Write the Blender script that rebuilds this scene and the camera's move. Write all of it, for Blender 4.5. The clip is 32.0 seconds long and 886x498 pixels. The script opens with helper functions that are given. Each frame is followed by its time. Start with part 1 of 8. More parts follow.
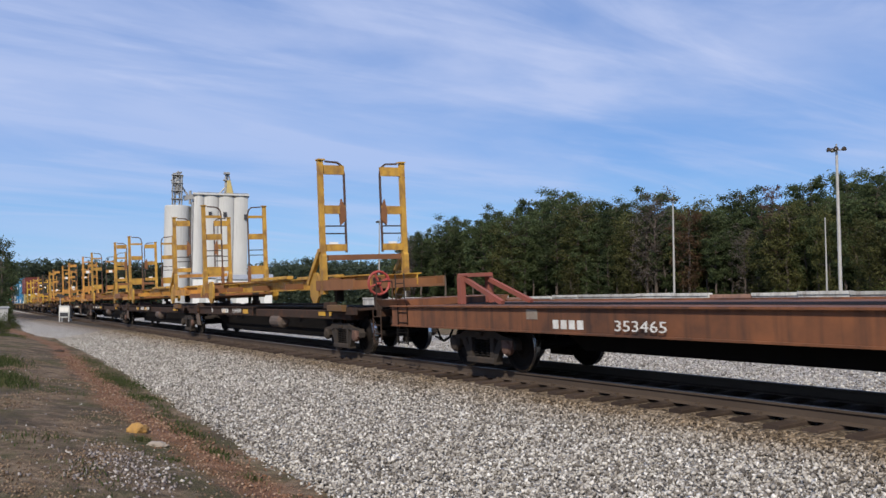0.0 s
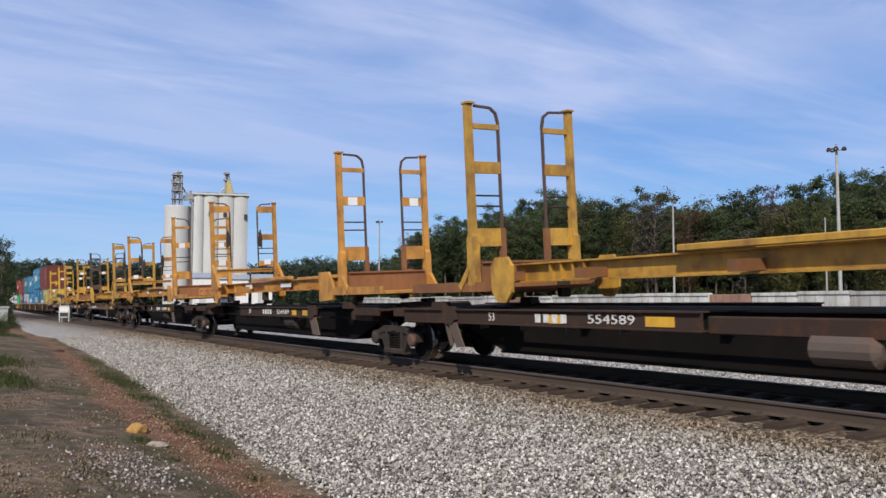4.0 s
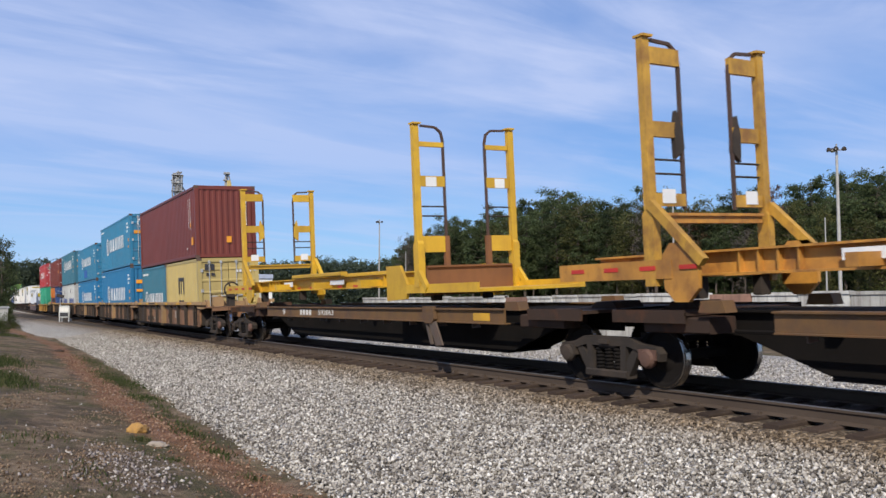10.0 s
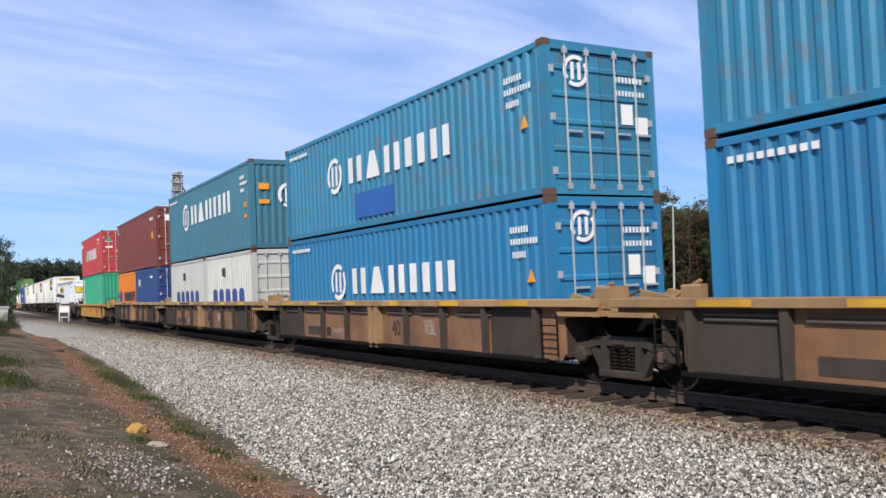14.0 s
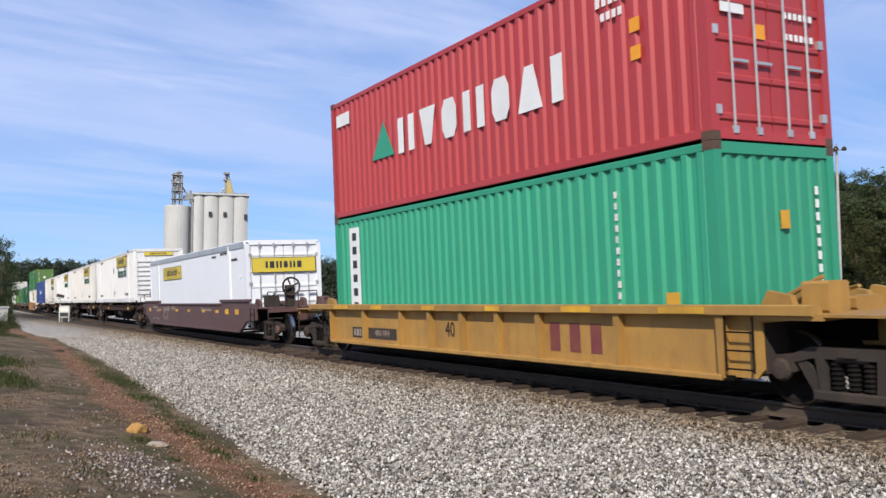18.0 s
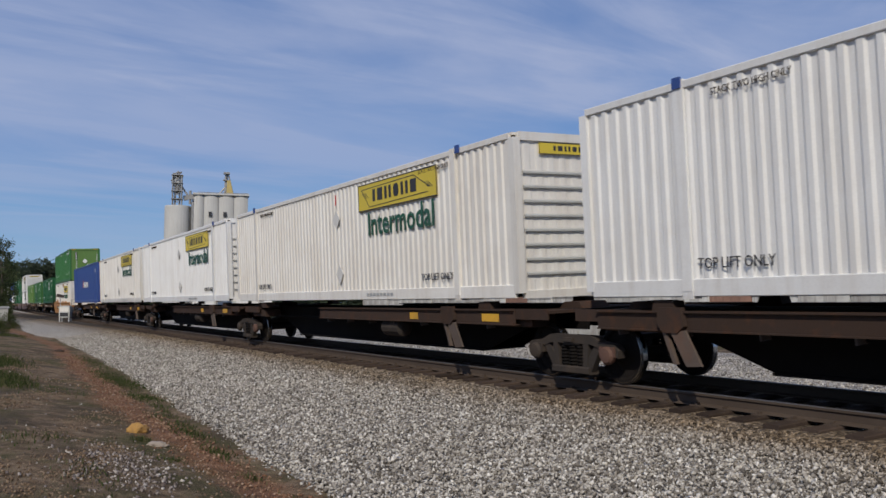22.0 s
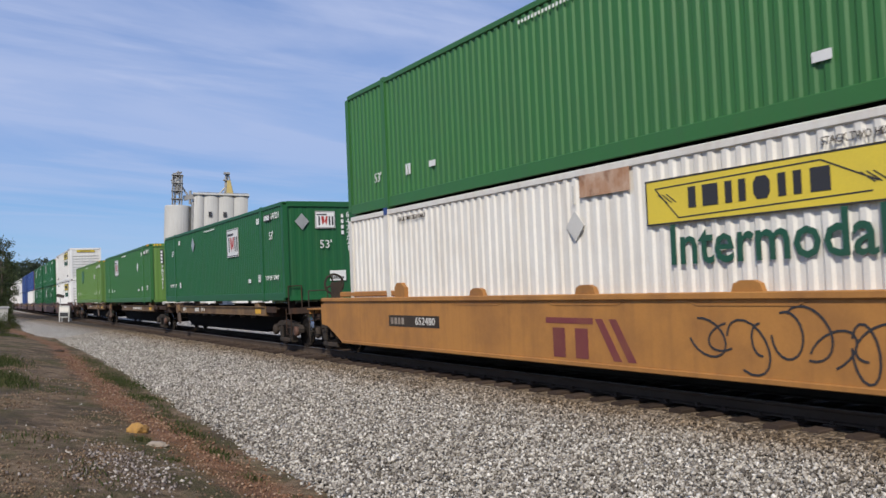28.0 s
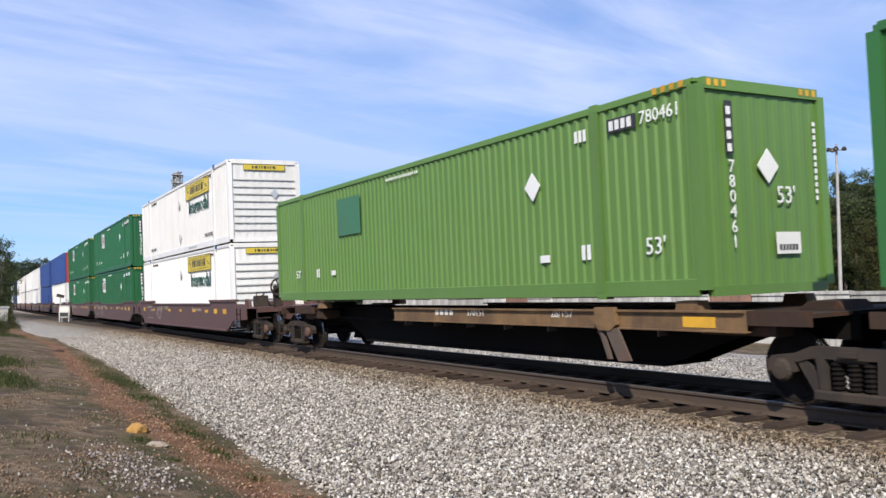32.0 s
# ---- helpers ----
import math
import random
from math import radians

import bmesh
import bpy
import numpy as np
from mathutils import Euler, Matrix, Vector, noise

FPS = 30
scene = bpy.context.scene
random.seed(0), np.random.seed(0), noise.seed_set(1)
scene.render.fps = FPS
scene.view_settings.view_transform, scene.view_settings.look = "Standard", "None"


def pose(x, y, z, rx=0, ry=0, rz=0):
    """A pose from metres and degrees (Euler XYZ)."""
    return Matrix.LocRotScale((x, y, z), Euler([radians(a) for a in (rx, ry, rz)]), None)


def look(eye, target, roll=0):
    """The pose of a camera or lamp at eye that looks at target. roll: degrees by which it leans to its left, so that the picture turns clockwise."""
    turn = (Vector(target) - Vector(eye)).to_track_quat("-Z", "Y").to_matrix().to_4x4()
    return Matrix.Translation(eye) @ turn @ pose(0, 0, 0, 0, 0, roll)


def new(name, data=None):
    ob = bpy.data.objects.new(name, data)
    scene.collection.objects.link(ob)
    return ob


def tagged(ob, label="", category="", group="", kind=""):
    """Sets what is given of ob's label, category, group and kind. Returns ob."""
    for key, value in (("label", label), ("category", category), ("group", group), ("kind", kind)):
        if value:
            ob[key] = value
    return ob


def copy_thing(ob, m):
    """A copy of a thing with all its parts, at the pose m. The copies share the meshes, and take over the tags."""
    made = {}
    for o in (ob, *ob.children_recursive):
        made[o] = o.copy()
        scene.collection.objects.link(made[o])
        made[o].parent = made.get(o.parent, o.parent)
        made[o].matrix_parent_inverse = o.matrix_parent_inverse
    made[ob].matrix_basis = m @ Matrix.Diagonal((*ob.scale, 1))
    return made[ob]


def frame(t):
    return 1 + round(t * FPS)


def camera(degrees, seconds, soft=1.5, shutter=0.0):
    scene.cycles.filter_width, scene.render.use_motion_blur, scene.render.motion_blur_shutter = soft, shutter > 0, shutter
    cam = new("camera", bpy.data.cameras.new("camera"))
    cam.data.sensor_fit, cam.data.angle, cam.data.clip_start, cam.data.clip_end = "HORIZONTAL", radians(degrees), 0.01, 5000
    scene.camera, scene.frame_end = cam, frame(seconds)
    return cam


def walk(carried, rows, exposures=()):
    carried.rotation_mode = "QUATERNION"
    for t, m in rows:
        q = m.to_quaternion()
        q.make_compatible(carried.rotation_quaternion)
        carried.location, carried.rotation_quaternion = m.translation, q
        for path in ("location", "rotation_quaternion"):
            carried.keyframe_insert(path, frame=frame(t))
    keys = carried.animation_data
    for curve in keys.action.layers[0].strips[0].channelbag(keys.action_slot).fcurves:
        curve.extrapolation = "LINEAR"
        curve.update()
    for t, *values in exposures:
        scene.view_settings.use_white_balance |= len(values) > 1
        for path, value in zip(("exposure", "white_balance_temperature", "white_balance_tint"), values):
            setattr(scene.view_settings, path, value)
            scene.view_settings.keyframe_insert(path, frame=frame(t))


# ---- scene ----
# The place: a railway line seen from its side; x runs along the track, z = 0 is the rail head.
LENS, EYE = 55.085, (0.0, -9.785, 1.184)
YAW, PITCH, ROLL = 30.342, 3.700, 0.012
SECONDS, SPEED, CANT, MIDWAY = 32.0, 13.479, 2.8, 16.042
FOCAL = 784 / math.tan(radians(LENS / 2))  # the lens in the units of the view, 1568 wide
HORIZON = 441 + FOCAL * math.tan(radians(PITCH))
cam = camera(LENS, SECONDS, soft=1.5, shutter=0.06)
aim = (EYE[0] - math.cos(radians(YAW)) * math.cos(radians(PITCH)), EYE[1] + math.sin(radians(YAW)) * math.cos(radians(PITCH)), EYE[2] + math.sin(radians(PITCH)))
STILL = look(EYE, aim, ROLL)
walk(cam, [(0.0, STILL), (SECONDS, STILL)], exposures=[(0.0, 0.0), (3.0, 0.0), (6.0, 0.05), (9.0, 0.05), (11.0, 0.15), (13.0, 0.25), (17.0, 0.42), (18.4, 0.1), (19.0, -0.08), (19.6, -0.4), (20.4, -0.47), (22.6, -0.52), (25.0, -0.46), (28.2, -0.12), (29.0, -0.06), (30.0, 0.48), (32.0, 0.34)])

# ---- light ----
SUN = Vector((0.57, -0.54, 0.62)).normalized()
elevation, azimuth = math.asin(SUN.z), math.atan2(SUN.x, SUN.y)
lamp = bpy.data.lights.new("sun", "SUN")
lamp.energy, lamp.angle, lamp.color = 4.2, radians(0.55), (1.0, 0.93, 0.82)
sun = new("sun", lamp)
sun.matrix_world = look((60, -60, 60), Vector((60, -60, 60)) - SUN)


def make_world():
    world = bpy.data.worlds.new("sky")
    world.use_nodes = True
    scene.world = world
    nt = world.node_tree
    n, l = nt.nodes, nt.links
    n.clear()
    out = n.new("ShaderNodeOutputWorld")
    bg = n.new("ShaderNodeBackground")
    bg.inputs["Strength"].default_value = 0.12
    sky = n.new("ShaderNodeTexSky")
    sky.sky_type, sky.sun_disc = "NISHITA", False
    sky.sun_elevation, sky.sun_rotation = elevation, azimuth
    sky.air_density, sky.dust_density, sky.ozone_density = 1.0, 0.6, 1.6
    co = n.new("ShaderNodeTexCoord")
    # thin high cloud, streaked, on a flat layer far above
    sep = n.new("ShaderNodeSeparateXYZ")
    l.new(co.outputs["Generated"], sep.inputs[0])
    up = n.new("ShaderNodeMath")
    up.operation = "MAXIMUM"
    up.inputs[1].default_value = 0.02
    l.new(sep.outputs["Z"], up.inputs[0])
    lift = n.new("ShaderNodeMath")
    lift.operation = "ADD"
    lift.inputs[1].default_value = 0.12
    l.new(up.outputs[0], lift.inputs[0])
    div = n.new("ShaderNodeVectorMath")
    div.operation = "DIVIDE"
    com = n.new("ShaderNodeCombineXYZ")
    for k in range(3):
        l.new(lift.outputs[0], com.inputs[k])
    l.new(co.outputs["Generated"], div.inputs[0])
    l.new(com.outputs[0], div.inputs[1])

    def layer(scale, rot, stretch, detail, lo, hi, seed):
        mp = n.new("ShaderNodeMapping")
        mp.inputs["Rotation"].default_value = (0, 0, radians(rot))
        mp.inputs["Scale"].default_value = stretch
        mp.inputs["Location"].default_value = (seed, seed * 0.7, 0)
        l.new(div.outputs[0], mp.inputs[0])
        nz = n.new("ShaderNodeTexNoise")
        nz.inputs["Scale"].default_value = scale
        nz.inputs["Detail"].default_value = detail
        nz.inputs["Roughness"].default_value = 0.55
        nz.inputs["Distortion"].default_value = 0.6
        l.new(mp.outputs[0], nz.inputs["Vector"])
        rm = n.new("ShaderNodeMapRange")
        rm.interpolation_type = "SMOOTHSTEP"
        rm.inputs["From Min"].default_value = lo
        rm.inputs["From Max"].default_value = hi
        l.new(nz.outputs[0], rm.inputs["Value"])
        return rm.outputs[0]

    a = layer(0.9, 20, (1.0, 0.5, 1), 7, 0.36, 0.74, 3.1)
    b = layer(3.0, 30, (1.0, 0.25, 1), 9, 0.44, 0.74, 8.7)
    add = n.new("ShaderNodeMath")
    add.operation = "MULTIPLY_ADD"
    add.use_clamp = True
    add.inputs[1].default_value = 0.62
    l.new(b, add.inputs[0])
    l.new(a, add.inputs[2])
    fac = n.new("ShaderNodeMath")
    fac.operation = "MULTIPLY"
    thick = n.new("ShaderNodeMapRange")
    thick.inputs["From Min"].default_value, thick.inputs["From Max"].default_value = 0.05, 0.27
    thick.inputs["To Min"].default_value, thick.inputs["To Max"].default_value = 0.32, 0.8
    l.new(sep.outputs["Z"], thick.inputs["Value"])
    l.new(thick.outputs[0], fac.inputs[1])
    l.new(add.outputs[0], fac.inputs[0])
    mix = n.new("ShaderNodeMixRGB")
    mix.inputs["Color2"].default_value = (4.5, 5.2, 7.4, 1)
    l.new(fac.outputs[0], mix.inputs["Fac"])
    # clear air deepens from the pale horizon upwards
    tone = n.new("ShaderNodeValToRGB")
    stops = [(0.0, (0.25, 0.48, 0.74)), (0.08, (0.165, 0.38, 0.72)), (0.17, (0.135, 0.3, 0.66)), (0.3, (0.15, 0.27, 0.59)), (0.6, (0.1, 0.19, 0.46)), (1.0, (0.08, 0.15, 0.38))]
    while len(tone.color_ramp.elements) < len(stops):
        tone.color_ramp.elements.new(0.5)
    for e, (p, c) in zip(tone.color_ramp.elements, stops):
        e.position, e.color = p, (*c, 1)
    l.new(up.outputs[0], tone.inputs[0])
    gain = n.new("ShaderNodeVectorMath")
    gain.operation = "SCALE"
    gain.inputs["Scale"].default_value = 10.2
    l.new(tone.outputs[0], gain.inputs[0])
    air = n.new("ShaderNodeMixRGB")
    air.inputs["Fac"].default_value = 0.8
    l.new(sky.outputs[0], air.inputs["Color1"])
    l.new(gain.outputs[0], air.inputs["Color2"])
    l.new(air.outputs[0], mix.inputs["Color1"])
    l.new(mix.outputs[0], bg.inputs["Color"])
    l.new(bg.outputs[0], out.inputs["Surface"])


make_world()


# ---- the line of the track ----
def centre(x):
    """Across-track place and slope of the centre line at x: two straights joined by a long bend."""
    d = -30.0 - x
    r = math.sqrt(400 + d * d)
    return 0.018943 * (r + d) - 0.0873 + 0.007375 * x, -0.018943 * (d / r + 1) + 0.007375


def on_track(x):
    y, slope = centre(x)
    return Matrix.Translation((x, y, 0)) @ Matrix.Rotation(math.atan(slope), 4, "Z") @ Matrix.Rotation(radians(CANT), 4, "X")


MOVERS = []


def ride(thing, s):
    """Lets a thing run with the train; s is its place at 16 s. Its own turn and lift are kept as properties."""
    MOVERS.append((thing, s))
    thing.matrix_world = on_track(s)
    return thing


# ---- mesh tools ----
class Shape:
    """Collects faces of one mesh."""

    def __init__(self):
        self.v, self.f = [], []

    def add(self, verts, faces, m=None):
        k = len(self.v)
        self.v += [tuple(m @ Vector(p)) for p in verts] if m is not None else [tuple(p) for p in verts]
        self.f += [tuple(i + k for i in f) for f in faces]
        return self

    def box(self, x0, x1, y0, y1, z0, z1, m=None):
        v = [(x, y, z) for x in (x0, x1) for y in (y0, y1) for z in (z0, z1)]
        return self.add(v, [(0, 1, 3, 2), (4, 6, 7, 5), (0, 4, 5, 1), (2, 3, 7, 6), (0, 2, 6, 4), (1, 5, 7, 3)], m)

    def cbox(self, x0, x1, y0, y1, z0, z1, c=0.01, m=None):
        """A box whose edges along its length are chamfered."""
        y0, y1 = min(y0, y1), max(y0, y1)
        pts = [(y0 + c, z0), (y1 - c, z0), (y1, z0 + c), (y1, z1 - c), (y1 - c, z1), (y0 + c, z1), (y0, z1 - c), (y0, z0 + c)]
        return self.prism(pts, "x", x0, x1, m)

    def prism(self, pts, axis, a, b, m=None):
        """Extrudes a polygon of (u, v) along an axis: x takes (y, z), y takes (x, z), z takes (x, y)."""
        put = {"x": lambda u, w, t: (t, u, w), "y": lambda u, w, t: (u, t, w), "z": lambda u, w, t: (u, w, t)}[axis]
        n = len(pts)
        v = [put(u, w, a) for u, w in pts] + [put(u, w, b) for u, w in pts]
        f = [tuple(range(n)), tuple(range(2 * n - 1, n - 1, -1))] + [(i, i + n, (i + 1) % n + n, (i + 1) % n) for i in range(n)]
        return self.add(v, f, m)

    def rod(self, p, q, r, n=8, r2=None):
        p, q = Vector(p), Vector(q)
        d = (q - p).normalized()
        a = d.orthogonal().normalized()
        b = d.cross(a)
        v = []
        for o, rr in ((p, r), (q, r if r2 is None else r2)):
            for i in range(n):
                t = 2 * math.pi * i / n
                v.append(o + (a * math.cos(t) + b * math.sin(t)) * rr)
        f = [tuple(range(n - 1, -1, -1)), tuple(range(n, 2 * n))] + [(i, (i + 1) % n, (i + 1) % n + n, i + n) for i in range(n)]
        return self.add(v, f)

    def bar(self, p, q, w, h):
        """A rectangular bar from p to q; w across, h along the upright-most side."""
        p, q = Vector(p), Vector(q)
        d = (q - p).normalized()
        a = d.cross(Vector((0, 1, 0)))
        a = a.normalized() if a.length > 0.05 else Vector((1, 0, 0))
        b = d.cross(a)
        v = [o + a * (i * w / 2) + b * (j * h / 2) for o in (p, q) for i, j in ((-1, -1), (1, -1), (1, 1), (-1, 1))]
        return self.add(v, [(3, 2, 1, 0), (4, 5, 6, 7), (0, 1, 5, 4), (1, 2, 6, 5), (2, 3, 7, 6), (3, 0, 4, 7)])

    def lathe(self, pts, axis="y", n=24, at=(0, 0, 0), caps=True):
        """Turns (radius, offset) pairs round an axis."""
        at = Vector(at)
        v, f = [], []
        for r, o in pts:
            for i in range(n):
                t = 2 * math.pi * i / n
                c, s = r * math.cos(t), r * math.sin(t)
                v.append(at + Vector({"x": (o, c, s), "y": (c, o, s), "z": (c, s, o)}[axis]))
        for k in range(len(pts) - 1):
            f += [(k * n + i, k * n + (i + 1) % n, (k + 1) * n + (i + 1) % n, (k + 1) * n + i) for i in range(n)]
        if caps:
            f.append(tuple(range(n)))
            f.append(tuple(range((len(pts) - 1) * n, len(pts) * n)))
        return self.add(v, f)

    def mesh(self, name, smooth=False):
        me = bpy.data.meshes.new(name)
        me.from_pydata(self.v, [], self.f)
        bm = bmesh.new()
        bm.from_mesh(me)
        bmesh.ops.recalc_face_normals(bm, faces=bm.faces)
        bm.to_mesh(me)
        bm.free()
        return me


def part(name, shape, material, parent=None, label="", at=None):
    """One mesh object under a thing or a part."""
    me = shape if isinstance(shape, bpy.types.Mesh) else shape.mesh(name)
    if not me.materials:
        me.materials.append(material)
    ob = new(name, me)
    if parent is not None:
        ob.parent = parent
    if at is not None:
        ob.matrix_basis = at if isinstance(at, Matrix) else Matrix.Translation(at)
    return tagged(ob, label) if label else ob


def thing(name, label, category, group="", kind=""):
    return tagged(new(name), label, category, group, kind)


def writing(text, size, material, parent, m, name="lettering", stretch=1.0, depth=0.004, bold=0.0):
    """Letters of the built-in font as a mesh, centred at m."""
    cu = bpy.data.curves.new(name, "FONT")
    cu.body, cu.size, cu.align_x, cu.align_y, cu.extrude = text, size, "CENTER", "CENTER", depth
    cu.resolution_u = 2
    cu.offset = bold
    tmp = bpy.data.objects.new(name, cu)
    me = bpy.data.meshes.new_from_object(tmp)
    bpy.data.objects.remove(tmp)
    me.transform(Matrix.Diagonal((stretch, 1, 1, 1)))
    return part(name, me, material, parent, at=m)


SIDE = Matrix.Rotation(radians(90), 4, "X")  # letters upright on the side that faces -y
END = Matrix.Rotation(radians(90), 4, "Z") @ SIDE  # and on an end that faces +x


# ---- materials ----
def material(name, base, rough=0.6, metal=0.0, dirt=(0.09, 0.06, 0.04), amount=0.35, streak=0.0, scale=1.2, bump=0.15, grain=40.0, vary=0.06, rust=0.0, spec=0.5):
    """Painted or raw surface with cloudy dirt, upright streaks, rust spots, fine grain and a slight change from piece to piece."""
    m = bpy.data.materials.new(name)
    m.use_nodes = True
    nt = m.node_tree
    n, l = nt.nodes, nt.links
    bs = n["Principled BSDF"]
    bs.inputs["Roughness"].default_value, bs.inputs["Metallic"].default_value = rough, metal
    bs.inputs["Specular IOR Level"].default_value = spec
    co = n.new("ShaderNodeTexCoord")

    def noise_fac(sc, stretch, lo, hi, detail=5):
        mp = n.new("ShaderNodeMapping")
        mp.inputs["Scale"].default_value = stretch
        l.new(co.outputs["Object"], mp.inputs[0])
        nz = n.new("ShaderNodeTexNoise")
        nz.inputs["Scale"].default_value, nz.inputs["Detail"].default_value = sc, detail
        nz.inputs["Roughness"].default_value = 0.62
        l.new(mp.outputs[0], nz.inputs["Vector"])
        r = n.new("ShaderNodeMapRange")
        r.inputs["From Min"].default_value, r.inputs["From Max"].default_value = lo, hi
        l.new(nz.outputs[0], r.inputs["Value"])
        return r.outputs[0]

    def mixed(fac, strength, c1, c2):
        x = n.new("ShaderNodeMath")
        x.operation = "MULTIPLY"
        x.inputs[1].default_value = strength
        l.new(fac, x.inputs[0])
        mx = n.new("ShaderNodeMixRGB")
        l.new(x.outputs[0], mx.inputs["Fac"])
        if isinstance(c1, tuple):
            mx.inputs["Color1"].default_value = (*c1, 1)
        else:
            l.new(c1, mx.inputs["Color1"])
        mx.inputs["Color2"].default_value = (*c2, 1)
        return mx.outputs[0]

    info = n.new("ShaderNodeObjectInfo")
    hsv = n.new("ShaderNodeHueSaturation")
    r = n.new("ShaderNodeMapRange")
    r.inputs["To Min"].default_value, r.inputs["To Max"].default_value = 1 - vary * 2, 1 + vary * 2
    l.new(info.outputs["Random"], r.inputs["Value"])
    l.new(r.outputs[0], hsv.inputs["Value"])
    hsv.inputs["Color"].default_value = (*base, 1)
    c = hsv.outputs[0]
    c = mixed(noise_fac(scale, (1, 1, 1), 0.42, 0.72), amount, c, dirt)
    if streak:
        c = mixed(noise_fac(2.2, (2.4, 2.4, 0.12), 0.48, 0.78), streak, c, dirt)
    if rust:
        c = mixed(noise_fac(3.3, (1, 1, 0.6), 0.52, 0.66, 8), rust, c, (0.16, 0.06, 0.025))
    c = mixed(noise_fac(grain, (1, 1, 1), 0.3, 0.75, 3), 0.16, c, tuple(x * 0.45 for x in base))
    l.new(c, bs.inputs["Base Color"])
    if bump:
        nz = n.new("ShaderNodeTexNoise")
        nz.inputs["Scale"].default_value, nz.inputs["Detail"].default_value = grain, 4
        l.new(co.outputs["Object"], nz.inputs["Vector"])
        bp = n.new("ShaderNodeBump")
        bp.inputs["Strength"].default_value, bp.inputs["Distance"].default_value = bump, 0.01
        l.new(nz.outputs[0], bp.inputs["Height"])
        l.new(bp.outputs[0], bs.inputs["Normal"])
    return m


M = {}
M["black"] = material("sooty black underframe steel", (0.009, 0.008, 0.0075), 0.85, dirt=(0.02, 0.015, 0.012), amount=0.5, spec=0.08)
M["grimy"] = material("grimy dark cast steel", (0.045, 0.038, 0.033), 0.8, dirt=(0.09, 0.065, 0.048), amount=0.55, scale=3, spec=0.08)
M["wheel"] = material("worn wheel steel", (0.014, 0.012, 0.011), 0.75, 0.0, dirt=(0.03, 0.022, 0.018), amount=0.4, spec=0.08)
M["tread"] = material("bright wheel tread", (0.55, 0.54, 0.52), 0.25, 1.0, amount=0.1, bump=0)
M["spine"] = material("dirty yellow-brown car paint", (0.15, 0.078, 0.025), 0.75, dirt=(0.07, 0.042, 0.03), amount=0.9, streak=0.4, rust=0.5, scale=1.6)
M["spine_brown"] = material("brown car paint with tan wear", (0.22, 0.13, 0.055), 0.75, dirt=(0.045, 0.028, 0.021), amount=1.0, streak=0.5, rust=0.5, scale=1.1)
M["bracket"] = material("grey-brown bracket steel", (0.085, 0.07, 0.06), 0.8, dirt=(0.06, 0.045, 0.035), amount=0.6, rust=0.3)
M["rack_dark"] = material("brown-stained yellow paint", (0.085, 0.048, 0.033), 0.65, dirt=(0.04, 0.028, 0.022), amount=0.6, rust=0.4, streak=0.3)
M["spine_dark"] = material("dark brown car paint", (0.055, 0.036, 0.027), 0.8, dirt=(0.05, 0.035, 0.03), amount=0.6, rust=0.3, streak=0.3, spec=0.08)
M["rack"] = material("chipped yellow paint", (0.54, 0.3, 0.04), 0.6, dirt=(0.15, 0.072, 0.028), amount=0.75, rust=0.65, streak=0.45, scale=2.4)
M["rack_orange"] = material("faded orange paint", (0.56, 0.265, 0.045), 0.6, dirt=(0.15, 0.065, 0.028), amount=0.7, rust=0.6, streak=0.3, scale=1.5)
M["rack_bright"] = material("bright yellow paint", (0.62, 0.37, 0.025), 0.5, dirt=(0.3, 0.14, 0.03), amount=0.45, rust=0.2, streak=0.15)
M["rack_brown"] = material("rust-brown painted steel", (0.24, 0.1, 0.035), 0.7, dirt=(0.1, 0.045, 0.02), amount=0.6, rust=0.5, streak=0.3)
M["flat"] = material("rusty orange flat car paint", (0.23, 0.085, 0.032), 0.75, dirt=(0.028, 0.018, 0.014), amount=1.0, rust=0.6, streak=0.95, scale=0.7)
M["well_rust"] = material("weathered tan-brown well paint", (0.24, 0.118, 0.055), 0.8, dirt=(0.06, 0.042, 0.034), amount=0.7, streak=0.5, rust=0.3, scale=0.8)
M["well_top"] = material("yellow-tan top chord paint", (0.34, 0.21, 0.095), 0.75, dirt=(0.13, 0.085, 0.05), amount=0.65, streak=0.2, rust=0.3)
M["well_yellow"] = material("ochre well car paint", (0.4, 0.22, 0.05), 0.65, dirt=(0.18, 0.1, 0.04), amount=0.5, streak=0.4, rust=0.2)
M["well_brown"] = material("maroon-brown well car paint", (0.105, 0.052, 0.045), 0.6, dirt=(0.06, 0.04, 0.035), amount=0.4, streak=0.3)
M["well_ochre"] = material("orange-brown well car paint", (0.42, 0.19, 0.045), 0.6, dirt=(0.2, 0.09, 0.035), amount=0.5, streak=0.4, rust=0.15)
M["well_grey"] = material("sooty grey-brown plate", (0.052, 0.042, 0.036), 0.85, dirt=(0.09, 0.07, 0.055), amount=0.6, streak=0.4, spec=0.08)
M["stencil"] = material("dirty worn stencil paint", (0.3, 0.25, 0.2), 0.8, dirt=(0.15, 0.09, 0.06), amount=0.8, scale=6)
M["chalk"] = material("chalky drawn lines", (0.42, 0.38, 0.35), 0.9, dirt=(0.15, 0.09, 0.07), amount=0.6, scale=5)
M["signal_yellow"] = material("bright yellow reflector strip", (0.7, 0.38, 0.03), 0.6, amount=0.5)
M["signal_red"] = material("red reflector strip", (0.5, 0.03, 0.02), 0.5, amount=0.2)
M["white"] = material("white stencil paint", (0.78, 0.78, 0.76), 0.6, amount=0.12, vary=0.02)
M["ink"] = material("dark lettering paint", (0.03, 0.03, 0.035), 0.6, amount=0.1)
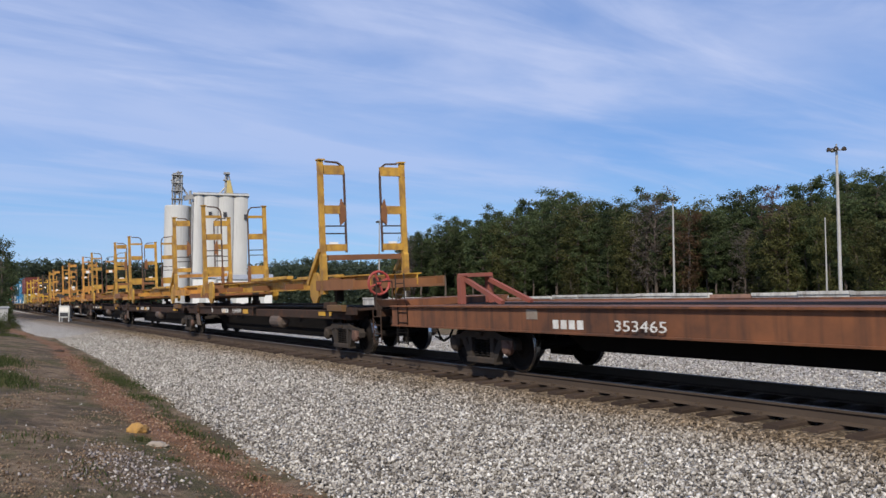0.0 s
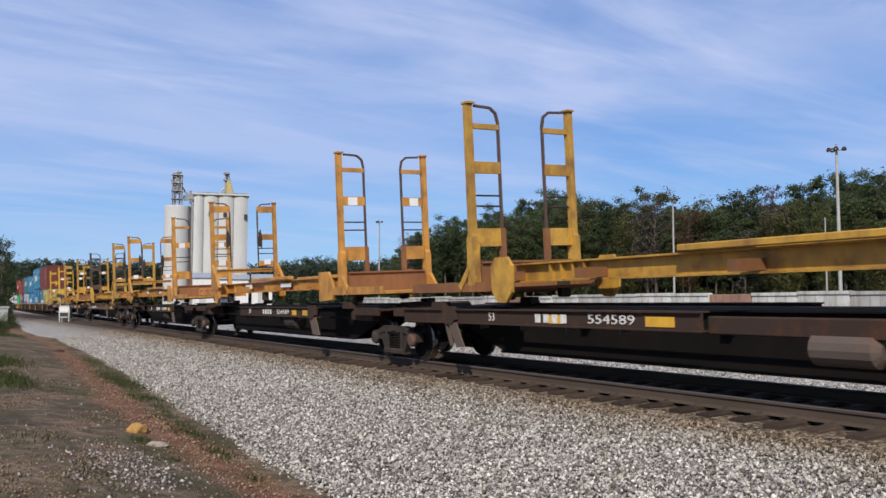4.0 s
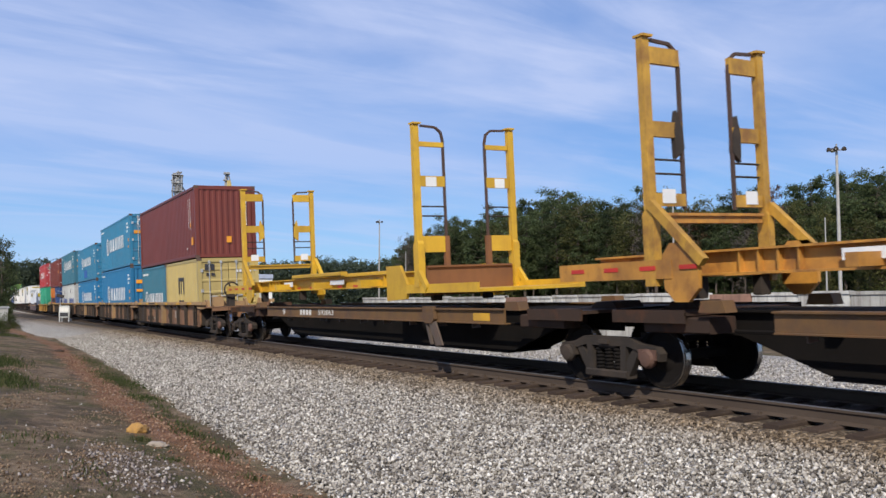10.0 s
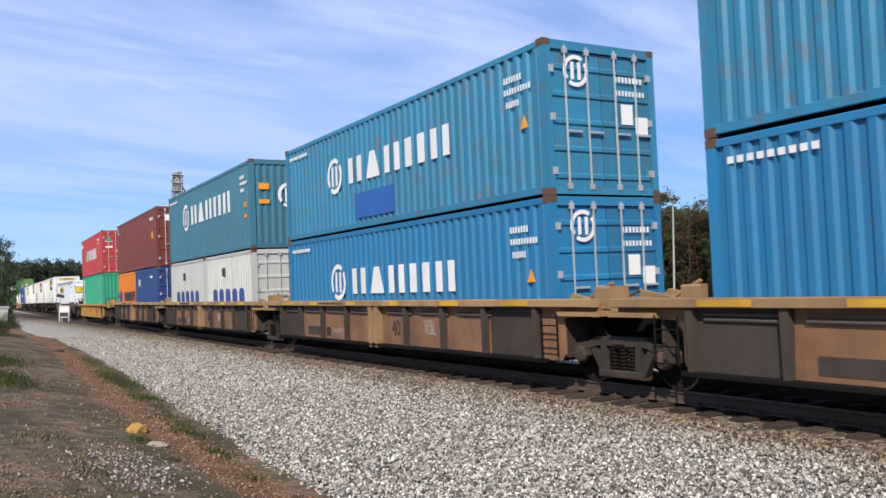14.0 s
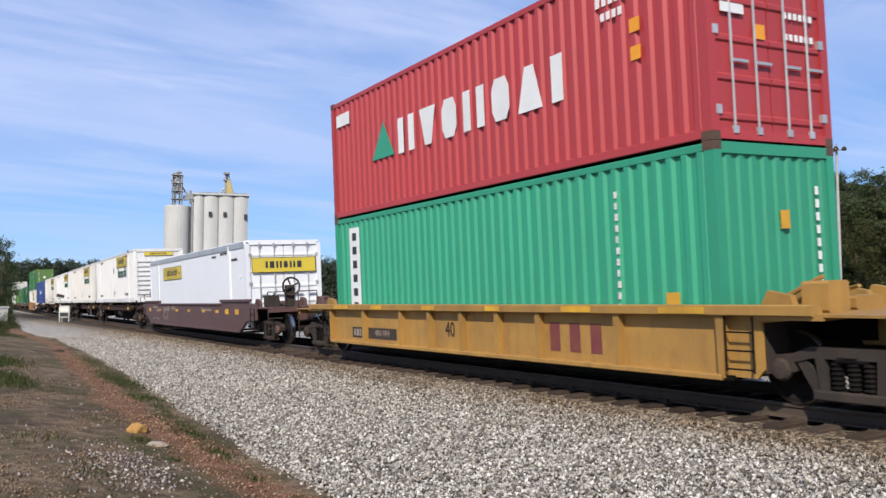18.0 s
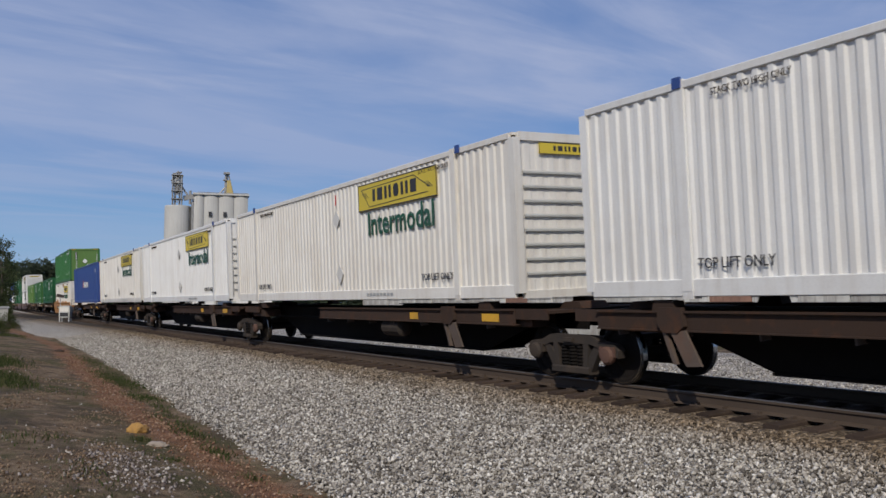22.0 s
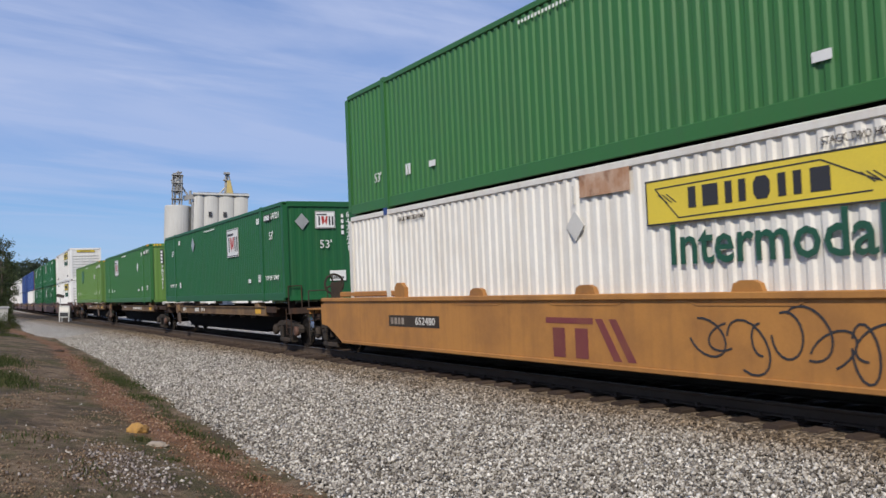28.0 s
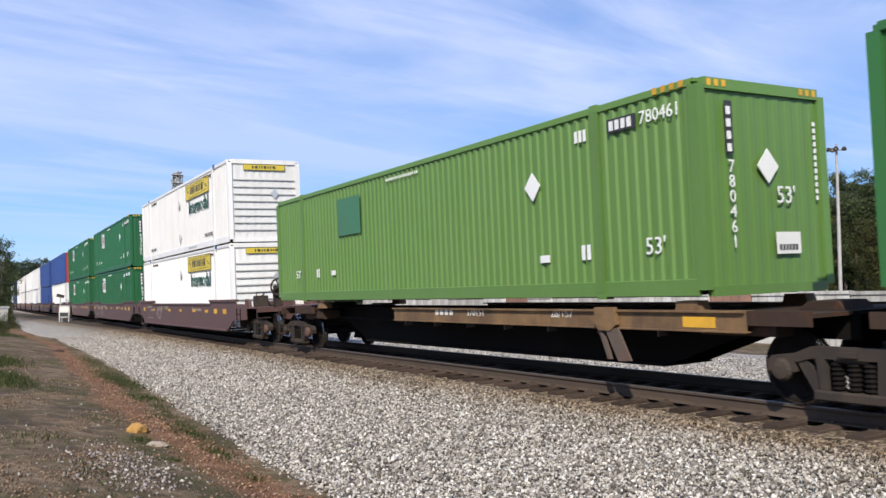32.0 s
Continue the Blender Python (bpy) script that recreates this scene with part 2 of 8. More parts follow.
M["stencil_white"] = material("worn white stencil paint", (0.72, 0.7, 0.65), 0.75, dirt=(0.25, 0.18, 0.13), amount=0.45, scale=9, vary=0.02)
M["green_ink"] = material("dark green lettering paint", (0.012, 0.085, 0.05), 0.6, amount=0.15)
M["plum_ink"] = material("faded plum lettering paint", (0.16, 0.03, 0.04), 0.7, amount=0.4, dirt=(0.3, 0.14, 0.04))
M["orange_tag"] = material("orange placard", (0.75, 0.3, 0.02), 0.6, amount=0.15)
M["plaque"] = material("yellow company plaque", (0.68, 0.52, 0.05), 0.55, amount=0.2, dirt=(0.4, 0.3, 0.08))
M["casting"] = material("rust-brown corner casting", (0.1, 0.062, 0.045), 0.8, amount=0.5, rust=0.4)
M["decal"] = material("faded grey decal", (0.6, 0.585, 0.55), 0.7, amount=0.3, dirt=(0.45, 0.42, 0.38), scale=8)
M["steel"] = material("galvanised steel", (0.6, 0.6, 0.58), 0.45, 0.6, amount=0.3, dirt=(0.2, 0.16, 0.12))
M["tie"] = material("creosoted old timber", (0.06, 0.043, 0.034), 0.9, dirt=(0.155, 0.115, 0.083), amount=0.85, bump=0.6, grain=25, vary=0.2, spec=0.08)
M["rail"] = material("rusty rail web", (0.088, 0.065, 0.05), 0.85, 0.0, dirt=(0.12, 0.09, 0.068), amount=0.5, spec=0.08)
M["railhead"] = material("polished rail head", (0.2, 0.18, 0.165), 0.5, 0.7, amount=0.4, bump=0)


def box_paint(name, base, amount=0.25, streak=0.25, rust=0.12, dirt=None):
    dirt = dirt or tuple(c * 0.5 + 0.03 for c in base)
    M[name] = material(name + " corrugated box paint", base, 0.5, dirt=dirt, amount=amount, streak=streak, rust=rust, scale=0.6, bump=0.05)


box_paint("maroon", (0.165, 0.035, 0.023), 0.4, 0.5, 0.1, (0.09, 0.025, 0.02))
box_paint("sand", (0.47, 0.36, 0.13))
box_paint("teal", (0.04, 0.16, 0.22), 0.35, 0.4, 0.15)
box_paint("azure", (0.016, 0.17, 0.35), 0.3, 0.4, 0.1)
box_paint("azure_light", (0.03, 0.21, 0.36), 0.4, 0.7, 0.35, (0.035, 0.12, 0.17))
box_paint("grey", (0.5, 0.5, 0.47), 0.3, 0.4, 0.1)
box_paint("red", (0.42, 0.042, 0.045), 0.2, 0.25, 0.05)
box_paint("jade", (0.03, 0.3, 0.17), 0.2, 0.2, 0.04)
box_paint("orange", (0.66, 0.19, 0.014), 0.15, 0.15, 0.04)
box_paint("navy", (0.014, 0.05, 0.14), 0.4, 0.6, 0.1, (0.018, 0.04, 0.25))
box_paint("cream", (0.77, 0.74, 0.68), 0.3, 0.45, 0.07, (0.5, 0.42, 0.32))
box_paint("white_box", (0.8, 0.79, 0.76), 0.2, 0.4, 0.05, (0.52, 0.46, 0.38))
box_paint("cool_white", (0.78, 0.79, 0.8), 0.1, 0.12, 0.02, (0.55, 0.55, 0.55))
box_paint("royal", (0.03, 0.07, 0.25), 0.2, 0.2, 0.04)
box_paint("forest", (0.01, 0.11, 0.032), 0.2, 0.25, 0.03)
box_paint("grass_box", (0.105, 0.21, 0.042), 0.35, 0.4, 0.04, (0.14, 0.24, 0.07))
box_paint("deep_green", (0.034, 0.15, 0.035), 0.25, 0.3, 0.03)


# ---- ground, ballast, track ----
TOE_X = [-900.0, -110.0, -62.0, -56.0, -39.0, -29.0, -22.5, -18.0, -15.0, -12.8, -11.0, -8.5, -4.0]
TOE_R = [-5.2, -5.2, -5.8, -4.85, -4.9, -5.15, -5.5, -5.78, -5.98, -6.1, -6.2, -6.26, -6.5]
LEAN = math.tan(radians(CANT))


def toe(x):
    """How far from the centre line the ballast ends on the camera's side."""
    return float(np.interp(x, TOE_X, TOE_R))


def ground_z(x, y):
    """Height of the earth: a low bank with the camera on it, the track's bed, then a level yard."""
    r = y - centre(max(min(x, 150.0), -900.0))[0]
    foot = toe(x)
    if r < foot:
        rise = 0.388 if x > -54 else 0.388 * max(0.1, 1 - (-54 - x) / 6.0)
        z = -0.877 + rise * min(1.0, (foot - r) / 2.9) ** 1.2
        z += 0.05 * noise.noise((x * 0.5, y * 0.5, 0.3)) + 0.03 * noise.noise((x * 1.7, y * 1.7, 5.0))
        z += 0.09 * math.exp(-((x + 10.6) / 1.5) ** 2 - ((y + 8.15) / 0.75) ** 2)
        if r < -14:
            z += 0.02 * (-14 - r)
    elif r < -2.4:
        z = -0.44 - 0.437 * (-2.4 - r) / (-2.4 - foot)
    elif r < -1.62:
        z = -0.42 - 0.02 * (-1.62 - r) / 0.78
    elif r < -1.32:
        z = -0.42 + (-1.32 * LEAN + 0.148) * (r + 1.62) / 0.3
    elif r < 1.6:
        z = -0.272 + r * LEAN
    elif r < 3.6:
        z = -0.194 - 0.336 * (r - 1.6) / 2.0
    else:
        z = -0.53 - 0.004 * min(r - 3.6, 60)
    return min(z, 6.0)


def sheet(name, xs, ys, height, mat_, label, category, follow=False):
    v, f = [], []
    for x in xs:
        off = centre(max(min(x, 150.0), -900.0))[0] if follow else 0.0
        for y in ys:
            v.append((x, y + off, height(x, y + off)))
    ny = len(ys)
    for i in range(len(xs) - 1):
        for j in range(ny - 1):
            f.append((i * ny + j, (i + 1) * ny + j, (i + 1) * ny + j + 1, i * ny + j + 1))
    me = bpy.data.meshes.new(name)
    me.from_pydata(v, [], f)
    me.materials.append(mat_)
    me.polygons.foreach_set("use_smooth", [True] * len(f))
    return tagged(new(name, me), label, category, kind="structure")


def ground_material():
    m = bpy.data.materials.new("clay, dead grass and gravelly soil")
    m.use_nodes = True
    nt = m.node_tree
    n, l = nt.nodes, nt.links
    bs = n["Principled BSDF"]
    bs.inputs["Roughness"].default_value = 0.95
    bs.inputs["Specular IOR Level"].default_value = 0.15
    co = n.new("ShaderNodeTexCoord")

    def nz(scale, detail=6, stretch=(1, 1, 1)):
        mp = n.new("ShaderNodeMapping")
        mp.inputs["Scale"].default_value = stretch
        l.new(co.outputs["Object"], mp.inputs[0])
        t = n.new("ShaderNodeTexNoise")
        t.inputs["Scale"].default_value, t.inputs["Detail"].default_value, t.inputs["Roughness"].default_value = scale, detail, 0.65
        l.new(mp.outputs[0], t.inputs["Vector"])
        return t.outputs[0]

    def ramp(fac, stops):
        r = n.new("ShaderNodeValToRGB")
        while len(r.color_ramp.elements) < len(stops):
            r.color_ramp.elements.new(0.5)
        for e, (p, c) in zip(r.color_ramp.elements, stops):
            e.position, e.color = p, (*c, 1)
        l.new(fac, r.inputs[0])
        return r.outputs[0]

    def mix(fac, a, b):
        x = n.new("ShaderNodeMixRGB")
        l.new(fac, x.inputs[0])
        l.new(a, x.inputs[1])
        l.new(b, x.inputs[2])
        return x.outputs[0]

    def band(fac, lo, hi):
        r = n.new("ShaderNodeMapRange")
        r.interpolation_type = "SMOOTHSTEP"
        r.inputs["From Min"].default_value, r.inputs["From Max"].default_value = lo, hi
        l.new(fac, r.inputs["Value"])
        return r.outputs[0]

    soil = ramp(nz(5.0, 8), [(0.3, (0.08, 0.053, 0.033)), (0.5, (0.17, 0.118, 0.074)), (0.7, (0.28, 0.21, 0.14))])
    dark = ramp(nz(7.0, 8), [(0.3, (0.045, 0.033, 0.022)), (0.7, (0.12, 0.09, 0.058))])
    soil = mix(band(nz(0.9, 6), 0.45, 0.62), soil, dark)
    clay = ramp(nz(3.0, 8), [(0.3, (0.13, 0.06, 0.035)), (0.55, (0.27, 0.125, 0.07)), (0.75, (0.36, 0.2, 0.12))])
    grass = ramp(nz(9.0, 8), [(0.3, (0.04, 0.038, 0.016)), (0.6, (0.095, 0.085, 0.035)), (0.8, (0.17, 0.14, 0.07))])
    sep = n.new("ShaderNodeSeparateXYZ")
    l.new(co.outputs["Object"], sep.inputs[0])
    # a strip of red clay runs along the foot of the ballast
    off = n.new("ShaderNodeMath")
    off.operation = "MULTIPLY_ADD"
    off.inputs[1].default_value = 1.3
    l.new(nz(0.8, 5), off.inputs[0])
    l.new(sep.outputs["Y"], off.inputs[2])
    dist = n.new("ShaderNodeMath")
    dist.operation = "SUBTRACT"
    dist.inputs[1].default_value = -6.1
    bend = n.new("ShaderNodeMapRange")
    bend.inputs["From Min"].default_value, bend.inputs["From Max"].default_value = -17.0, -45.0
    bend.inputs["To Min"].default_value, bend.inputs["To Max"].default_value = 0.0, 1.6
    l.new(sep.outputs["X"], bend.inputs["Value"])
    along = n.new("ShaderNodeMath")
    along.operation = "SUBTRACT"
    l.new(off.outputs[0], along.inputs[0])
    l.new(bend.outputs[0], along.inputs[1])
    l.new(along.outputs[0], dist.inputs[0])
    gap = n.new("ShaderNodeMath")
    gap.operation = "ABSOLUTE"
    l.new(dist.outputs[0], gap.inputs[0])
    strip = n.new("ShaderNodeMapRange")
    strip.inputs["From Min"].default_value, strip.inputs["From Max"].default_value = 0.2, 0.55
    strip.inputs["To Min"].default_value, strip.inputs["To Max"].default_value = 0.6, 0.0
    l.new(gap.outputs[0], strip.inputs["Value"])
    c = mix(band(nz(0.7, 7), 0.46, 0.66), soil, grass)
    c = mix(strip.outputs[0], c, clay)
    # past the yard everything is rough grass
    c = mix(band(sep.outputs["Y"], 18.0, 30.0), c, grass)
    l.new(c, bs.inputs["Base Color"])
    bp = n.new("ShaderNodeBump")
    bp.inputs["Strength"].default_value, bp.inputs["Distance"].default_value = 0.9, 0.05
    l.new(nz(14, 8), bp.inputs["Height"])
    l.new(bp.outputs[0], bs.inputs["Normal"])
    return m


def stone_material(name, tones, stain=0.0):
    """Crushed stone: each stone its own grey; stain rusts it towards the rails."""
    m = bpy.data.materials.new(name)
    m.use_nodes = True
    nt = m.node_tree
    n, l = nt.nodes, nt.links
    bs = n["Principled BSDF"]
    bs.inputs["Roughness"].default_value = 0.9
    bs.inputs["Specular IOR Level"].default_value = 0.25
    co = n.new("ShaderNodeTexCoord")
    if name.endswith("bed"):
        vo = n.new("ShaderNodeTexVoronoi")
        vo.inputs["Scale"].default_value = 18
        l.new(co.outputs["Object"], vo.inputs["Vector"])
        sp = n.new("ShaderNodeSeparateColor")
        l.new(vo.outputs["Color"], sp.inputs[0])
        src, dist = sp.outputs[0], vo.outputs["Distance"]
        bp = n.new("ShaderNodeBump")
        bp.inputs["Strength"].default_value, bp.inputs["Distance"].default_value = 1.0, 0.05
        bp.invert = True
        l.new(dist, bp.inputs["Height"])
        l.new(bp.outputs[0], bs.inputs["Normal"])
    else:
        ge = n.new("ShaderNodeNewGeometry")
        src = ge.outputs["Random Per Island"]
    r = n.new("ShaderNodeValToRGB")
    while len(r.color_ramp.elements) < len(tones):
        r.color_ramp.elements.new(0.5)
    for e, (p, c) in zip(r.color_ramp.elements, tones):
        e.position, e.color = p, (*c, 1)
    l.new(src, r.inputs[0])
    sep = n.new("ShaderNodeSeparateXYZ")
    l.new(co.outputs["Object"], sep.inputs[0])
    nz = n.new("ShaderNodeTexNoise")
    nz.inputs["Scale"].default_value, nz.inputs["Detail"].default_value = 1.3, 5
    l.new(co.outputs["Object"], nz.inputs["Vector"])
    wob = n.new("ShaderNodeMath")
    wob.operation = "MULTIPLY_ADD"
    wob.inputs[1].default_value = 1.6
    side = n.new("ShaderNodeMath")
    side.operation = "ABSOLUTE"
    l.new(sep.outputs["Y"], side.inputs[0])
    l.new(nz.outputs[0], wob.inputs[0])
    l.new(side.outputs[0], wob.inputs[2])
    mr = n.new("ShaderNodeMapRange")
    mr.inputs["From Min"].default_value, mr.inputs["From Max"].default_value = 2.2, 3.7
    mr.inputs["To Min"].default_value, mr.inputs["To Max"].default_value = 0.97, 0.0
    l.new(wob.outputs[0], mr.inputs["Value"])
    mx = n.new("ShaderNodeMixRGB")
    mx.blend_type = "MULTIPLY"
    mx.inputs["Color2"].default_value = (0.5, 0.4, 0.295, 1)
    l.new(mr.outputs[0], mx.inputs["Fac"])
    l.new(r.outputs[0], mx.inputs["Color1"])
    # brake dust, oil and the train's shade, painted in, blacken stones between the rails
    soot_shade = n.new("ShaderNodeMapRange")
    soot_shade.inputs["From Min"].default_value, soot_shade.inputs["From Max"].default_value = 0.75, 1.15
    soot_shade.inputs["To Min"].default_value, soot_shade.inputs["To Max"].default_value = 0.8, 0.0
    l.new(side.outputs[0], soot_shade.inputs["Value"])
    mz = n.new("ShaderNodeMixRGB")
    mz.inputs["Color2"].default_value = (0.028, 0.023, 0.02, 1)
    l.new(soot_shade.outputs[0], mz.inputs["Fac"])
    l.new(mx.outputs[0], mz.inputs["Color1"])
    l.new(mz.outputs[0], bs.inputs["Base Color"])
    return m


GREYS = [(0.0, (0.075, 0.064, 0.053)), (0.25, (0.2, 0.177, 0.15)), (0.6, (0.4, 0.365, 0.318)), (0.88, (0.55, 0.512, 0.452)), (1.0, (0.76, 0.72, 0.66))]
M["ground"] = ground_material()
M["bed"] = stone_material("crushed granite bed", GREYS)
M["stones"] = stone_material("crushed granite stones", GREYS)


def spread(a, b, n, power=1.0):
    return [a + (b - a) * (i / n) ** power for i in range(n + 1)]


near_x = [-40 + 0.5 * i for i in range(101)]
xs = [-3000, -2000, -1200, -800, -500, -350, -250, -180, -140, -110, -90, -75, -60, -50] + near_x + [14, 20, 30, 50, 90, 150, 300, 600, 1200, 3000]
ys = [-3000, -1500, -700, -300, -150, -80, -50, -35, -25, -20, -17] + [-15 + 0.4 * i for i in range(24)] + [-5.5, -5, -4.5, -4, -3.5, -3, -2.7, -2.4, -2.1, -1.8, -1.62, -1.32, 0, 1.6, 2.6, 3.6, 6, 10, 16, 25, 40, 70, 120, 200, 350, 700, 1500, 3000]
ground = sheet("ground", xs, ys, ground_z, M["ground"], "bare clay and rough grass beside the railway line", "ground")


def bed_z(x, y):
    r = y - centre(max(min(x, 150.0), -900.0))[0]
    edge = max(0.0, toe(x) + 0.18 - r) + max(0.0, r - 14.0)
    return ground_z(x, y) + 0.05 - 0.5 * edge + 0.015 * noise.noise((x * 2.1, y * 2.1, 1.0))


bx = [-900, -600, -400, -300, -220, -160, -120, -95, -80, -70, -60, -52, -46] + [-40 + 0.4 * i for i in range(126)] + [14, 20, 30, 50, 90, 140]
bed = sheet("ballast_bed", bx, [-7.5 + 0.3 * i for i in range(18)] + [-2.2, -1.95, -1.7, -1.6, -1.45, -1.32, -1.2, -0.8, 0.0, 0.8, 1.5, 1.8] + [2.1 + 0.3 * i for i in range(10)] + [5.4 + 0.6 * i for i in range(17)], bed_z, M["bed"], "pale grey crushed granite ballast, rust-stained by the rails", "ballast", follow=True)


def scatter_stones(name, count, place, size, mat_, label, category, parent=None):
    """Many rough eight-sided stones in one mesh."""
    rng = np.random.default_rng(7)
    base = np.array([(1, 0, 0), (0, 1, 0), (-1, 0, 0), (0, -1, 0), (0, 0, 1), (0, 0, -1)], float)
    tris = np.array([(0, 1, 4), (1, 2, 4), (2, 3, 4), (3, 0, 4), (1, 0, 5), (2, 1, 5), (3, 2, 5), (0, 3, 5)])
    pos = place(rng, count)
    count = len(pos)
    half = size * rng.uniform(0.55, 1.25, (count, 1, 1)) * rng.uniform(0.42, 1.1, (count, 1, 3)) * 0.5
    v = (base[None] * rng.uniform(0.75, 1.35, (count, 6, 1)) + rng.uniform(-0.35, 0.35, (count, 6, 3))) * half * 1.25
    a, b, c = rng.uniform(0, 6.28, (3, count))
    for ax, t in ((0, a), (1, b), (2, c)):
        i, j = [(1, 2), (2, 0), (0, 1)][ax]
        ct, st = np.cos(t)[:, None], np.sin(t)[:, None]
        vi, vj = v[:, :, i].copy(), v[:, :, j].copy()
        v[:, :, i], v[:, :, j] = ct * vi - st * vj, st * vi + ct * vj
    v += pos[:, None, :]
    f = (tris[None] + 6 * np.arange(count)[:, None, None]).reshape(-1, 3)
    me = bpy.data.meshes.new(name)
    me.vertices.add(count * 6)
    me.vertices.foreach_set("co", v.astype(np.float32).ravel())
    me.loops.add(len(f) * 3)
    me.loops.foreach_set("vertex_index", f.astype(np.int32).ravel())
    me.polygons.add(len(f))
    me.polygons.foreach_set("loop_start", np.arange(0, len(f) * 3, 3, dtype=np.int32))
    me.update(calc_edges=True)
    me.materials.append(mat_)
    ob = new(name, me)
    return tagged(ob, label, category, kind="stuff")


def bed_place(rng, n):
    # denser close to the camera
    u = rng.uniform(0, 1, n)
    x = -2.5 - 50 * u ** 1.7
    r = rng.uniform(-6.9, -1.36, n)
    keep = (r > np.interp(x, TOE_X, TOE_R) + 0.08 * np.sin(x * 1.3) + 0.05 * np.sin(x * 3.1) + rng.normal(0, 0.1, n))
    x, r = x[keep], r[keep]
    d = -30.0 - x
    y = r + 0.018943 * (np.sqrt(400 + d * d) + d) - 0.0873 + 0.007375 * x
    z = np.array([bed_z(a, b) for a, b in zip(x, y)]) + rng.uniform(-0.016, 0.036, len(x)) - np.clip((r + 1.7) * 0.1, 0.0, 0.03)
    return np.stack([x, y, z], 1)


def far_bed_place(rng, n):
    x = -1.0 - 32 * rng.uniform(0, 1, n) ** 1.3
    r = 1.3 + 11.0 * rng.uniform(0, 1, n) ** 1.4
    d = -30.0 - x
    y = r + 0.018943 * (np.sqrt(400 + d * d) + d) - 0.0873 + 0.007375 * x
    z = np.array([bed_z(a, b) for a, b in zip(x, y)]) + rng.uniform(-0.012, 0.03, len(x))
    return np.stack([x, y, z], 1)


scatter_stones("ballast_shoulder", 30000, far_bed_place, 0.055, M["stones"], "loose crushed granite on the far shoulder of the track", "ballast")
scatter_stones("ballast_stones", 175000, bed_place, 0.043, M["stones"], "loose grey and white crushed granite ballast stones", "ballast")


def build_track():
    track = thing("railway_track", "straight railway track with rusty rails on old timber ties", "railway track", kind="structure")
    stations = [-900, -600, -400, -300, -240, -190, -150, -120, -100, -85, -72, -62, -54, -47, -41, -36, -31, -26, -21, -16, -11, -6, 0, 10, 30, 80, 150]
    for side in (-0.7525, 0.7525):
        for name, pts, mat_ in (("rail", [(-0.075, -0.172), (0.075, -0.172), (0.07, -0.155), (0.012, -0.14), (0.012, -0.05), (0.034, -0.035), (0.036, -0.006), (-0.036, -0.006), (-0.034, -0.035), (-0.012, -0.05), (-0.012, -0.14), (-0.07, -0.155)], M["rail"]), ("rail_head", [(-0.034, -0.008), (0.034, -0.008), (0.03, 0.0), (-0.03, 0.0)], M["railhead"])):
            s = Shape()
            n = len(pts)
            for x in stations:
                m = on_track(x)
                s.v += [tuple(m @ Vector((0, side + u, w))) for u, w in pts]
            for k in range(len(stations) - 1):
                s.f += [(k * n + i, k * n + (i + 1) % n, (k + 1) * n + (i + 1) % n, (k + 1) * n + i) for i in range(n)]
            part(name, s, mat_, track)
    tie = Shape()
    tie.prism([(-0.115, -0.34), (0.115, -0.34), (0.115, -0.185), (0.1, -0.172), (-0.1, -0.172), (-0.115, -0.185)], "y", -1.3, 1.3)
    me = tie.mesh("tie")
    me.materials.append(M["tie"])
    plate = Shape().box(-0.09, 0.09, -0.93, -0.58, -0.172, -0.158).box(-0.02, 0.02, -0.9, -0.84, -0.158, -0.125).mesh("tie_plate")
    rng = random.Random(5)
    rest = Shape()
    for i in range(500):
        x = 8.0 - 0.53 * i
        m = on_track(x) @ pose(rng.uniform(-0.03, 0.03), rng.uniform(-0.06, 0.06), rng.uniform(-0.012, 0.004), 0, 0, rng.uniform(-1.2, 1.2))
        if i < 110:
            part("tie", me, M["tie"], track, at=m)
            part("tie_plate", plate, M["rail"], track, at=m)
        else:
            rest.box(-0.115, 0.115, -1.3, 1.3, -0.34, -0.172, m)
    tagged(part("far_ties", rest, M["tie"], track), kind="stuff")


build_track()


# ---- rolling stock ----
WHEEL = 0.457
SPINNERS = []


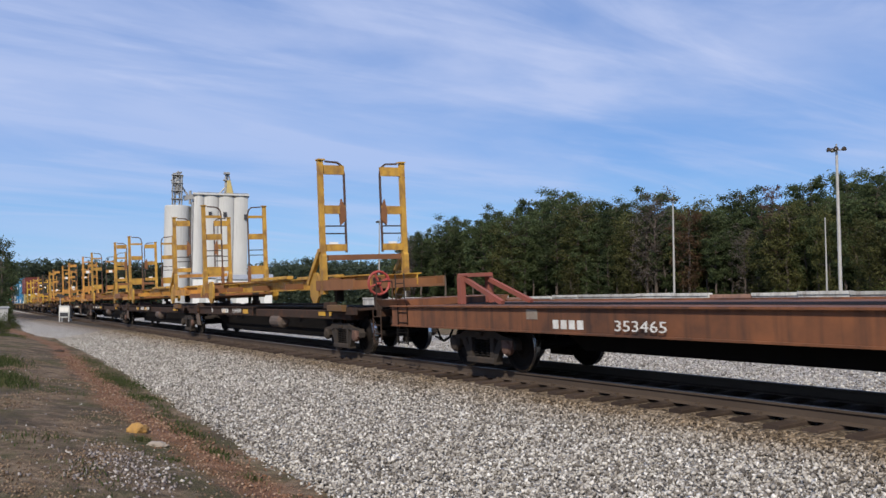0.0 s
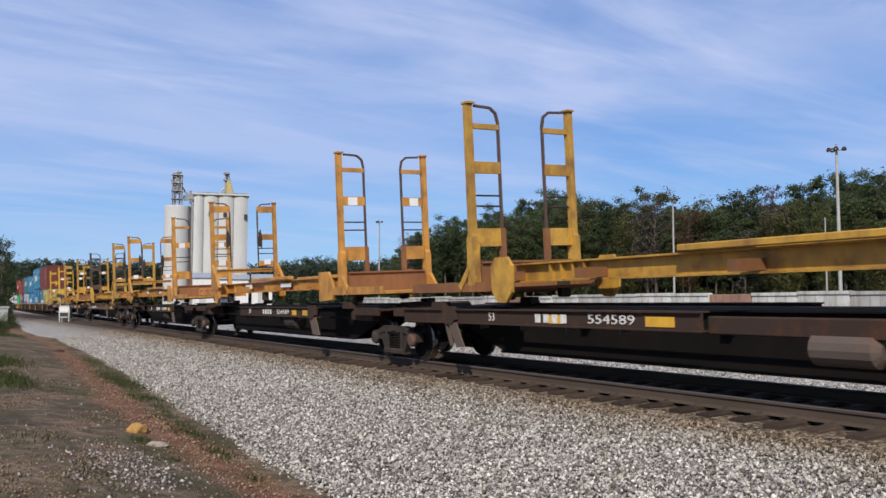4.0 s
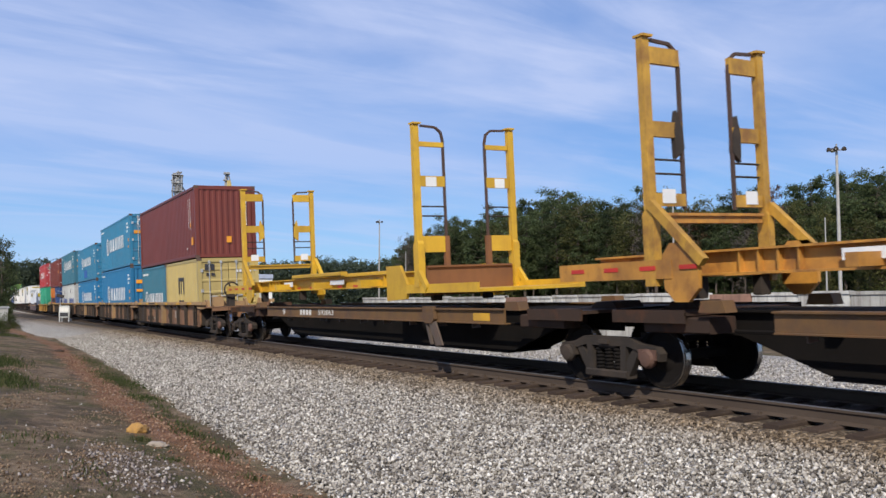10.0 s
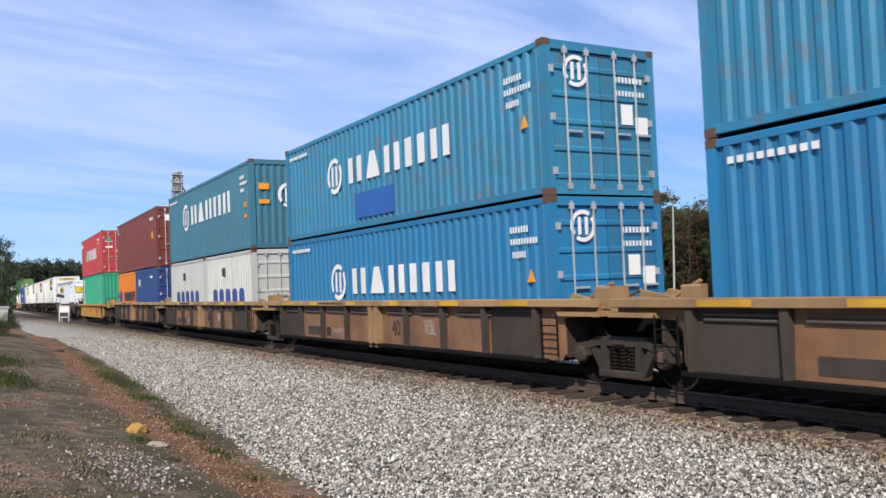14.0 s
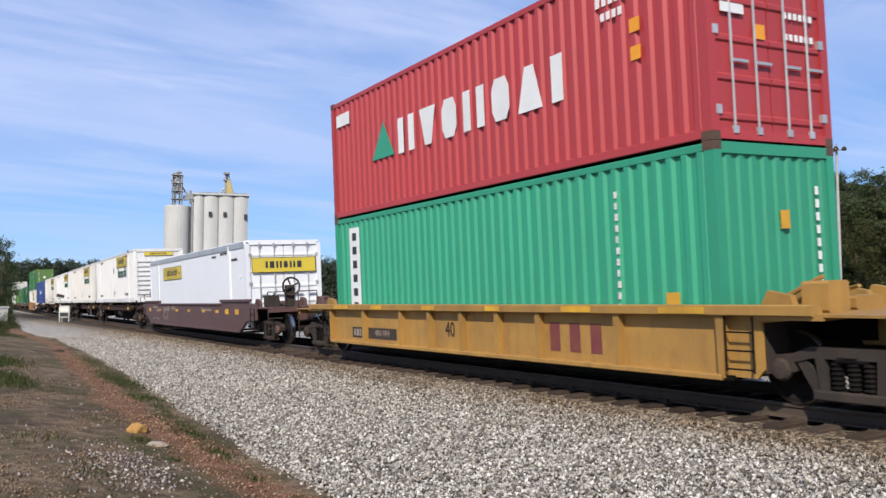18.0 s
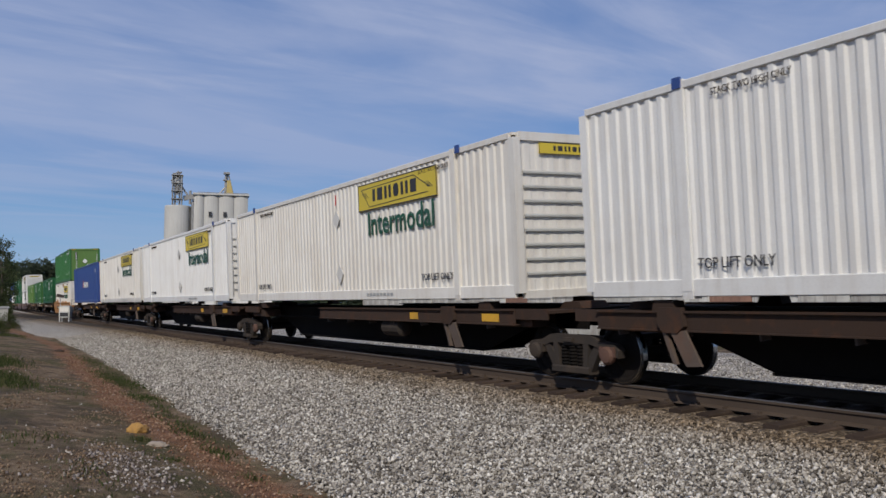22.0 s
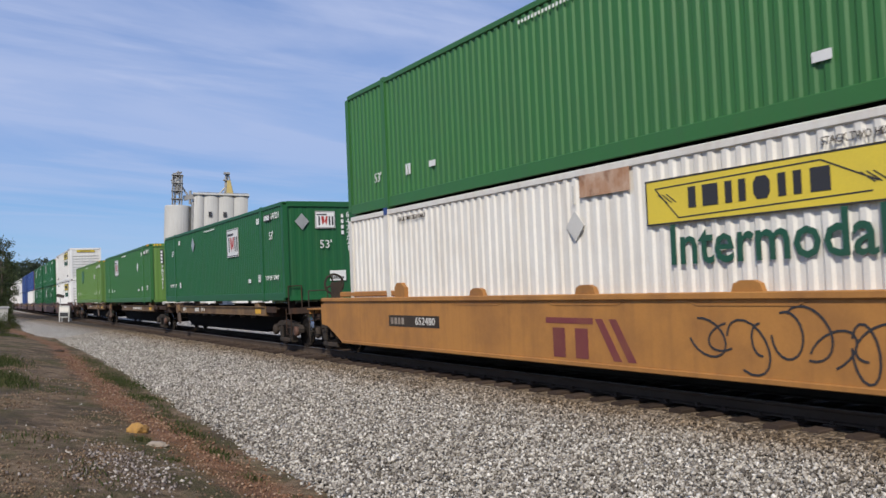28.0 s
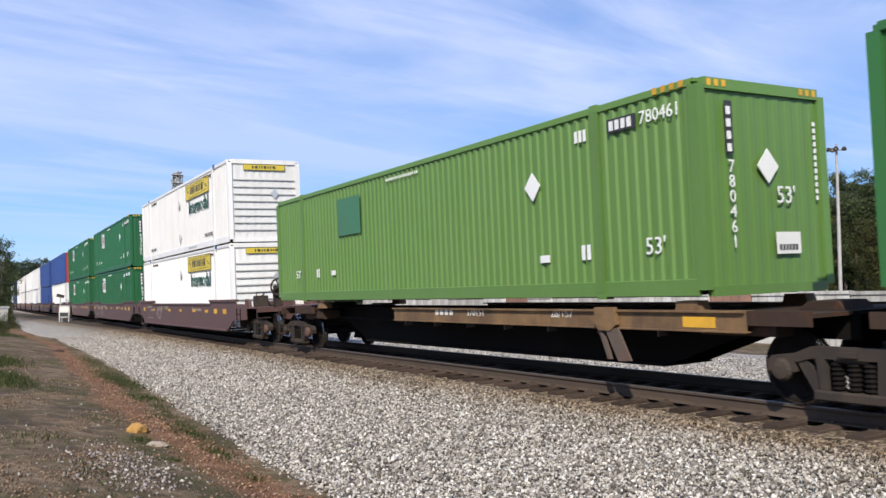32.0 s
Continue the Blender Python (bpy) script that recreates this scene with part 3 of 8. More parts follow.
def build_bogie():
    b = thing("bogie", "grimy cast steel two-axle freight bogie on the rails", "bogie", "bogies under the train")
    for y in (-1.0, 1.0):
        f = Shape()
        a, c = y - 0.075, y + 0.075
        # arch over the axle boxes, tie bar down to the spring seat, two columns
        f.prism([(-1.12, 0.53), (-1.04, 0.62), (-0.72, 0.66), (-0.5, 0.745), (0.5, 0.745), (0.72, 0.66), (1.04, 0.62), (1.12, 0.53), (1.1, 0.42), (0.98, 0.5), (0.76, 0.54), (0.48, 0.61), (-0.48, 0.61), (-0.76, 0.54), (-0.98, 0.5), (-1.1, 0.42)], "y", a, c)
        for s in (-1, 1):
            f.prism([(s * 0.7, 0.56), (s * 0.58, 0.6), (s * 0.34, 0.3), (s * 0.36, 0.17), (s * 0.46, 0.17)], "y", a + 0.02, c - 0.02)
            f.prism([(s * 0.32, 0.63), (s * 0.44, 0.63), (s * 0.4, 0.25), (s * 0.3, 0.25)], "y", a, c)
        f.cbox(-0.46, 0.46, a - 0.03, c + 0.03, 0.13, 0.25, 0.02)
        part("side_frame", f, M["grimy"], b)
        for x in (-0.2, 0.0, 0.2):
            s = Shape()
            pts = []
            for i in range(13):
                pts.append((0.085 if i % 2 else 0.062, 0.25 + 0.027 * i))
            s.lathe(pts, "z", 10, (x, y, 0))
            part("spring", s, M["black"], b)
    bol = Shape().cbox(-0.2, 0.2, -1.06, 1.06, 0.57, 0.67, 0.02).lathe([(0.25, 0.62), (0.25, 0.74)], "z", 16)
    bol.box(-0.1, 0.1, -1.13, -1.06, 0.64, 0.7)
    part("bolster", bol, M["grimy"], b)
    for x in (-0.89, 0.89):
        ws = Shape().lathe([(0.075, -1.06), (0.075, -0.7), (0.09, -0.65), (0.085, 0.65), (0.075, 0.7), (0.075, 1.06)], "y", 12)
        w = part("wheelset", ws, M["wheel"], b, at=(x, 0, WHEEL))
        SPINNERS.append(w)
        for s in (-1, 1):
            pts = [(0.09, 0.64), (0.13, 0.65), (0.2, 0.69), (0.36, 0.7), (0.395, 0.67), (WHEEL - 0.01, 0.67), (WHEEL, 0.69), (WHEEL + 0.003, 0.8), (WHEEL - 0.03, 0.805), (0.39, 0.8), (0.36, 0.765), (0.22, 0.755), (0.14, 0.8), (0.09, 0.8)]
            wheel = Shape().lathe([(r, s * o) for r, o in pts], "y", 32)
            # two small holes' bosses show that it turns
            wheel.lathe([(0.035, s * 0.76), (0.035, s * 0.775)], "y", 8, (0.27, 0, 0)).lathe([(0.035, s * 0.76), (0.035, s * 0.775)], "y", 8, (-0.27, 0, 0))
            wo = part("wheel", wheel, M["wheel"], w)
            part("tread", Shape().lathe([(WHEEL + 0.004, s * 0.7), (WHEEL + 0.006, s * 0.79), (WHEEL - 0.025, s * 0.808)], "y", 32, caps=False), M["tread"], w)
            cap = Shape().lathe([(0.13, s * 1.02), (0.14, s * 1.05), (0.14, s * 1.1), (0.11, s * 1.14), (0.05, s * 1.15)], "y", 14, (x, 0, WHEEL))
            cap.box(x - 0.17, x + 0.17, s * 0.94, s * 1.1, WHEEL - 0.02, WHEEL + 0.13)
            part("bearing_cap", cap, M["rust_cap"] if x > 0 else M["grimy"], b)
    return b


M["rust_cap"] = material("rusty bearing cap", (0.12, 0.055, 0.038), 0.8, amount=0.5)


def coupler(parent, x, d):
    s = Shape().cbox(min(x, x + d * 0.55), max(x, x + d * 0.55), -0.08, 0.08, 0.76, 0.94, 0.02)
    s.prism([(x + d * 0.5, -0.14), (x + d * 0.8, -0.16), (x + d * 0.82, -0.02), (x + d * 0.68, 0.02), (x + d * 0.8, 0.12), (x + d * 0.62, 0.16), (x + d * 0.5, 0.1)], "z", 0.72, 0.99)
    part("coupler", s, M["grimy"], parent)
    h = Shape()
    pts = [(x + d * 0.05, 0.3, 0.72), (x + d * 0.25, 0.28, 0.42), (x + d * 0.5, 0.25, 0.32), (x + d * 0.8, 0.22, 0.42)]
    for p, q in zip(pts, pts[1:]):
        h.rod(p, q, 0.025, 6)
    part("brake_hose", h, M["black"], parent)


def hand_wheel(parent, x, y, z, mat_):
    """A spoked brake wheel that faces along the train."""
    s = Shape()
    ring = [(x, y + 0.27 * math.cos(i * math.pi / 8), z + 0.27 * math.sin(i * math.pi / 8)) for i in range(16)]
    for i in range(16):
        s.rod(ring[i], ring[(i + 1) % 16], 0.032, 6)
    for i in range(0, 16, 4):
        s.rod((x, y, z), ring[i + 1], 0.026, 5)
    s.rod((x - 0.05, y, z), (x + 0.05, y, z), 0.04, 8)
    return part("brake_wheel", s, mat_, parent)


def ladder(parent, x, y, z0, z1, w, mat_, n=4):
    s = Shape().rod((x - w / 2, y, z0), (x - w / 2, y, z1), 0.014, 6).rod((x + w / 2, y, z0), (x + w / 2, y, z1), 0.014, 6)
    for i in range(n):
        z = z0 + (z1 - z0) * (i + 0.15) / n
        s.rod((x - w / 2, y, z), (x + w / 2, y, z), 0.012, 6)
    part("ladder", s, mat_, parent)


def bars(name, mat_, parent, x0, x1, z0, z1, y, count, gap=0.35, label=""):
    """A row of plain upright bars on the side that faces -y: writing that is not spelled out."""
    s = Shape()
    w = (x1 - x0) / count
    for i in range(count):
        s.box(x0 + w * i, x0 + w * (i + 1 - gap), y - 0.006, y, z0, z1)
    return part(name, s, mat_, parent, label)


def end_bars(name, mat_, parent, y0, y1, z0, z1, x, count, gap=0.35, upright=True):
    s = Shape()
    for i in range(count):
        if upright:
            w = (y1 - y0) / count
            s.box(x, x + 0.006, y0 + w * i, y0 + w * (i + 1 - gap), z0, z1)
        else:
            h = (z1 - z0) / count
            s.box(x, x + 0.006, y0, y1, z0 + h * i, z0 + h * (i + 1 - gap))
    return part(name, s, mat_, parent)


def build_spine(length, front_end, rear_end, tone, words="", rail_from=3.2, bracket_at=None, drop=0.0, rail_to=None, mark=0.0):
    """One platform of a spine car between two bogies; its origin is at its middle on the rails."""
    c = thing("spine_car_platform", "dirty brown and yellow spine car platform with a black centre beam", "rail car", "spine car platforms")
    h = length / 2
    rail_m = M[tone]
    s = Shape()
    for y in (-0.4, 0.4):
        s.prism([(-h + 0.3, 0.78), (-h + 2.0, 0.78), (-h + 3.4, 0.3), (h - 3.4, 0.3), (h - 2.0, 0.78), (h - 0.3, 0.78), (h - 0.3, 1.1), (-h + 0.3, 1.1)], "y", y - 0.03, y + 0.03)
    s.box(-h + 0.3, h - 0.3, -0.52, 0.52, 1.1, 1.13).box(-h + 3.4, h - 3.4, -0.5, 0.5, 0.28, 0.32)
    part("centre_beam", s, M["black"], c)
    x0, x1 = -h + rail_from, (h - 1.25 if rail_to is None else rail_to)
    for y, d in ((-1.24, 1), (1.24, -1)):
        r = Shape().prism([(y - d * 0.05, 1.25), (y + d * 0.16, 1.25), (y + d * 0.16, 1.228), (y + d * 0.03, 1.226), (y + d * 0.03, 0.997), (y + d * 0.12, 0.995), (y + d * 0.12, 0.975), (y - d * 0.03, 0.975), (y - d * 0.03, 0.993), (y, 0.997), (y, 1.224), (y - d * 0.05, 1.226)], "x", x0, x1)
        r.v = [(p, q, w - drop) for p, q, w in r.v]
        part("side_rail", r, rail_m, c)
        for a_, b_ in ((-h + 1.6, x0), (x1, h - 1.6)):
            if b_ - a_ > 1.0 and rail_to == 0.4:
                part("side_sill", Shape().cbox(a_, b_, y + d * 0.12, y + d * 0.2, 0.84, 1.08, 0.02), M["spine_dark"], c)
        n = int((x1 - x0) / 1.25)
        for i in range(n):
            x = x0 + 0.4 + 1.25 * i
            o = Shape().prism([(y + d * 0.03, 0.985), (y + d * 0.09, 0.985), (y + d * 0.24, 0.8), (y + d * 0.05, 0.79)], "x", x - 0.012, x + 0.012)
            part("outrigger", o, M["bracket"], c)
        for xm, wd in ((x1 - 0.75, 0.55), (x0 + 5.2, 0.35))[:1 if words or tone == "spine" else 2]:
            part("reflector_strip", Shape().box(xm - wd / 2, xm + wd / 2, min(y - d * 0.008, y), max(y - d * 0.008, y), 1.03 - drop, 1.17 - drop), M["signal_yellow"], c)
    # landing bracket: a collar on the rail and two splayed legs
    xb = h - 3.9 if bracket_at is None else bracket_at
    part("bracket", Shape().prism([(xb - 0.22, 1.2), (xb + 0.2, 1.2), (xb + 0.24, 0.95), (xb + 0.12, 0.86), (xb - 0.14, 0.86), (xb - 0.24, 0.98)], "y", -1.33, -1.25), rail_m, c)
    part("bracket_leg", Shape().prism([(xb - 0.02, 0.88), (xb + 0.24, 0.9), (xb + 0.5, 0.44), (xb + 0.24, 0.42)], "y", -1.31, -1.27), M["bracket_dark"], c)
    part("bracket_leg", Shape().prism([(xb - 0.2, 0.92), (xb - 0.12, 0.9), (xb + 0.06, 0.44), (xb, 0.44)], "y", -1.3, -1.24), M["bracket_dark"], c)
    for xe, d in ((h, -1), (-h, 1)):
        e = Shape()
        a, b2 = sorted((xe + d * 0.35, xe + d * 1.75))
        e.box(a, b2, -1.2, 1.2, 1.08, 1.13).box(a, b2, -1.22, -1.18, 0.98, 1.16).box(a, b2, 1.18, 1.22, 0.98, 1.16)
        a, b2 = sorted((xe + d * 0.9, xe + d * 2.1))
        e.cbox(a, b2, -1.12, -0.62, 0.84, 1.06, 0.02).cbox(a, b2, 0.62, 1.12, 0.84, 1.06, 0.02)
        part("end_platform", e, M["spine_dark"], c)
        p = Shape()
        for y in (-1.1, 1.1):
            p = Shape().prism([(xe + d * 2.0, 1.13), (xe + d * 2.45, 1.13), (xe + d * 2.4, 1.285), (xe + d * 2.05, 1.285)], "y", y - 0.11, y + 0.11)
            part("pedestal", p, rail_m, c)
        hit = Shape().prism([(xe + d * 0.55, 1.13), (xe + d * 1.2, 1.13), (xe + d * 1.05, 1.24), (xe + d * 0.65, 1.24)], "y", -0.3, 0.3)
        part("hitch_plate", hit, M["spine_dark"], c)
    pipe = Shape().rod((-h + 2.2, -0.75, 0.86), (h - 2.2, -0.75, 0.86), 0.03, 6)
    part("train_pipe", pipe, M["black"], c)
    tank = Shape().lathe([(0.1, -0.45), (0.2, -0.38), (0.2, 0.38), (0.1, 0.45)], "x", 14, (2.3, -1.0, 0.72))
    if tone == "spine_dark":
        part("air_tank", tank, M["bracket_dark"] if rail_to == 0.4 else M["grimy"], c)
    if rail_to == 0.4:
        part("reflector_strip", Shape().box(5.87, 6.32, -1.14, -1.128, 0.93, 1.03), M["signal_yellow"], c)
        part("reflector_strip", Shape().box(6.6, 6.75, -1.14, -1.128, 0.93, 1.03), M["signal_yellow"], c)
        part("side_box", Shape().cbox(6.95, 7.9, -1.34, -1.2, 1.06, 1.22, 0.02), M["spine"], c)
    y = -1.243
    if words == "number":
        writing("28/157", 0.2, M["stencil_white"], c, pose(-3.2, y - 0.003, 1.11 - drop) @ SIDE, stretch=1.1 - drop)
        bars("car_marking", M["stencil_white"], c, -1.4, -0.75, 1.04 - drop, 1.18 - drop, y, 4)
        writing("370151", 0.2, M["stencil_white"], c, pose(-0.15, y - 0.003, 1.11 - drop) @ SIDE, stretch=1.1 - drop)
    elif words == "number_behind":
        bars("car_marking", M["stencil_white"], c, -0.28, 0.45, 1.03, 1.15, y, 4)
        writing("370151", 0.19, M["stencil_white"], c, pose(1.2, y - 0.003, 1.08) @ SIDE, stretch=1.1)
        writing("28/157", 0.19, M["stencil_white"], c, pose(3.75, y - 0.003, 1.09) @ SIDE, stretch=1.1)
    elif words:
        writing(words, 0.17, M["stencil_white"], c, pose(3.2 if "TWIN" in words else 2.5, y - 0.003, 1.1 - drop) @ SIDE, stretch=1.03)
        bars("data_marking", M["stencil_white"], c, -1.15, -0.35, 1.03, 1.12, y, 3)
    elif tone != "spine_dark" or rail_to is not None:
        o_ = mark if x0 < -4.7 else x0 + 5.6
        writing("53", 0.21, M["stencil_white"], c, pose(-4.5 + o_, y - 0.003, 1.11 - drop) @ SIDE)
        bars("car_marking", M["stencil_white"], c, -3.2 + o_, -2.3 + o_, 1.04 - drop, 1.18 - drop, y, 4)
        writing({"spine": "592063"}.get(tone, "554589"), 0.2, M["stencil_white"], c, pose(-1.35 + o_, y - 0.003, 1.11 - drop) @ SIDE, stretch=1.75)
    if front_end:
        coupler(c, h + 0.75, 1)
        part("end_sill", Shape().cbox(h - 0.3, h + 0.8, -0.35, 0.35, 0.72, 1.1, 0.02).box(h + 0.75, h + 0.85, -1.2, 1.2, 0.95, 1.12), M["spine_dark"], c)
        ladder(c, h + 0.8, -1.22, 0.35, 1.12, 0.4, M["spine_dark"])
        M.setdefault("brake_red", material("red brake wheel paint", (0.36, 0.05, 0.035), 0.6, amount=0.5))
        hand_wheel(c, h + 0.3, -0.9, 1.72, M["brake_red"])
        part("brake_post", Shape().cbox(h + 0.16, h + 0.26, -0.98, -0.82, 1.08, 1.85, 0.02), M["spine_dark"], c)
        part("grab_iron", Shape().rod((h + 0.78, -1.2, 1.1), (h + 0.78, -1.2, 1.75), 0.016, 6).rod((h + 0.78, -1.2, 1.75), (h + 0.78, -0.8, 1.75), 0.016, 6).rod((h + 0.78, -0.8, 1.75), (h + 0.78, -0.8, 1.1), 0.016, 6), M["spine_dark"], c)
    if rear_end:
        coupler(c, -h - 0.75, -1)
        part("end_sill", Shape().cbox(-h - 0.8, -h + 0.3, -0.35, 0.35, 0.72, 1.1, 0.02).box(-h - 0.85, -h - 0.75, -1.2, 1.2, 0.95, 1.12), M["spine_dark"], c)
        ladder(c, -h - 0.8, -1.22, 0.35, 1.12, 0.4, M["spine_dark"])
    return c


M["bracket_dark"] = material("dusty bracket steel", (0.11, 0.08, 0.062), 0.85, dirt=(0.06, 0.045, 0.035), amount=0.6, rust=0.3)


def build_rack(beam, post, low_post, mech):
    """A lift frame for trailers: two beams with a pair of tall posts near each end. Origin midway between the pairs, on the car's deck."""
    r = thing("lifting_frame", "empty yellow steel lifting frame with tall end posts", "freight frame", "lifting frames on the spine cars")
    P, top = 6.0, 3.7
    bm_ = M[beam]
    for y in (-0.62, 0.62):
        s = Shape()
        s.prism([(y - 0.12, 0.32), (y + 0.12, 0.32), (y + 0.12, 0.35), (y + 0.012, 0.352), (y + 0.012, 0.628), (y + 0.12, 0.63), (y + 0.12, 0.66), (y - 0.12, 0.66), (y - 0.12, 0.63), (y - 0.012, 0.628), (y - 0.012, 0.352), (y - 0.12, 0.35)], "x", -P - 1.7, P - 0.6)
        for x in (-P + 1.1, -P + 1.4, -P + 1.7, -P + 2.0, P - 2.6, P - 2.3, P - 2.0, P - 1.7):
            s.box(x - 0.012, x + 0.012, y - 0.1, y + 0.1, 0.34, 0.64)
        part("beam", s, bm_, r)
        part("upper_rail", Shape().cbox(-2.4, 1.2, y * 1.25 - 0.09, y * 1.25 + 0.09, 0.67, 0.77, 0.015), bm_, r)
    for x in (-P - 1.6, -3.0, 0.0, 3.0, P - 0.8):
        part("cross_member", Shape().box(x - 0.08, x + 0.08, -1.15, 1.15, 0.36, 0.52), M[low_post], r)
    for x in (-P + 0.55, P - 0.95):
        for y in (-1.16, 1.16):
            s = Shape()
            if x > 0 and (post != "rack" or beam == "rack_orange"):
                s.prism([(x - 0.5, 0.02), (x + 0.4, 0.06), (x + 0.5, 0.3), (x + 0.15, 0.78), (x - 0.5, 0.78)], "y", y - 0.03, y + 0.03)
            else:
                s.prism([(x - 0.12, -0.02), (x + 0.12, -0.02), (x + 0.3, 0.16), (x + 0.32, 0.62), (x + 0.18, 0.78), (x - 0.18, 0.78), (x - 0.32, 0.62), (x - 0.3, 0.16)], "y", y - 0.03, y + 0.03)
            part("gusset_plate", s, bm_, r)
    for a, b, z0, z1 in ((-P - 2.0, -P + 0.4, 0.3, 0.56), (P - 0.5, P + 2.3, 0.18, 0.36)):
        s = Shape().prism([(-1.2, z1), (-1.15, z1), (-1.15, z0 + 0.06), (1.15, z0 + 0.06), (1.15, z1), (1.2, z1), (1.2, z0), (-1.2, z0)], "x", a, b)
        part("end_shelf", s, M[low_post], r)
    for i in range(4):
        part("reflector_strip", Shape().box(-P - 1.7 + 0.75 * i, -P - 1.4 + 0.75 * i, -1.208, -1.2, 0.42, 0.48), M["signal_red"], r)
    part("notice", Shape().box(-P + 2.6, -P + 3.3, -0.75, -0.735, 0.44, 0.58), M["white"], r)
    part("notice", Shape().box(0.2, 1.1, -0.75, -0.735, 0.44, 0.56), M["white"], r)
    for i in range(6):
        part("reflector_strip", Shape().box(-P + 3.7 + 1.0 * i, -P + 3.95 + 1.0 * i, -0.75, -0.738, 0.36, 0.41), M["signal_red"], r)
    # stub legs down to the deck
    for x in (-P + 0.3, P - 0.3):
        for y in (-0.62, 0.62):
            part("foot", Shape().cbox(x - 0.07, x + 0.07, y - 0.1, y + 0.1, 0.0, 0.33, 0.02), M["grimy"], r)
    # posts: low-end pair with a hand rail and braces, high-end pair on a full-width plate
    for x, low in ((-P, True), (P, False)):
        for y, d in ((-1.2, 1), (1.2, -1)):
            cap, kin, bent = top, 1.55, (1.35 if low else 1.2)
            c = Shape()
            c.prism([(x - 0.1, 0.2), (x + 0.1, 0.2), (x + 0.1, 1.2), (x + 0.06, 1.26), (x + 0.06, cap), (x - 0.06, cap), (x - 0.06, 1.26), (x - 0.1, 1.2)], "y", min(y, y + d * 0.13), max(y, y + d * 0.13))
            c.box(x - 0.1, x + 0.1, min(y - d * 0.015, y + d * 0.17), max(y - d * 0.015, y + d * 0.17), cap, cap + 0.035)
            pm = M["rack"] if low and post == "rack_dark" else M[post]
            col = part("post", c, pm, r)
            if not low:
                part("post_sleeve", Shape().prism([(x - 0.108, 0.3), (x + 0.108, 0.3), (x + 0.108, 1.18), (x - 0.108, 1.18)], "y", min(y - d * 0.008, y + d * 0.138), max(y - d * 0.008, y + d * 0.138)), bm_, col)
            t = Shape()
            yi, zi = y + d * 0.7, cap - 0.32
            path = [(x, yi, 1.28 if low else 0.7), (x, yi, zi), (x, y + d * 0.66, cap - 0.14), (x, y + d * 0.54, cap - 0.04), (x, y + d * 0.2, cap - 0.02)]
            for p, q in zip(path, path[1:]):
                t.bar(p, q, 0.05, 0.045)
            part("guide_rail", t, M["rack_dark"], col)
            for z0, z1 in (((3.24, 3.34), (2.4, 2.62), (1.02, 1.36)) if not low else ((3.34, 3.58), (2.3, 2.52), (1.32, 1.5))):
                part("web_plate", Shape().box(x - 0.035, x + 0.035, min(y + d * 0.12, yi), max(y + d * 0.15, yi), z0, z1), pm, col)
            part("label_plate", Shape().box(x + 0.037, x + 0.045, min(y + d * 0.26, y + d * 0.5), max(y + d * 0.26, y + d * 0.5), 2.4 if not low else 1.36, 2.6 if not low else 1.56), M["white"], col)
            for z in (1.78, 1.98):
                part("rung", Shape().rod((x, y + d * 0.15, z), (x, yi, z), 0.018, 6), M["grimy"], col)
            if low:
                part("lock_arm", Shape().prism([(yi - d * 0.14, 2.0), (yi + d * 0.02, 2.15), (yi, 2.45), (yi - d * 0.1, 2.7), (yi - d * 0.16, 2.4)], "x", x - 0.04, x + 0.04), M[mech], col)
                br = Shape().bar((x + 0.05, y + d * 0.02, 1.35), (x + 0.95, y + d * 0.02, 0.5), 0.13, 0.1)
                part("brace", br, pm, col)
            else:
                part("inner_leg", Shape().box(x - 0.05, x + 0.05, min(yi - d * 0.05, yi + d * 0.05), max(yi - d * 0.05, yi + d * 0.05), 0.7, 1.36), M["rack_brown"], col)
                br = Shape().bar((x + 0.05, y + d * 0.02, 0.62), (x + 0.4, y + d * 0.02, 0.25), 0.12, 0.08)
                part("brace", br, pm, col)
        s = Shape()
        if low:
            s.box(x - 0.06, x + 0.06, -1.0, 1.0, 1.08, 1.2).box(x - 0.02, x + 0.1, -1.0, 1.0, 1.18, 1.22)
            part("cross_rail", s, M[low_post], r)
            part("lower_panel", Shape().box(x - 0.03, x + 0.03, -1.0, 1.0, 0.36, 0.62), M[low_post], r)
        else:
            s.box(x - 0.04, x + 0.04, -1.05, 1.05, 0.12, 0.72).box(x - 0.09, x + 0.09, -1.0, 1.0, 0.7, 0.74)
            part("lower_panel", s, M["rack_brown"], r)
    for ob in r.children_recursive:
        ob.data.transform(Matrix.Diagonal((1, 1.055, 1, 1)))
    return r


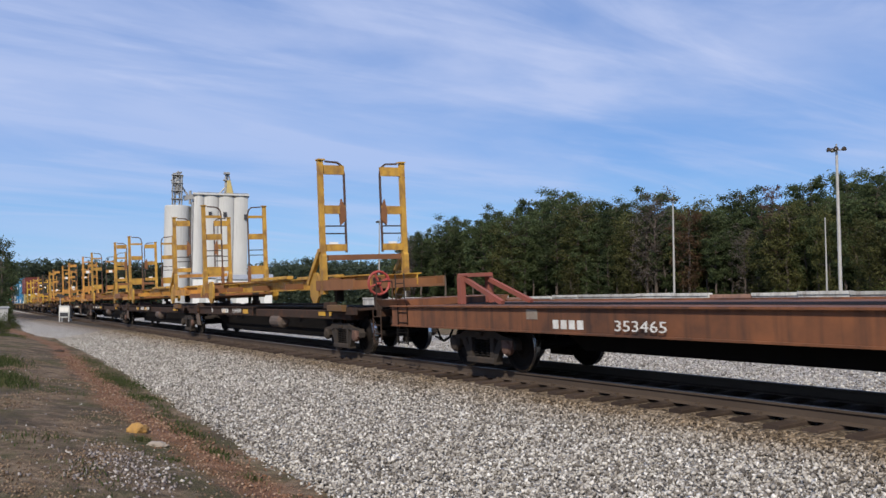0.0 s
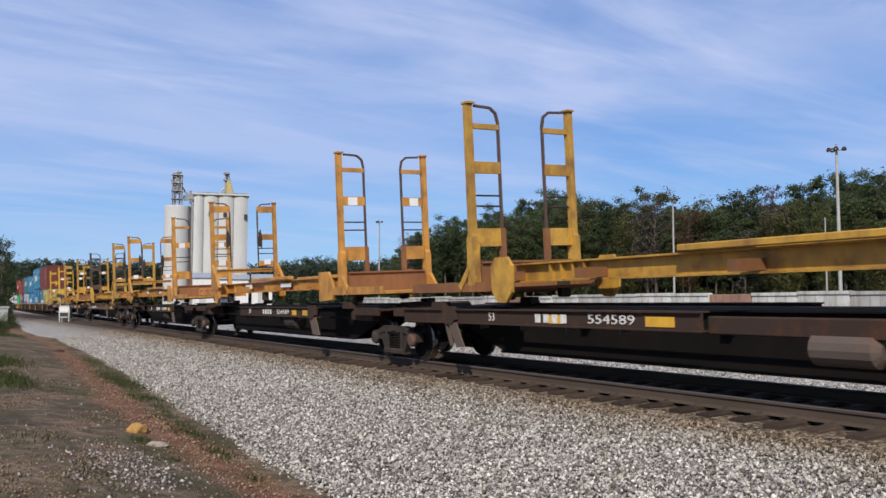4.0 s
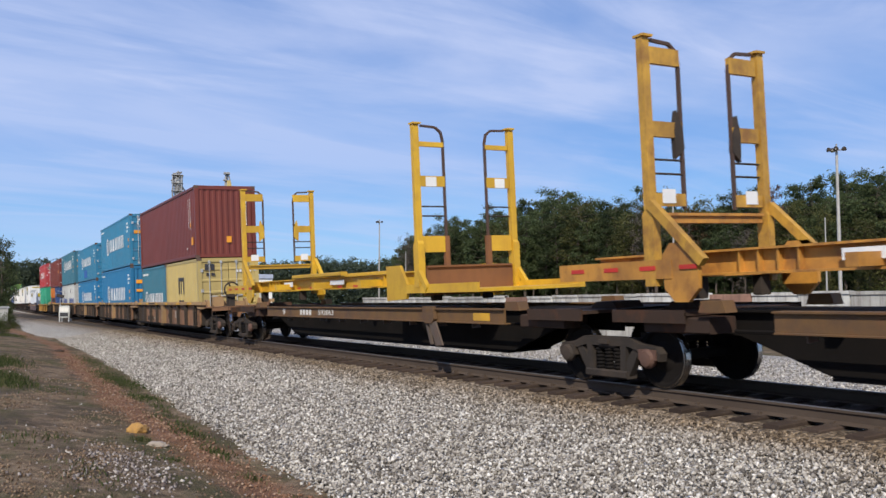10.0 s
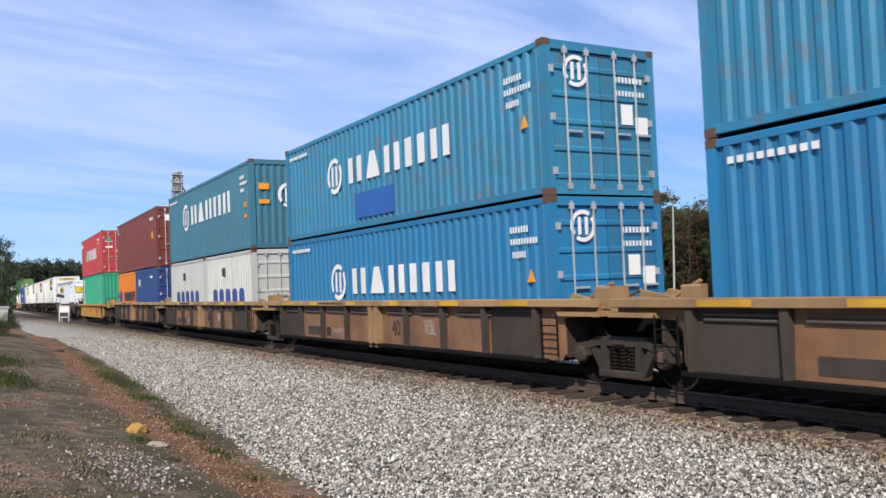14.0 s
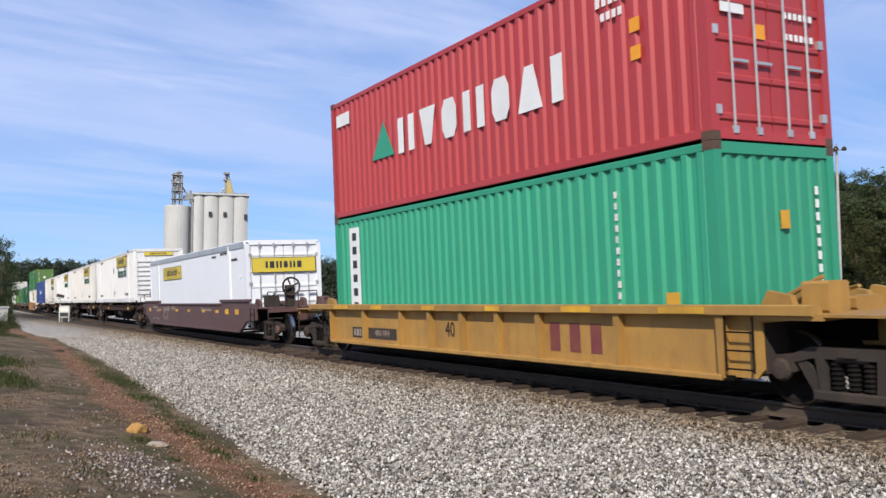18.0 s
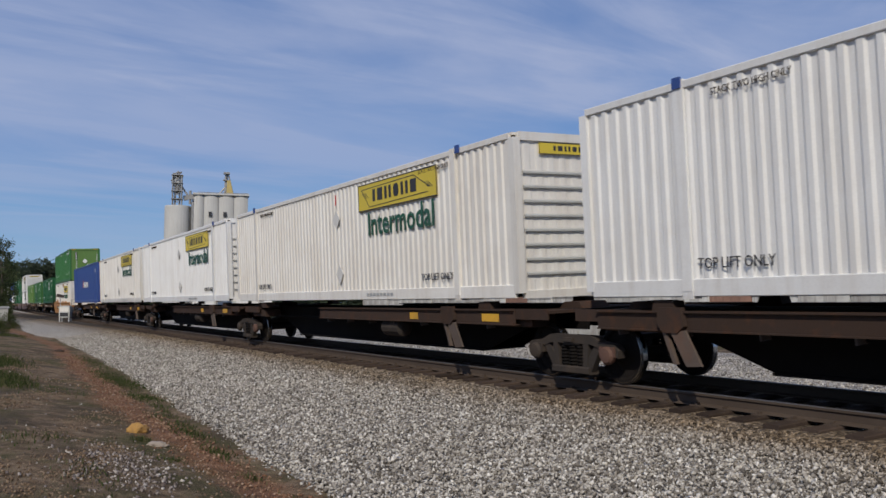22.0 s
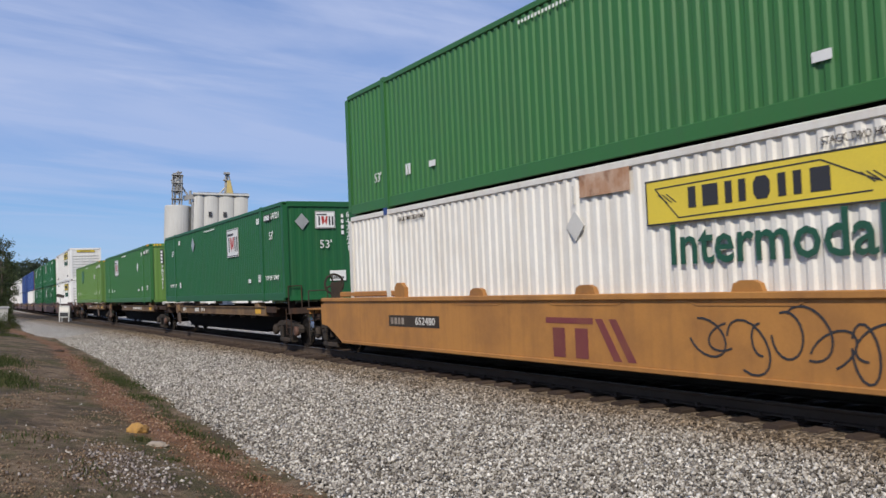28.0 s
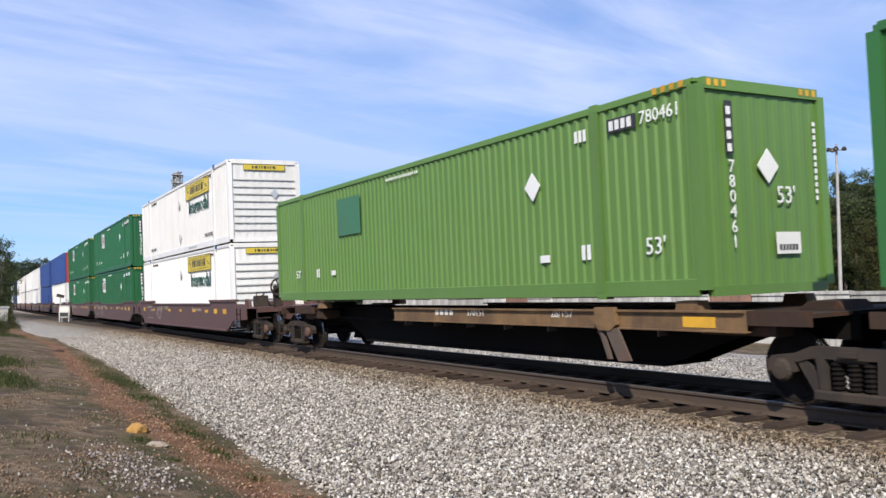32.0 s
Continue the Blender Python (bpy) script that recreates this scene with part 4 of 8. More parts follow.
def build_well(length, inner, style, front_end, rear_end):
    """One unit of a well car; containers sit down between its side plates."""
    look_of = {
        "rust": ("well_rust", "well_top", "weathered tan-brown ribbed well car with yellow top edge"),
        "yellow": ("well_yellow", "well_yellow", "ochre yellow ribbed well car with end platforms"),
        "brown": ("well_brown", "well_brown", "smooth maroon-brown well car with yellow reflectors"),
        "ochre": ("well_ochre", "well_ochre", "smooth orange-brown well car with scrawled side"),
    }[style]
    body_m, top_m = M[look_of[0]], M[look_of[1]]
    c = thing("well_car_unit", look_of[2], "rail car", "well cars")
    h, w = length / 2, inner / 2
    ribbed = style in ("rust", "yellow")
    tall = {"rust": 1.33, "yellow": 1.24}.get(style, 1.4)
    for y, d in ((-1.36, 1), (1.36, -1)):
        s = Shape()
        out, inn = (y, y + d * 0.05) if not ribbed else (y + d * 0.15, y + d * 0.11)
        a, b = min(out, inn), max(out, inn)
        if ribbed:
            s.prism([(-w, 0.34), (w + 0.45, 0.34), (w + 0.55, 0.45), (w + 0.55, 1.02), (h - 0.2, 1.08), (h - 0.2, tall - 0.06), (-h + 0.2, tall - 0.06), (-h + 0.2, 1.08), (-w - 0.1, 1.02), (-w - 0.1, 0.45)], "y", a, b)
        else:
            mid = tall - 0.06 if style == "ochre" else 1.26
            s.prism([(-w + 0.6, 0.3), (w - 0.6, 0.3), (w + 0.28, 0.69), (h - 0.15, 0.74), (h - 0.15, tall - 0.16), (w + 0.6, tall - 0.16), (w + 0.45, tall - 0.06), (w - 2.8, tall - 0.06), (w - 2.8, mid), (-w + 2.8, mid), (-w + 2.8, tall - 0.06), (-w - 0.45, tall - 0.06), (-w - 0.6, tall - 0.16), (-h + 0.15, tall - 0.16), (-h + 0.15, 0.74), (-w - 0.28, 0.69)], "y", a, b)
        side = part("side_plate", s, body_m, c)
        t = Shape()
        e = w + 0.55 if not ribbed else h - 0.2
        ya, yb = min(y - d * 0.05, y + d * 0.12), max(y - d * 0.05, y + d * 0.12)
        if style == "brown":
            t.cbox(w - 2.8, e, ya, yb, tall - 0.09, tall, 0.012).cbox(-e, -w + 2.8, ya, yb, tall - 0.09, tall, 0.012).cbox(-w + 2.8, w - 2.8, ya, yb, 1.2, 1.27, 0.012)
        else:
            t.cbox(-e, e, ya, yb, tall - (0.13 if ribbed else 0.09), tall, 0.012)
        part("top_chord", t, top_m, side)
        t = Shape().cbox(-w - (0.0 if ribbed else -0.6), w + (0.0 if ribbed else -0.6), min(y - d * 0.03, y + d * 0.14), max(y - d * 0.03, y + d * 0.14), 0.3, 0.37, 0.01)
        part("bottom_chord", t, M["black"] if style == "rust" else body_m, side)
        if ribbed:
            rib = Shape().prism([(-0.05, 0.33), (0.03, 0.33), (0.06, tall - 0.12), (-0.06, tall - 0.12)], "y", min(y - d * 0.01, inn), max(y - d * 0.01, inn)).mesh("rib")
            wide = Shape().prism([(-0.06, 0.28), (0.06, 0.28), (0.09, tall - 0.12), (-0.09, tall - 0.12)], "y", min(y - d * 0.03, inn), max(y - d * 0.03, inn)).mesh("rib")
            for x in ([-6.1, -4.64, -3.11, -1.58, 1.5, 3.05, 4.55, 6.1] if style == "rust" else [-6.25, -4.31, -2.46, -1.23, 0.0, 1.2, 2.4, 4.3, 6.2]):
                part("rib", rib, M["well_grey"] if style == "rust" and abs(x) > 6 else top_m, side, at=(x, 0, 0))
            for x in (-0.14, 0.16) if style == "rust" else ():
                part("rib", wide, top_m, side, at=(x, 0, 0))
            # pipes run under the chord from bay to bay
            for k in range(7 if style == "rust" else 0):
                x = -5.9 + 1.5 * k + (0.45 if k > 3 else 0.0)
                part("pipe", Shape().rod((x, y + d * 0.07, tall - 0.22), (x + 1.15, y + d * 0.07, tall - 0.22), 0.016, 6).rod((x, y + d * 0.08, tall - 0.28), (x + 1.15, y + d * 0.08, tall - 0.29), 0.022, 6), M["bracket"], side)
            for x, wd in ((-5.9, 0.85), (-3.8, 0.55), (-1.4, 0.5), (0.93, 0.45), (3.1, 0.7), (5.2, 0.8)):
                part("reflector_strip", Shape().box(x, x + wd, min(y - d * 0.056, y - d * 0.05), max(y - d * 0.056, y - d * 0.05), tall - 0.11, tall - 0.02), M["signal_yellow"], side)
            if style == "rust":
                for x0_, x1_ in ((-w + 0.02, -4.72),) if front_end else ((-w + 0.02, -4.72), (4.65, w - 0.02)):
                    part("end_plate", Shape().box(x0_, x1_, min(inn - d * 0.008, inn), max(inn - d * 0.008, inn), 0.36, tall - 0.14), M["well_grey"], side)
        else:
            for k, x in enumerate([-7.7, -5.3, -1.75, 0.45, 2.85, 4.85, 6.15, 7.4] if style == "brown" else [-w + 0.9 + (2 * w - 1.8) * k / 8 for k in range(9)]):
                part("reflector_strip", Shape().box(x - 0.21, x + 0.21, min(y - d * 0.008, y), max(y - d * 0.008, y), 0.9 if abs(x) > 6 else 0.93, 1.07 if abs(x) > 6 else 1.03), M["signal_yellow"], side) if style == "brown" else None
                if k in (3, 5, 7) and style == "ochre":
                    x = {3: -1.5, 5: 1.54, 7: 4.55}[k]
                    tab = Shape().prism([(x - 0.24, tall), (x + 0.24, tall), (x + 0.2, tall + 0.1), (x + 0.1, tall + 0.14), (x - 0.1, tall + 0.14), (x - 0.2, tall + 0.1)], "y", min(y, y + d * 0.08), max(y, y + d * 0.08))
                    part("guide_tab", tab, body_m, side)
        if y < 0:
            if style == "rust":
                yb_ = inn - 0.002
                part("stencil_panel", Shape().box(-4.3, -3.2, yb_ - 0.004, yb_, 0.44, 0.66), M["well_grey"], side)
                part("stencil_panel", Shape().box(-3.02, -2.75, yb_ - 0.004, yb_, 0.44, 0.66), M["well_grey"], side)
                writing("740842", 0.2, M["stencil"], side, pose(-2.25, yb_ - 0.006, 0.57) @ SIDE, stretch=1.45)
                writing("40", 0.5, M["well_grey"], side, pose(0.92, yb_ - 0.006, 0.71) @ SIDE, stretch=0.8)
                bars("load_notice", M["well_grey"], side, -3.15, -1.6, tall - 0.09, tall - 0.04, y - 0.05, 18)
                net = Shape()
                for k in range(5):
                    net.bar((2.15 + 0.08 * k, yb_ - 0.003, 0.62), (2.3 + 0.08 * k, yb_ - 0.003, 0.92), 0.012, 0.006).bar((2.3 + 0.08 * k, yb_ - 0.003, 0.62), (2.15 + 0.08 * k, yb_ - 0.003, 0.92), 0.012, 0.006)
                part("paint_scrawl", net, M["chalk"], side)
            elif style == "ochre":
                s = Shape()
                x = -0.2
                x = 0.55
                for dx in (0.17, 0.72):
                    part("stencil", Shape().prism([(x + dx, 0.88), (x + dx + 0.3, 0.88), (x + dx + 0.3, 0.42), (x + dx, 0.42)], "y", y - 0.006, y), M["plum_ink"], side)
                part("stencil", Shape().box(x, x + 1.15, y - 0.006, y, 0.95, 1.04), M["plum_ink"], side)
                part("stencil", Shape().prism([(x + 1.2, 1.03), (x + 1.36, 1.03), (x + 1.75, 0.42), (x + 1.58, 0.42)], "y", y - 0.006, y), M["plum_ink"], side)
                part("stencil", Shape().prism([(x + 1.5, 1.03), (x + 1.66, 1.03), (x + 2.05, 0.42), (x + 1.88, 0.42)], "y", y - 0.006, y - 0.001), M["plum_ink"], side)
                part("stencil_panel", Shape().box(-5.06, -2.88, y - 0.004, y, 0.77, 1.01), M["well_grey"], side)
                bars("car_marking", M["stencil"], side, -4.95, -4.3, 0.82, 0.96, y - 0.004, 4)
                writing("652480", 0.22, M["stencil_white"], side, pose(-3.45, y - 0.008, 0.89) @ SIDE, stretch=1.25)
                for bx_ in (-1.55, 1.5, 4.5):
                    br_ = Shape()
                    for p_, q_ in (((bx_ - 1.05, 1.36), (bx_ - 0.75, 1.24)), ((bx_ - 0.75, 1.24), (bx_ + 0.75, 1.24)), ((bx_ + 0.75, 1.24), (bx_ + 1.05, 1.36))):
                        br_.bar((p_[0], y - 0.004, p_[1]), (q_[0], y - 0.004, q_[1]), 0.02, 0.012)
                    part("brace_edge", br_, body_m, side)
                part("end_arm", Shape().cbox(-7.8, -4.7, -1.3, -1.16, 1.42, 1.54, 0.02), body_m, side)
                part("guide_post", Shape().prism([(-4.75, 1.36), (-4.3, 1.36), (-4.3, 1.6), (-4.45, 1.7), (-4.62, 1.7), (-4.75, 1.6)], "y", -1.36, -1.2), body_m, side)
                writing("53", 0.34, M["ink"], side, pose(8.35, y - 0.008, 0.86) @ SIDE)
                rng = random.Random(11)
                s = Shape()
                for k in range(13):
                    cx, cz = 3.9 + 0.3 * k + rng.uniform(-0.08, 0.08), 0.82 + rng.uniform(-0.1, 0.1)
                    rx, rz, a0 = rng.uniform(0.12, 0.3), rng.uniform(0.16, 0.34), rng.uniform(0, 6.28)
                    turn, bend = rng.uniform(3.2, 6.0), rng.uniform(-0.5, 0.5)
                    prev = None
                    for q in range(15):
                        t = a0 + turn * q / 14
                        pt = (cx + rx * math.cos(t) + bend * 0.3 * math.sin(t), y - 0.004, min(1.25, max(0.4, cz + rz * math.sin(t))))
                        if prev:
                            s.bar(prev, pt, 0.026, 0.008)
                        prev = pt
                part("paint_scrawl", s, M["ink"], side)
            elif style == "brown":
                bars("car_marking", M["stencil"], side, -3.75, -3.25, 0.94, 1.14, y, 3)
                writing("707507", 0.26, M["stencil"], side, pose(-2.45, y - 0.006, 1.04) @ SIDE, stretch=1.15)
                bars("data_marking", M["stencil"], side, -6.9, -5.7, 1.06, 1.14, y, 9)
                bars("data_marking", M["stencil"], side, -6.1, -5.5, 0.9, 1.0, y, 5)
                bars("company_name", M["stencil"], side, 2.8, 4.1, 0.98, 1.07, y, 12)
                part("emblem", Shape().lathe([(0.1, y - 0.005), (0.1, y)], "y", 14, (2.65, 0, 1.04)), M["stencil"], side)
                line = Shape()
                for cx, cz, rx, rz, a0, a1 in ((-4.15, 0.85, 0.32, 0.28, 0.6, 4.6), (-3.95, 0.98, 0.16, 0.12, 2.2, 6.6), (-4.3, 1.0, 0.1, 0.07, 0, 6.3), (-3.85, 0.78, 0.22, 0.24, 3.2, 6.8), (-6.3, 0.55, 0.7, 0.04, 0, 3.0)):
                    ring = [(cx + rx * math.cos(a0 + (a1 - a0) * q / 12), y - 0.004, cz + rz * math.sin(a0 + (a1 - a0) * q / 12)) for q in range(13)]
                    for p_, q_ in zip(ring, ring[1:]):
                        line.bar(p_, q_, 0.018, 0.006)
                part("paint_scrawl", line, M["chalk"], side)
            else:
                yb_ = inn - 0.002
                part("stencil_panel", Shape().box(-5.15, -2.85, yb_ - 0.004, yb_, 0.45, 0.7), M["well_grey"], side)
                bars("car_marking", M["stencil"], side, -5.05, -4.45, 0.5, 0.66, yb_ - 0.004, 4)
                writing("481184", 0.2, M["stencil"], side, pose(-3.55, yb_ - 0.008, 0.58) @ SIDE, stretch=1.2)
                writing("40", 0.42, M["well_grey"], side, pose(-0.56, yb_ - 0.008, 0.74) @ SIDE, stretch=0.85)
                bars("stencil", M["plum_ink"], side, 2.6, 4.1, 0.5, 0.95, yb_, 3, 0.5)
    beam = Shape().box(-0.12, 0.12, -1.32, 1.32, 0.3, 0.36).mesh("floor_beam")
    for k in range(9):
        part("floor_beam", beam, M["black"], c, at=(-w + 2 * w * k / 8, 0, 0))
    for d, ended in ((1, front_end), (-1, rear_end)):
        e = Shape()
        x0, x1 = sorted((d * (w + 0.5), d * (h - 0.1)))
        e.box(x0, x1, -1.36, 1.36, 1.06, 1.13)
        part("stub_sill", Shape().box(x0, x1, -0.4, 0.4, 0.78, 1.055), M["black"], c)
        xb = d * (w + 0.52)
        part("bulkhead", Shape().prism([(-1.2, 0.4), (1.2, 0.4), (1.2, 1.055), (-1.2, 1.055)], "x", xb - 0.03, xb + 0.03), M["well_grey"], c)
        part("end_platform", e, top_m, c)
        xg = d * (h - 0.9)
        for y in (-1.05, -0.45, 0.45, 1.05):
            part("deck_lug", Shape().prism([(xg - 0.28, 1.13), (xg + 0.28, 1.13), (xg + 0.2, 1.34), (xg - 0.12, 1.4)], "y", y - 0.05, y + 0.05), top_m, c)
        part("draft_cover", Shape().cbox(xg - 0.5, xg + 0.5, -0.28, 0.28, 1.13, 1.3, 0.03), top_m, c)
        box_ = Shape().cbox(xg + 0.25, xg + 0.6, -0.95, -0.55, 1.13, 1.5, 0.03).rod((xg - 0.4, -0.7, 1.2), (xg + 0.3, -0.6, 1.55), 0.03, 6).rod((xg - 0.5, 0.3, 1.25), (xg + 0.5, -0.2, 1.42), 0.025, 6)
        part("brake_gear", box_, top_m if ribbed else M["grimy"], c)
        ladder(c, d * (w + (0.3 if ribbed else 0.95)), -1.37, 0.42, 1.1, 0.42, M["black"], 3)
        if ended:
            coupler(c, d * (h + 0.85), d)
            part("end_sill", Shape().cbox(*sorted((d * (h - 0.3), d * (h + 0.9))), -0.35, 0.35, 0.72, 1.1, 0.02).box(*sorted((d * (h + 0.8), d * (h + 0.9))), -1.3, 1.3, 0.98, 1.13).box(*sorted((d * (h - 0.2), d * (h + 0.9))), -1.34, 1.34, 1.1, 1.13), body_m, c)
            r = Shape()
            for y in (-1.3, -0.75, 0.75, 1.3):
                r.rod((d * (h + 0.85), y, 0.35 if abs(y) > 1 else 1.1), (d * (h + 0.85), y, 1.6), 0.016, 6)
            r.rod((d * (h + 0.85), -1.3, 1.6), (d * (h + 0.85), -0.75, 1.6), 0.016, 6).rod((d * (h + 0.85), 0.75, 1.6), (d * (h + 0.85), 1.3, 1.6), 0.016, 6)
            r.rod((d * (h + 0.85), -1.3, 0.5), (d * (h + 0.85), -0.85, 0.5), 0.018, 6).rod((d * (h + 0.85), -1.3, 0.8), (d * (h + 0.85), -0.85, 0.8), 0.018, 6)
            part("grab_rail", r, M["grimy"], c)
            if style in ("rust", "brown", "ochre"):
                hand_wheel(c, d * (h + 0.85), -0.55, 1.75, M["grimy"])
                bw = Shape().cbox(d * (h + 0.7) - 0.08, d * (h + 0.7) + 0.08, -0.68, -0.42, 1.13, 1.8, 0.02)
                part("brake_post", bw, M["grimy"], c)
    return c


def ribbed(length, z0, z1, pitch, depth, y, out):
    """A corrugated sheet along x; out is the side on which its ridges stand."""
    n = max(3, round(length / pitch))
    pitch = length / n
    xs_, ds = [], []
    for i in range(n):
        a = -length / 2 + i * pitch
        xs_ += [a, a + pitch * 0.34, a + pitch * 0.5, a + pitch * 0.84]
        ds += [0, 0, depth, depth]
    xs_.append(length / 2)
    ds.append(0)
    v = [(x, y - out * d, z) for x, d in zip(xs_, ds) for z in (z0, z1)]
    f = [(2 * i, 2 * i + 2, 2 * i + 3, 2 * i + 1) for i in range(len(xs_) - 1)]
    return Shape().add(v, f)


def build_box(name, length, height, paint, label, width=2.44, doors=False, castings_at=None, pitch=0.278, depth=0.045, sheet_sides=False, post_paint=None, cat="shipping container", front_paint=None):
    """A freight container: corner posts, rails, corrugated walls, roof and door leaves; origin at the middle of its underside."""
    c = thing(name, label, cat, "freight containers on the train")
    P, h, w = M[paint], length / 2, width / 2
    Q = M[post_paint] if post_paint else P
    FP = M[front_paint] if front_paint else P
    post = Shape().prism([(-0.08, -0.075), (0.08, -0.075), (0.08, 0.075), (-0.08, 0.075)], "z", 0.11, height - 0.11).mesh("corner_post")
    cast = Shape().prism([(-0.089, -0.081), (0.089, -0.081), (0.089, 0.081), (-0.089, 0.081)], "z", 0, 0.118)
    cast.box(-0.05, 0.05, -0.084, -0.08, 0.03, 0.085).box(0.088, 0.092, -0.04, 0.04, 0.03, 0.085)
    cast = cast.mesh("corner_casting")
    for xx in (-h + 0.08, h - 0.08):
        for yy in (-w + 0.075, w - 0.075):
            part("corner_post", post, Q, c, at=(xx, yy, 0))
    for xx in ((-h + 0.089, h - 0.089) if castings_at is None else (-castings_at, castings_at)):
        for yy in (-w + 0.075, w - 0.075):
            for zz in (0, height - 0.118):
                part("corner_casting", cast, M["casting"] if castings_at is None else Q, c, at=(xx, yy, zz))
        if castings_at is not None:
            for yy in (-w + 0.075, w - 0.075):
                part("lifting_post", Shape().box(xx - 0.09, xx + 0.09, yy - 0.088, yy + 0.088, 0.1, height - 0.1), Q, c)
    for yy, d in ((-w, 1), (w, -1)):
        t = Shape().cbox(-h + 0.14, h - 0.14, min(yy, yy + d * 0.07), max(yy, yy + d * 0.07), height - 0.13, height - 0.02, 0.012)
        part("top_rail", t, P, c)
        low = 0.16 if castings_at is None else 0.26
        b = Shape().cbox(-h + 0.14, h - 0.14, min(yy + d * 0.006, yy + d * 0.06), max(yy + d * 0.006, yy + d * 0.06), 0.03, low, 0.01)
        part("bottom_rail", b, P, c)
        if sheet_sides:
            s = Shape().box(-h + 0.14, h - 0.14, min(yy + d * 0.02, yy + d * 0.05), max(yy + d * 0.02, yy + d * 0.05), low, height - 0.12)
            part("side_panel", s, P, c)
            for xx in (-h + 1.9, h - 1.9):
                part("side_stake", Shape().box(xx - 0.1, xx + 0.1, min(yy + d * 0.002, yy + d * 0.03), max(yy + d * 0.002, yy + d * 0.03), 0.0, height - 0.1), P, c)
        else:
            part("side_panel", ribbed(length - 0.3, low - 0.01, height - 0.12, pitch, depth, yy + d * 0.05, d), P, c)
    part("roof", Shape().box(-h + 0.1, h - 0.1, -w + 0.05, w - 0.05, height - 0.06, height - 0.012), P, c)
    part("floor", Shape().box(-h + 0.1, h - 0.1, -w + 0.06, w - 0.06, 0.05, 0.15), M["black"], c)
    for d in (1, -1):
        xx = d * h
        part("end_header", Shape().box(*sorted((xx, xx - d * 0.1)), -w + 0.14, w - 0.14, height - 0.16, height - 0.01), FP if d > 0 else P, c)
        part("end_sill", Shape().box(*sorted((xx, xx - d * 0.1)), -w + 0.14, w - 0.14, 0.02, 0.15), FP if d > 0 else P, c)
        if d > 0 and doors:
            for y0, y1 in ((-w + 0.15, -0.01), (0.01, w - 0.15)):
                prof = [(xx - 0.085, 0.16), (xx - 0.045, 0.16)]
                for k in range(5):
                    z0 = 0.26 + (height - 0.5) * k / 4.6
                    prof += [(xx - 0.045, z0), (xx - 0.018, z0 + 0.03), (xx - 0.018, z0 + 0.09), (xx - 0.045, z0 + 0.12)]
                prof += [(xx - 0.045, height - 0.17), (xx - 0.085, height - 0.17)]
                door = part("door", Shape().prism(prof, "y", y0, y1), FP, c)
                for f_ in (0.28, 0.72):
                    yr = y0 + (y1 - y0) * f_
                    part("locking_bar", Shape().rod((xx - 0.005, yr, 0.1), (xx - 0.005, yr, height - 0.08), 0.018, 8), M["steel"], door)
                    part("handle", Shape().box(xx - 0.01, xx + 0.02, yr, yr + 0.3, 1.05, 1.09), M["steel"], door)
                    for zk in (0.1, height - 0.22):
                        part("bar_keeper", Shape().box(xx - 0.02, xx + 0.015, yr - 0.05, yr + 0.05, zk, zk + 0.1), M["steel"], door)
                for z0 in (0.4, height / 2, height - 0.5):
                    yh = y0 if y0 < -0.5 else y1
                    part("hinge", Shape().box(xx - 0.05, xx + 0.01, yh - 0.05, yh + 0.05, z0 - 0.06, z0 + 0.06), M["steel"], door)
        elif sheet_sides:
            part("end_panel", Shape().box(*sorted((xx - d * 0.07, xx - d * 0.04)), -w + 0.14, w - 0.14, 0.15, height - 0.15), FP if d > 0 else P, c)
        else:
            s = ribbed(2 * w - 0.28, 0.14, height - 0.15, 0.25 if pitch < 0.3 else 0.4, 0.03 if castings_at is None else 0.008, 0.05, 1)
            sm = Shape().add(s.v, s.f, Matrix.Translation((xx, 0, 0)) @ Matrix.Rotation(radians(90 if d > 0 else -90), 4, "Z"))
            part("end_panel", sm, FP if d > 0 else P, c)
    return c


def side_y(width=2.44):
    return -width / 2 - 0.001


def emblem_ring(parent, x, z, r, mat_, y, end=False):
    """A ring with an upright stroke: the shape of a round company mark."""
    s = Shape()
    n = 20
    put = (lambda u, v_, o: (x + u, y - o, z + v_)) if not end else (lambda u, v_, o: (y + o, x + u, z + v_))
    for i in range(n):
        if i in (2, 12):
            continue
        t0, t1 = 2 * math.pi * i / n, 2 * math.pi * (i + 1) / n
        q = [put(math.cos(t) * rr, math.sin(t) * rr, 0.006) for t, rr in ((t0, r), (t1, r), (t1, r * 0.74), (t0, r * 0.74))]
        s.add(q, [(0, 1, 2, 3)])
    for u in (-0.4, 0.14):
        s.add([put(u * r, -0.55 * r, 0.006), put((u + 0.26) * r, -0.55 * r, 0.006), put((u + 0.26) * r, 0.55 * r, 0.006), put(u * r, 0.55 * r, 0.006)], [(0, 1, 2, 3)])
    return part("emblem", s, mat_, parent)


def placard(parent, u, z, r, mat_, face, end=False, name="placard"):
    """A diamond plate on a side (u along x) or an end (u along y)."""
    s = Shape()
    q = [(0, -r * 1.08), (r * 0.98, 0), (0, r * 1.08), (-r * 0.98, 0)]
    if end:
        s.prism([(u + a, z + b) for a, b in q], "x", face, face + 0.012)
    else:
        s.prism([(u + a, z + b) for a, b in q], "y", face - 0.012, face)
    return part(name, s, mat_, parent)


def panel(name, parent, mat_, u0, u1, z0, z1, face, end=False, proud=0.008):
    s = Shape().box(face, face + proud, u0, u1, z0, z1) if end else Shape().box(u0, u1, face - proud, face, z0, z1)
    return part(name, s, mat_, parent)


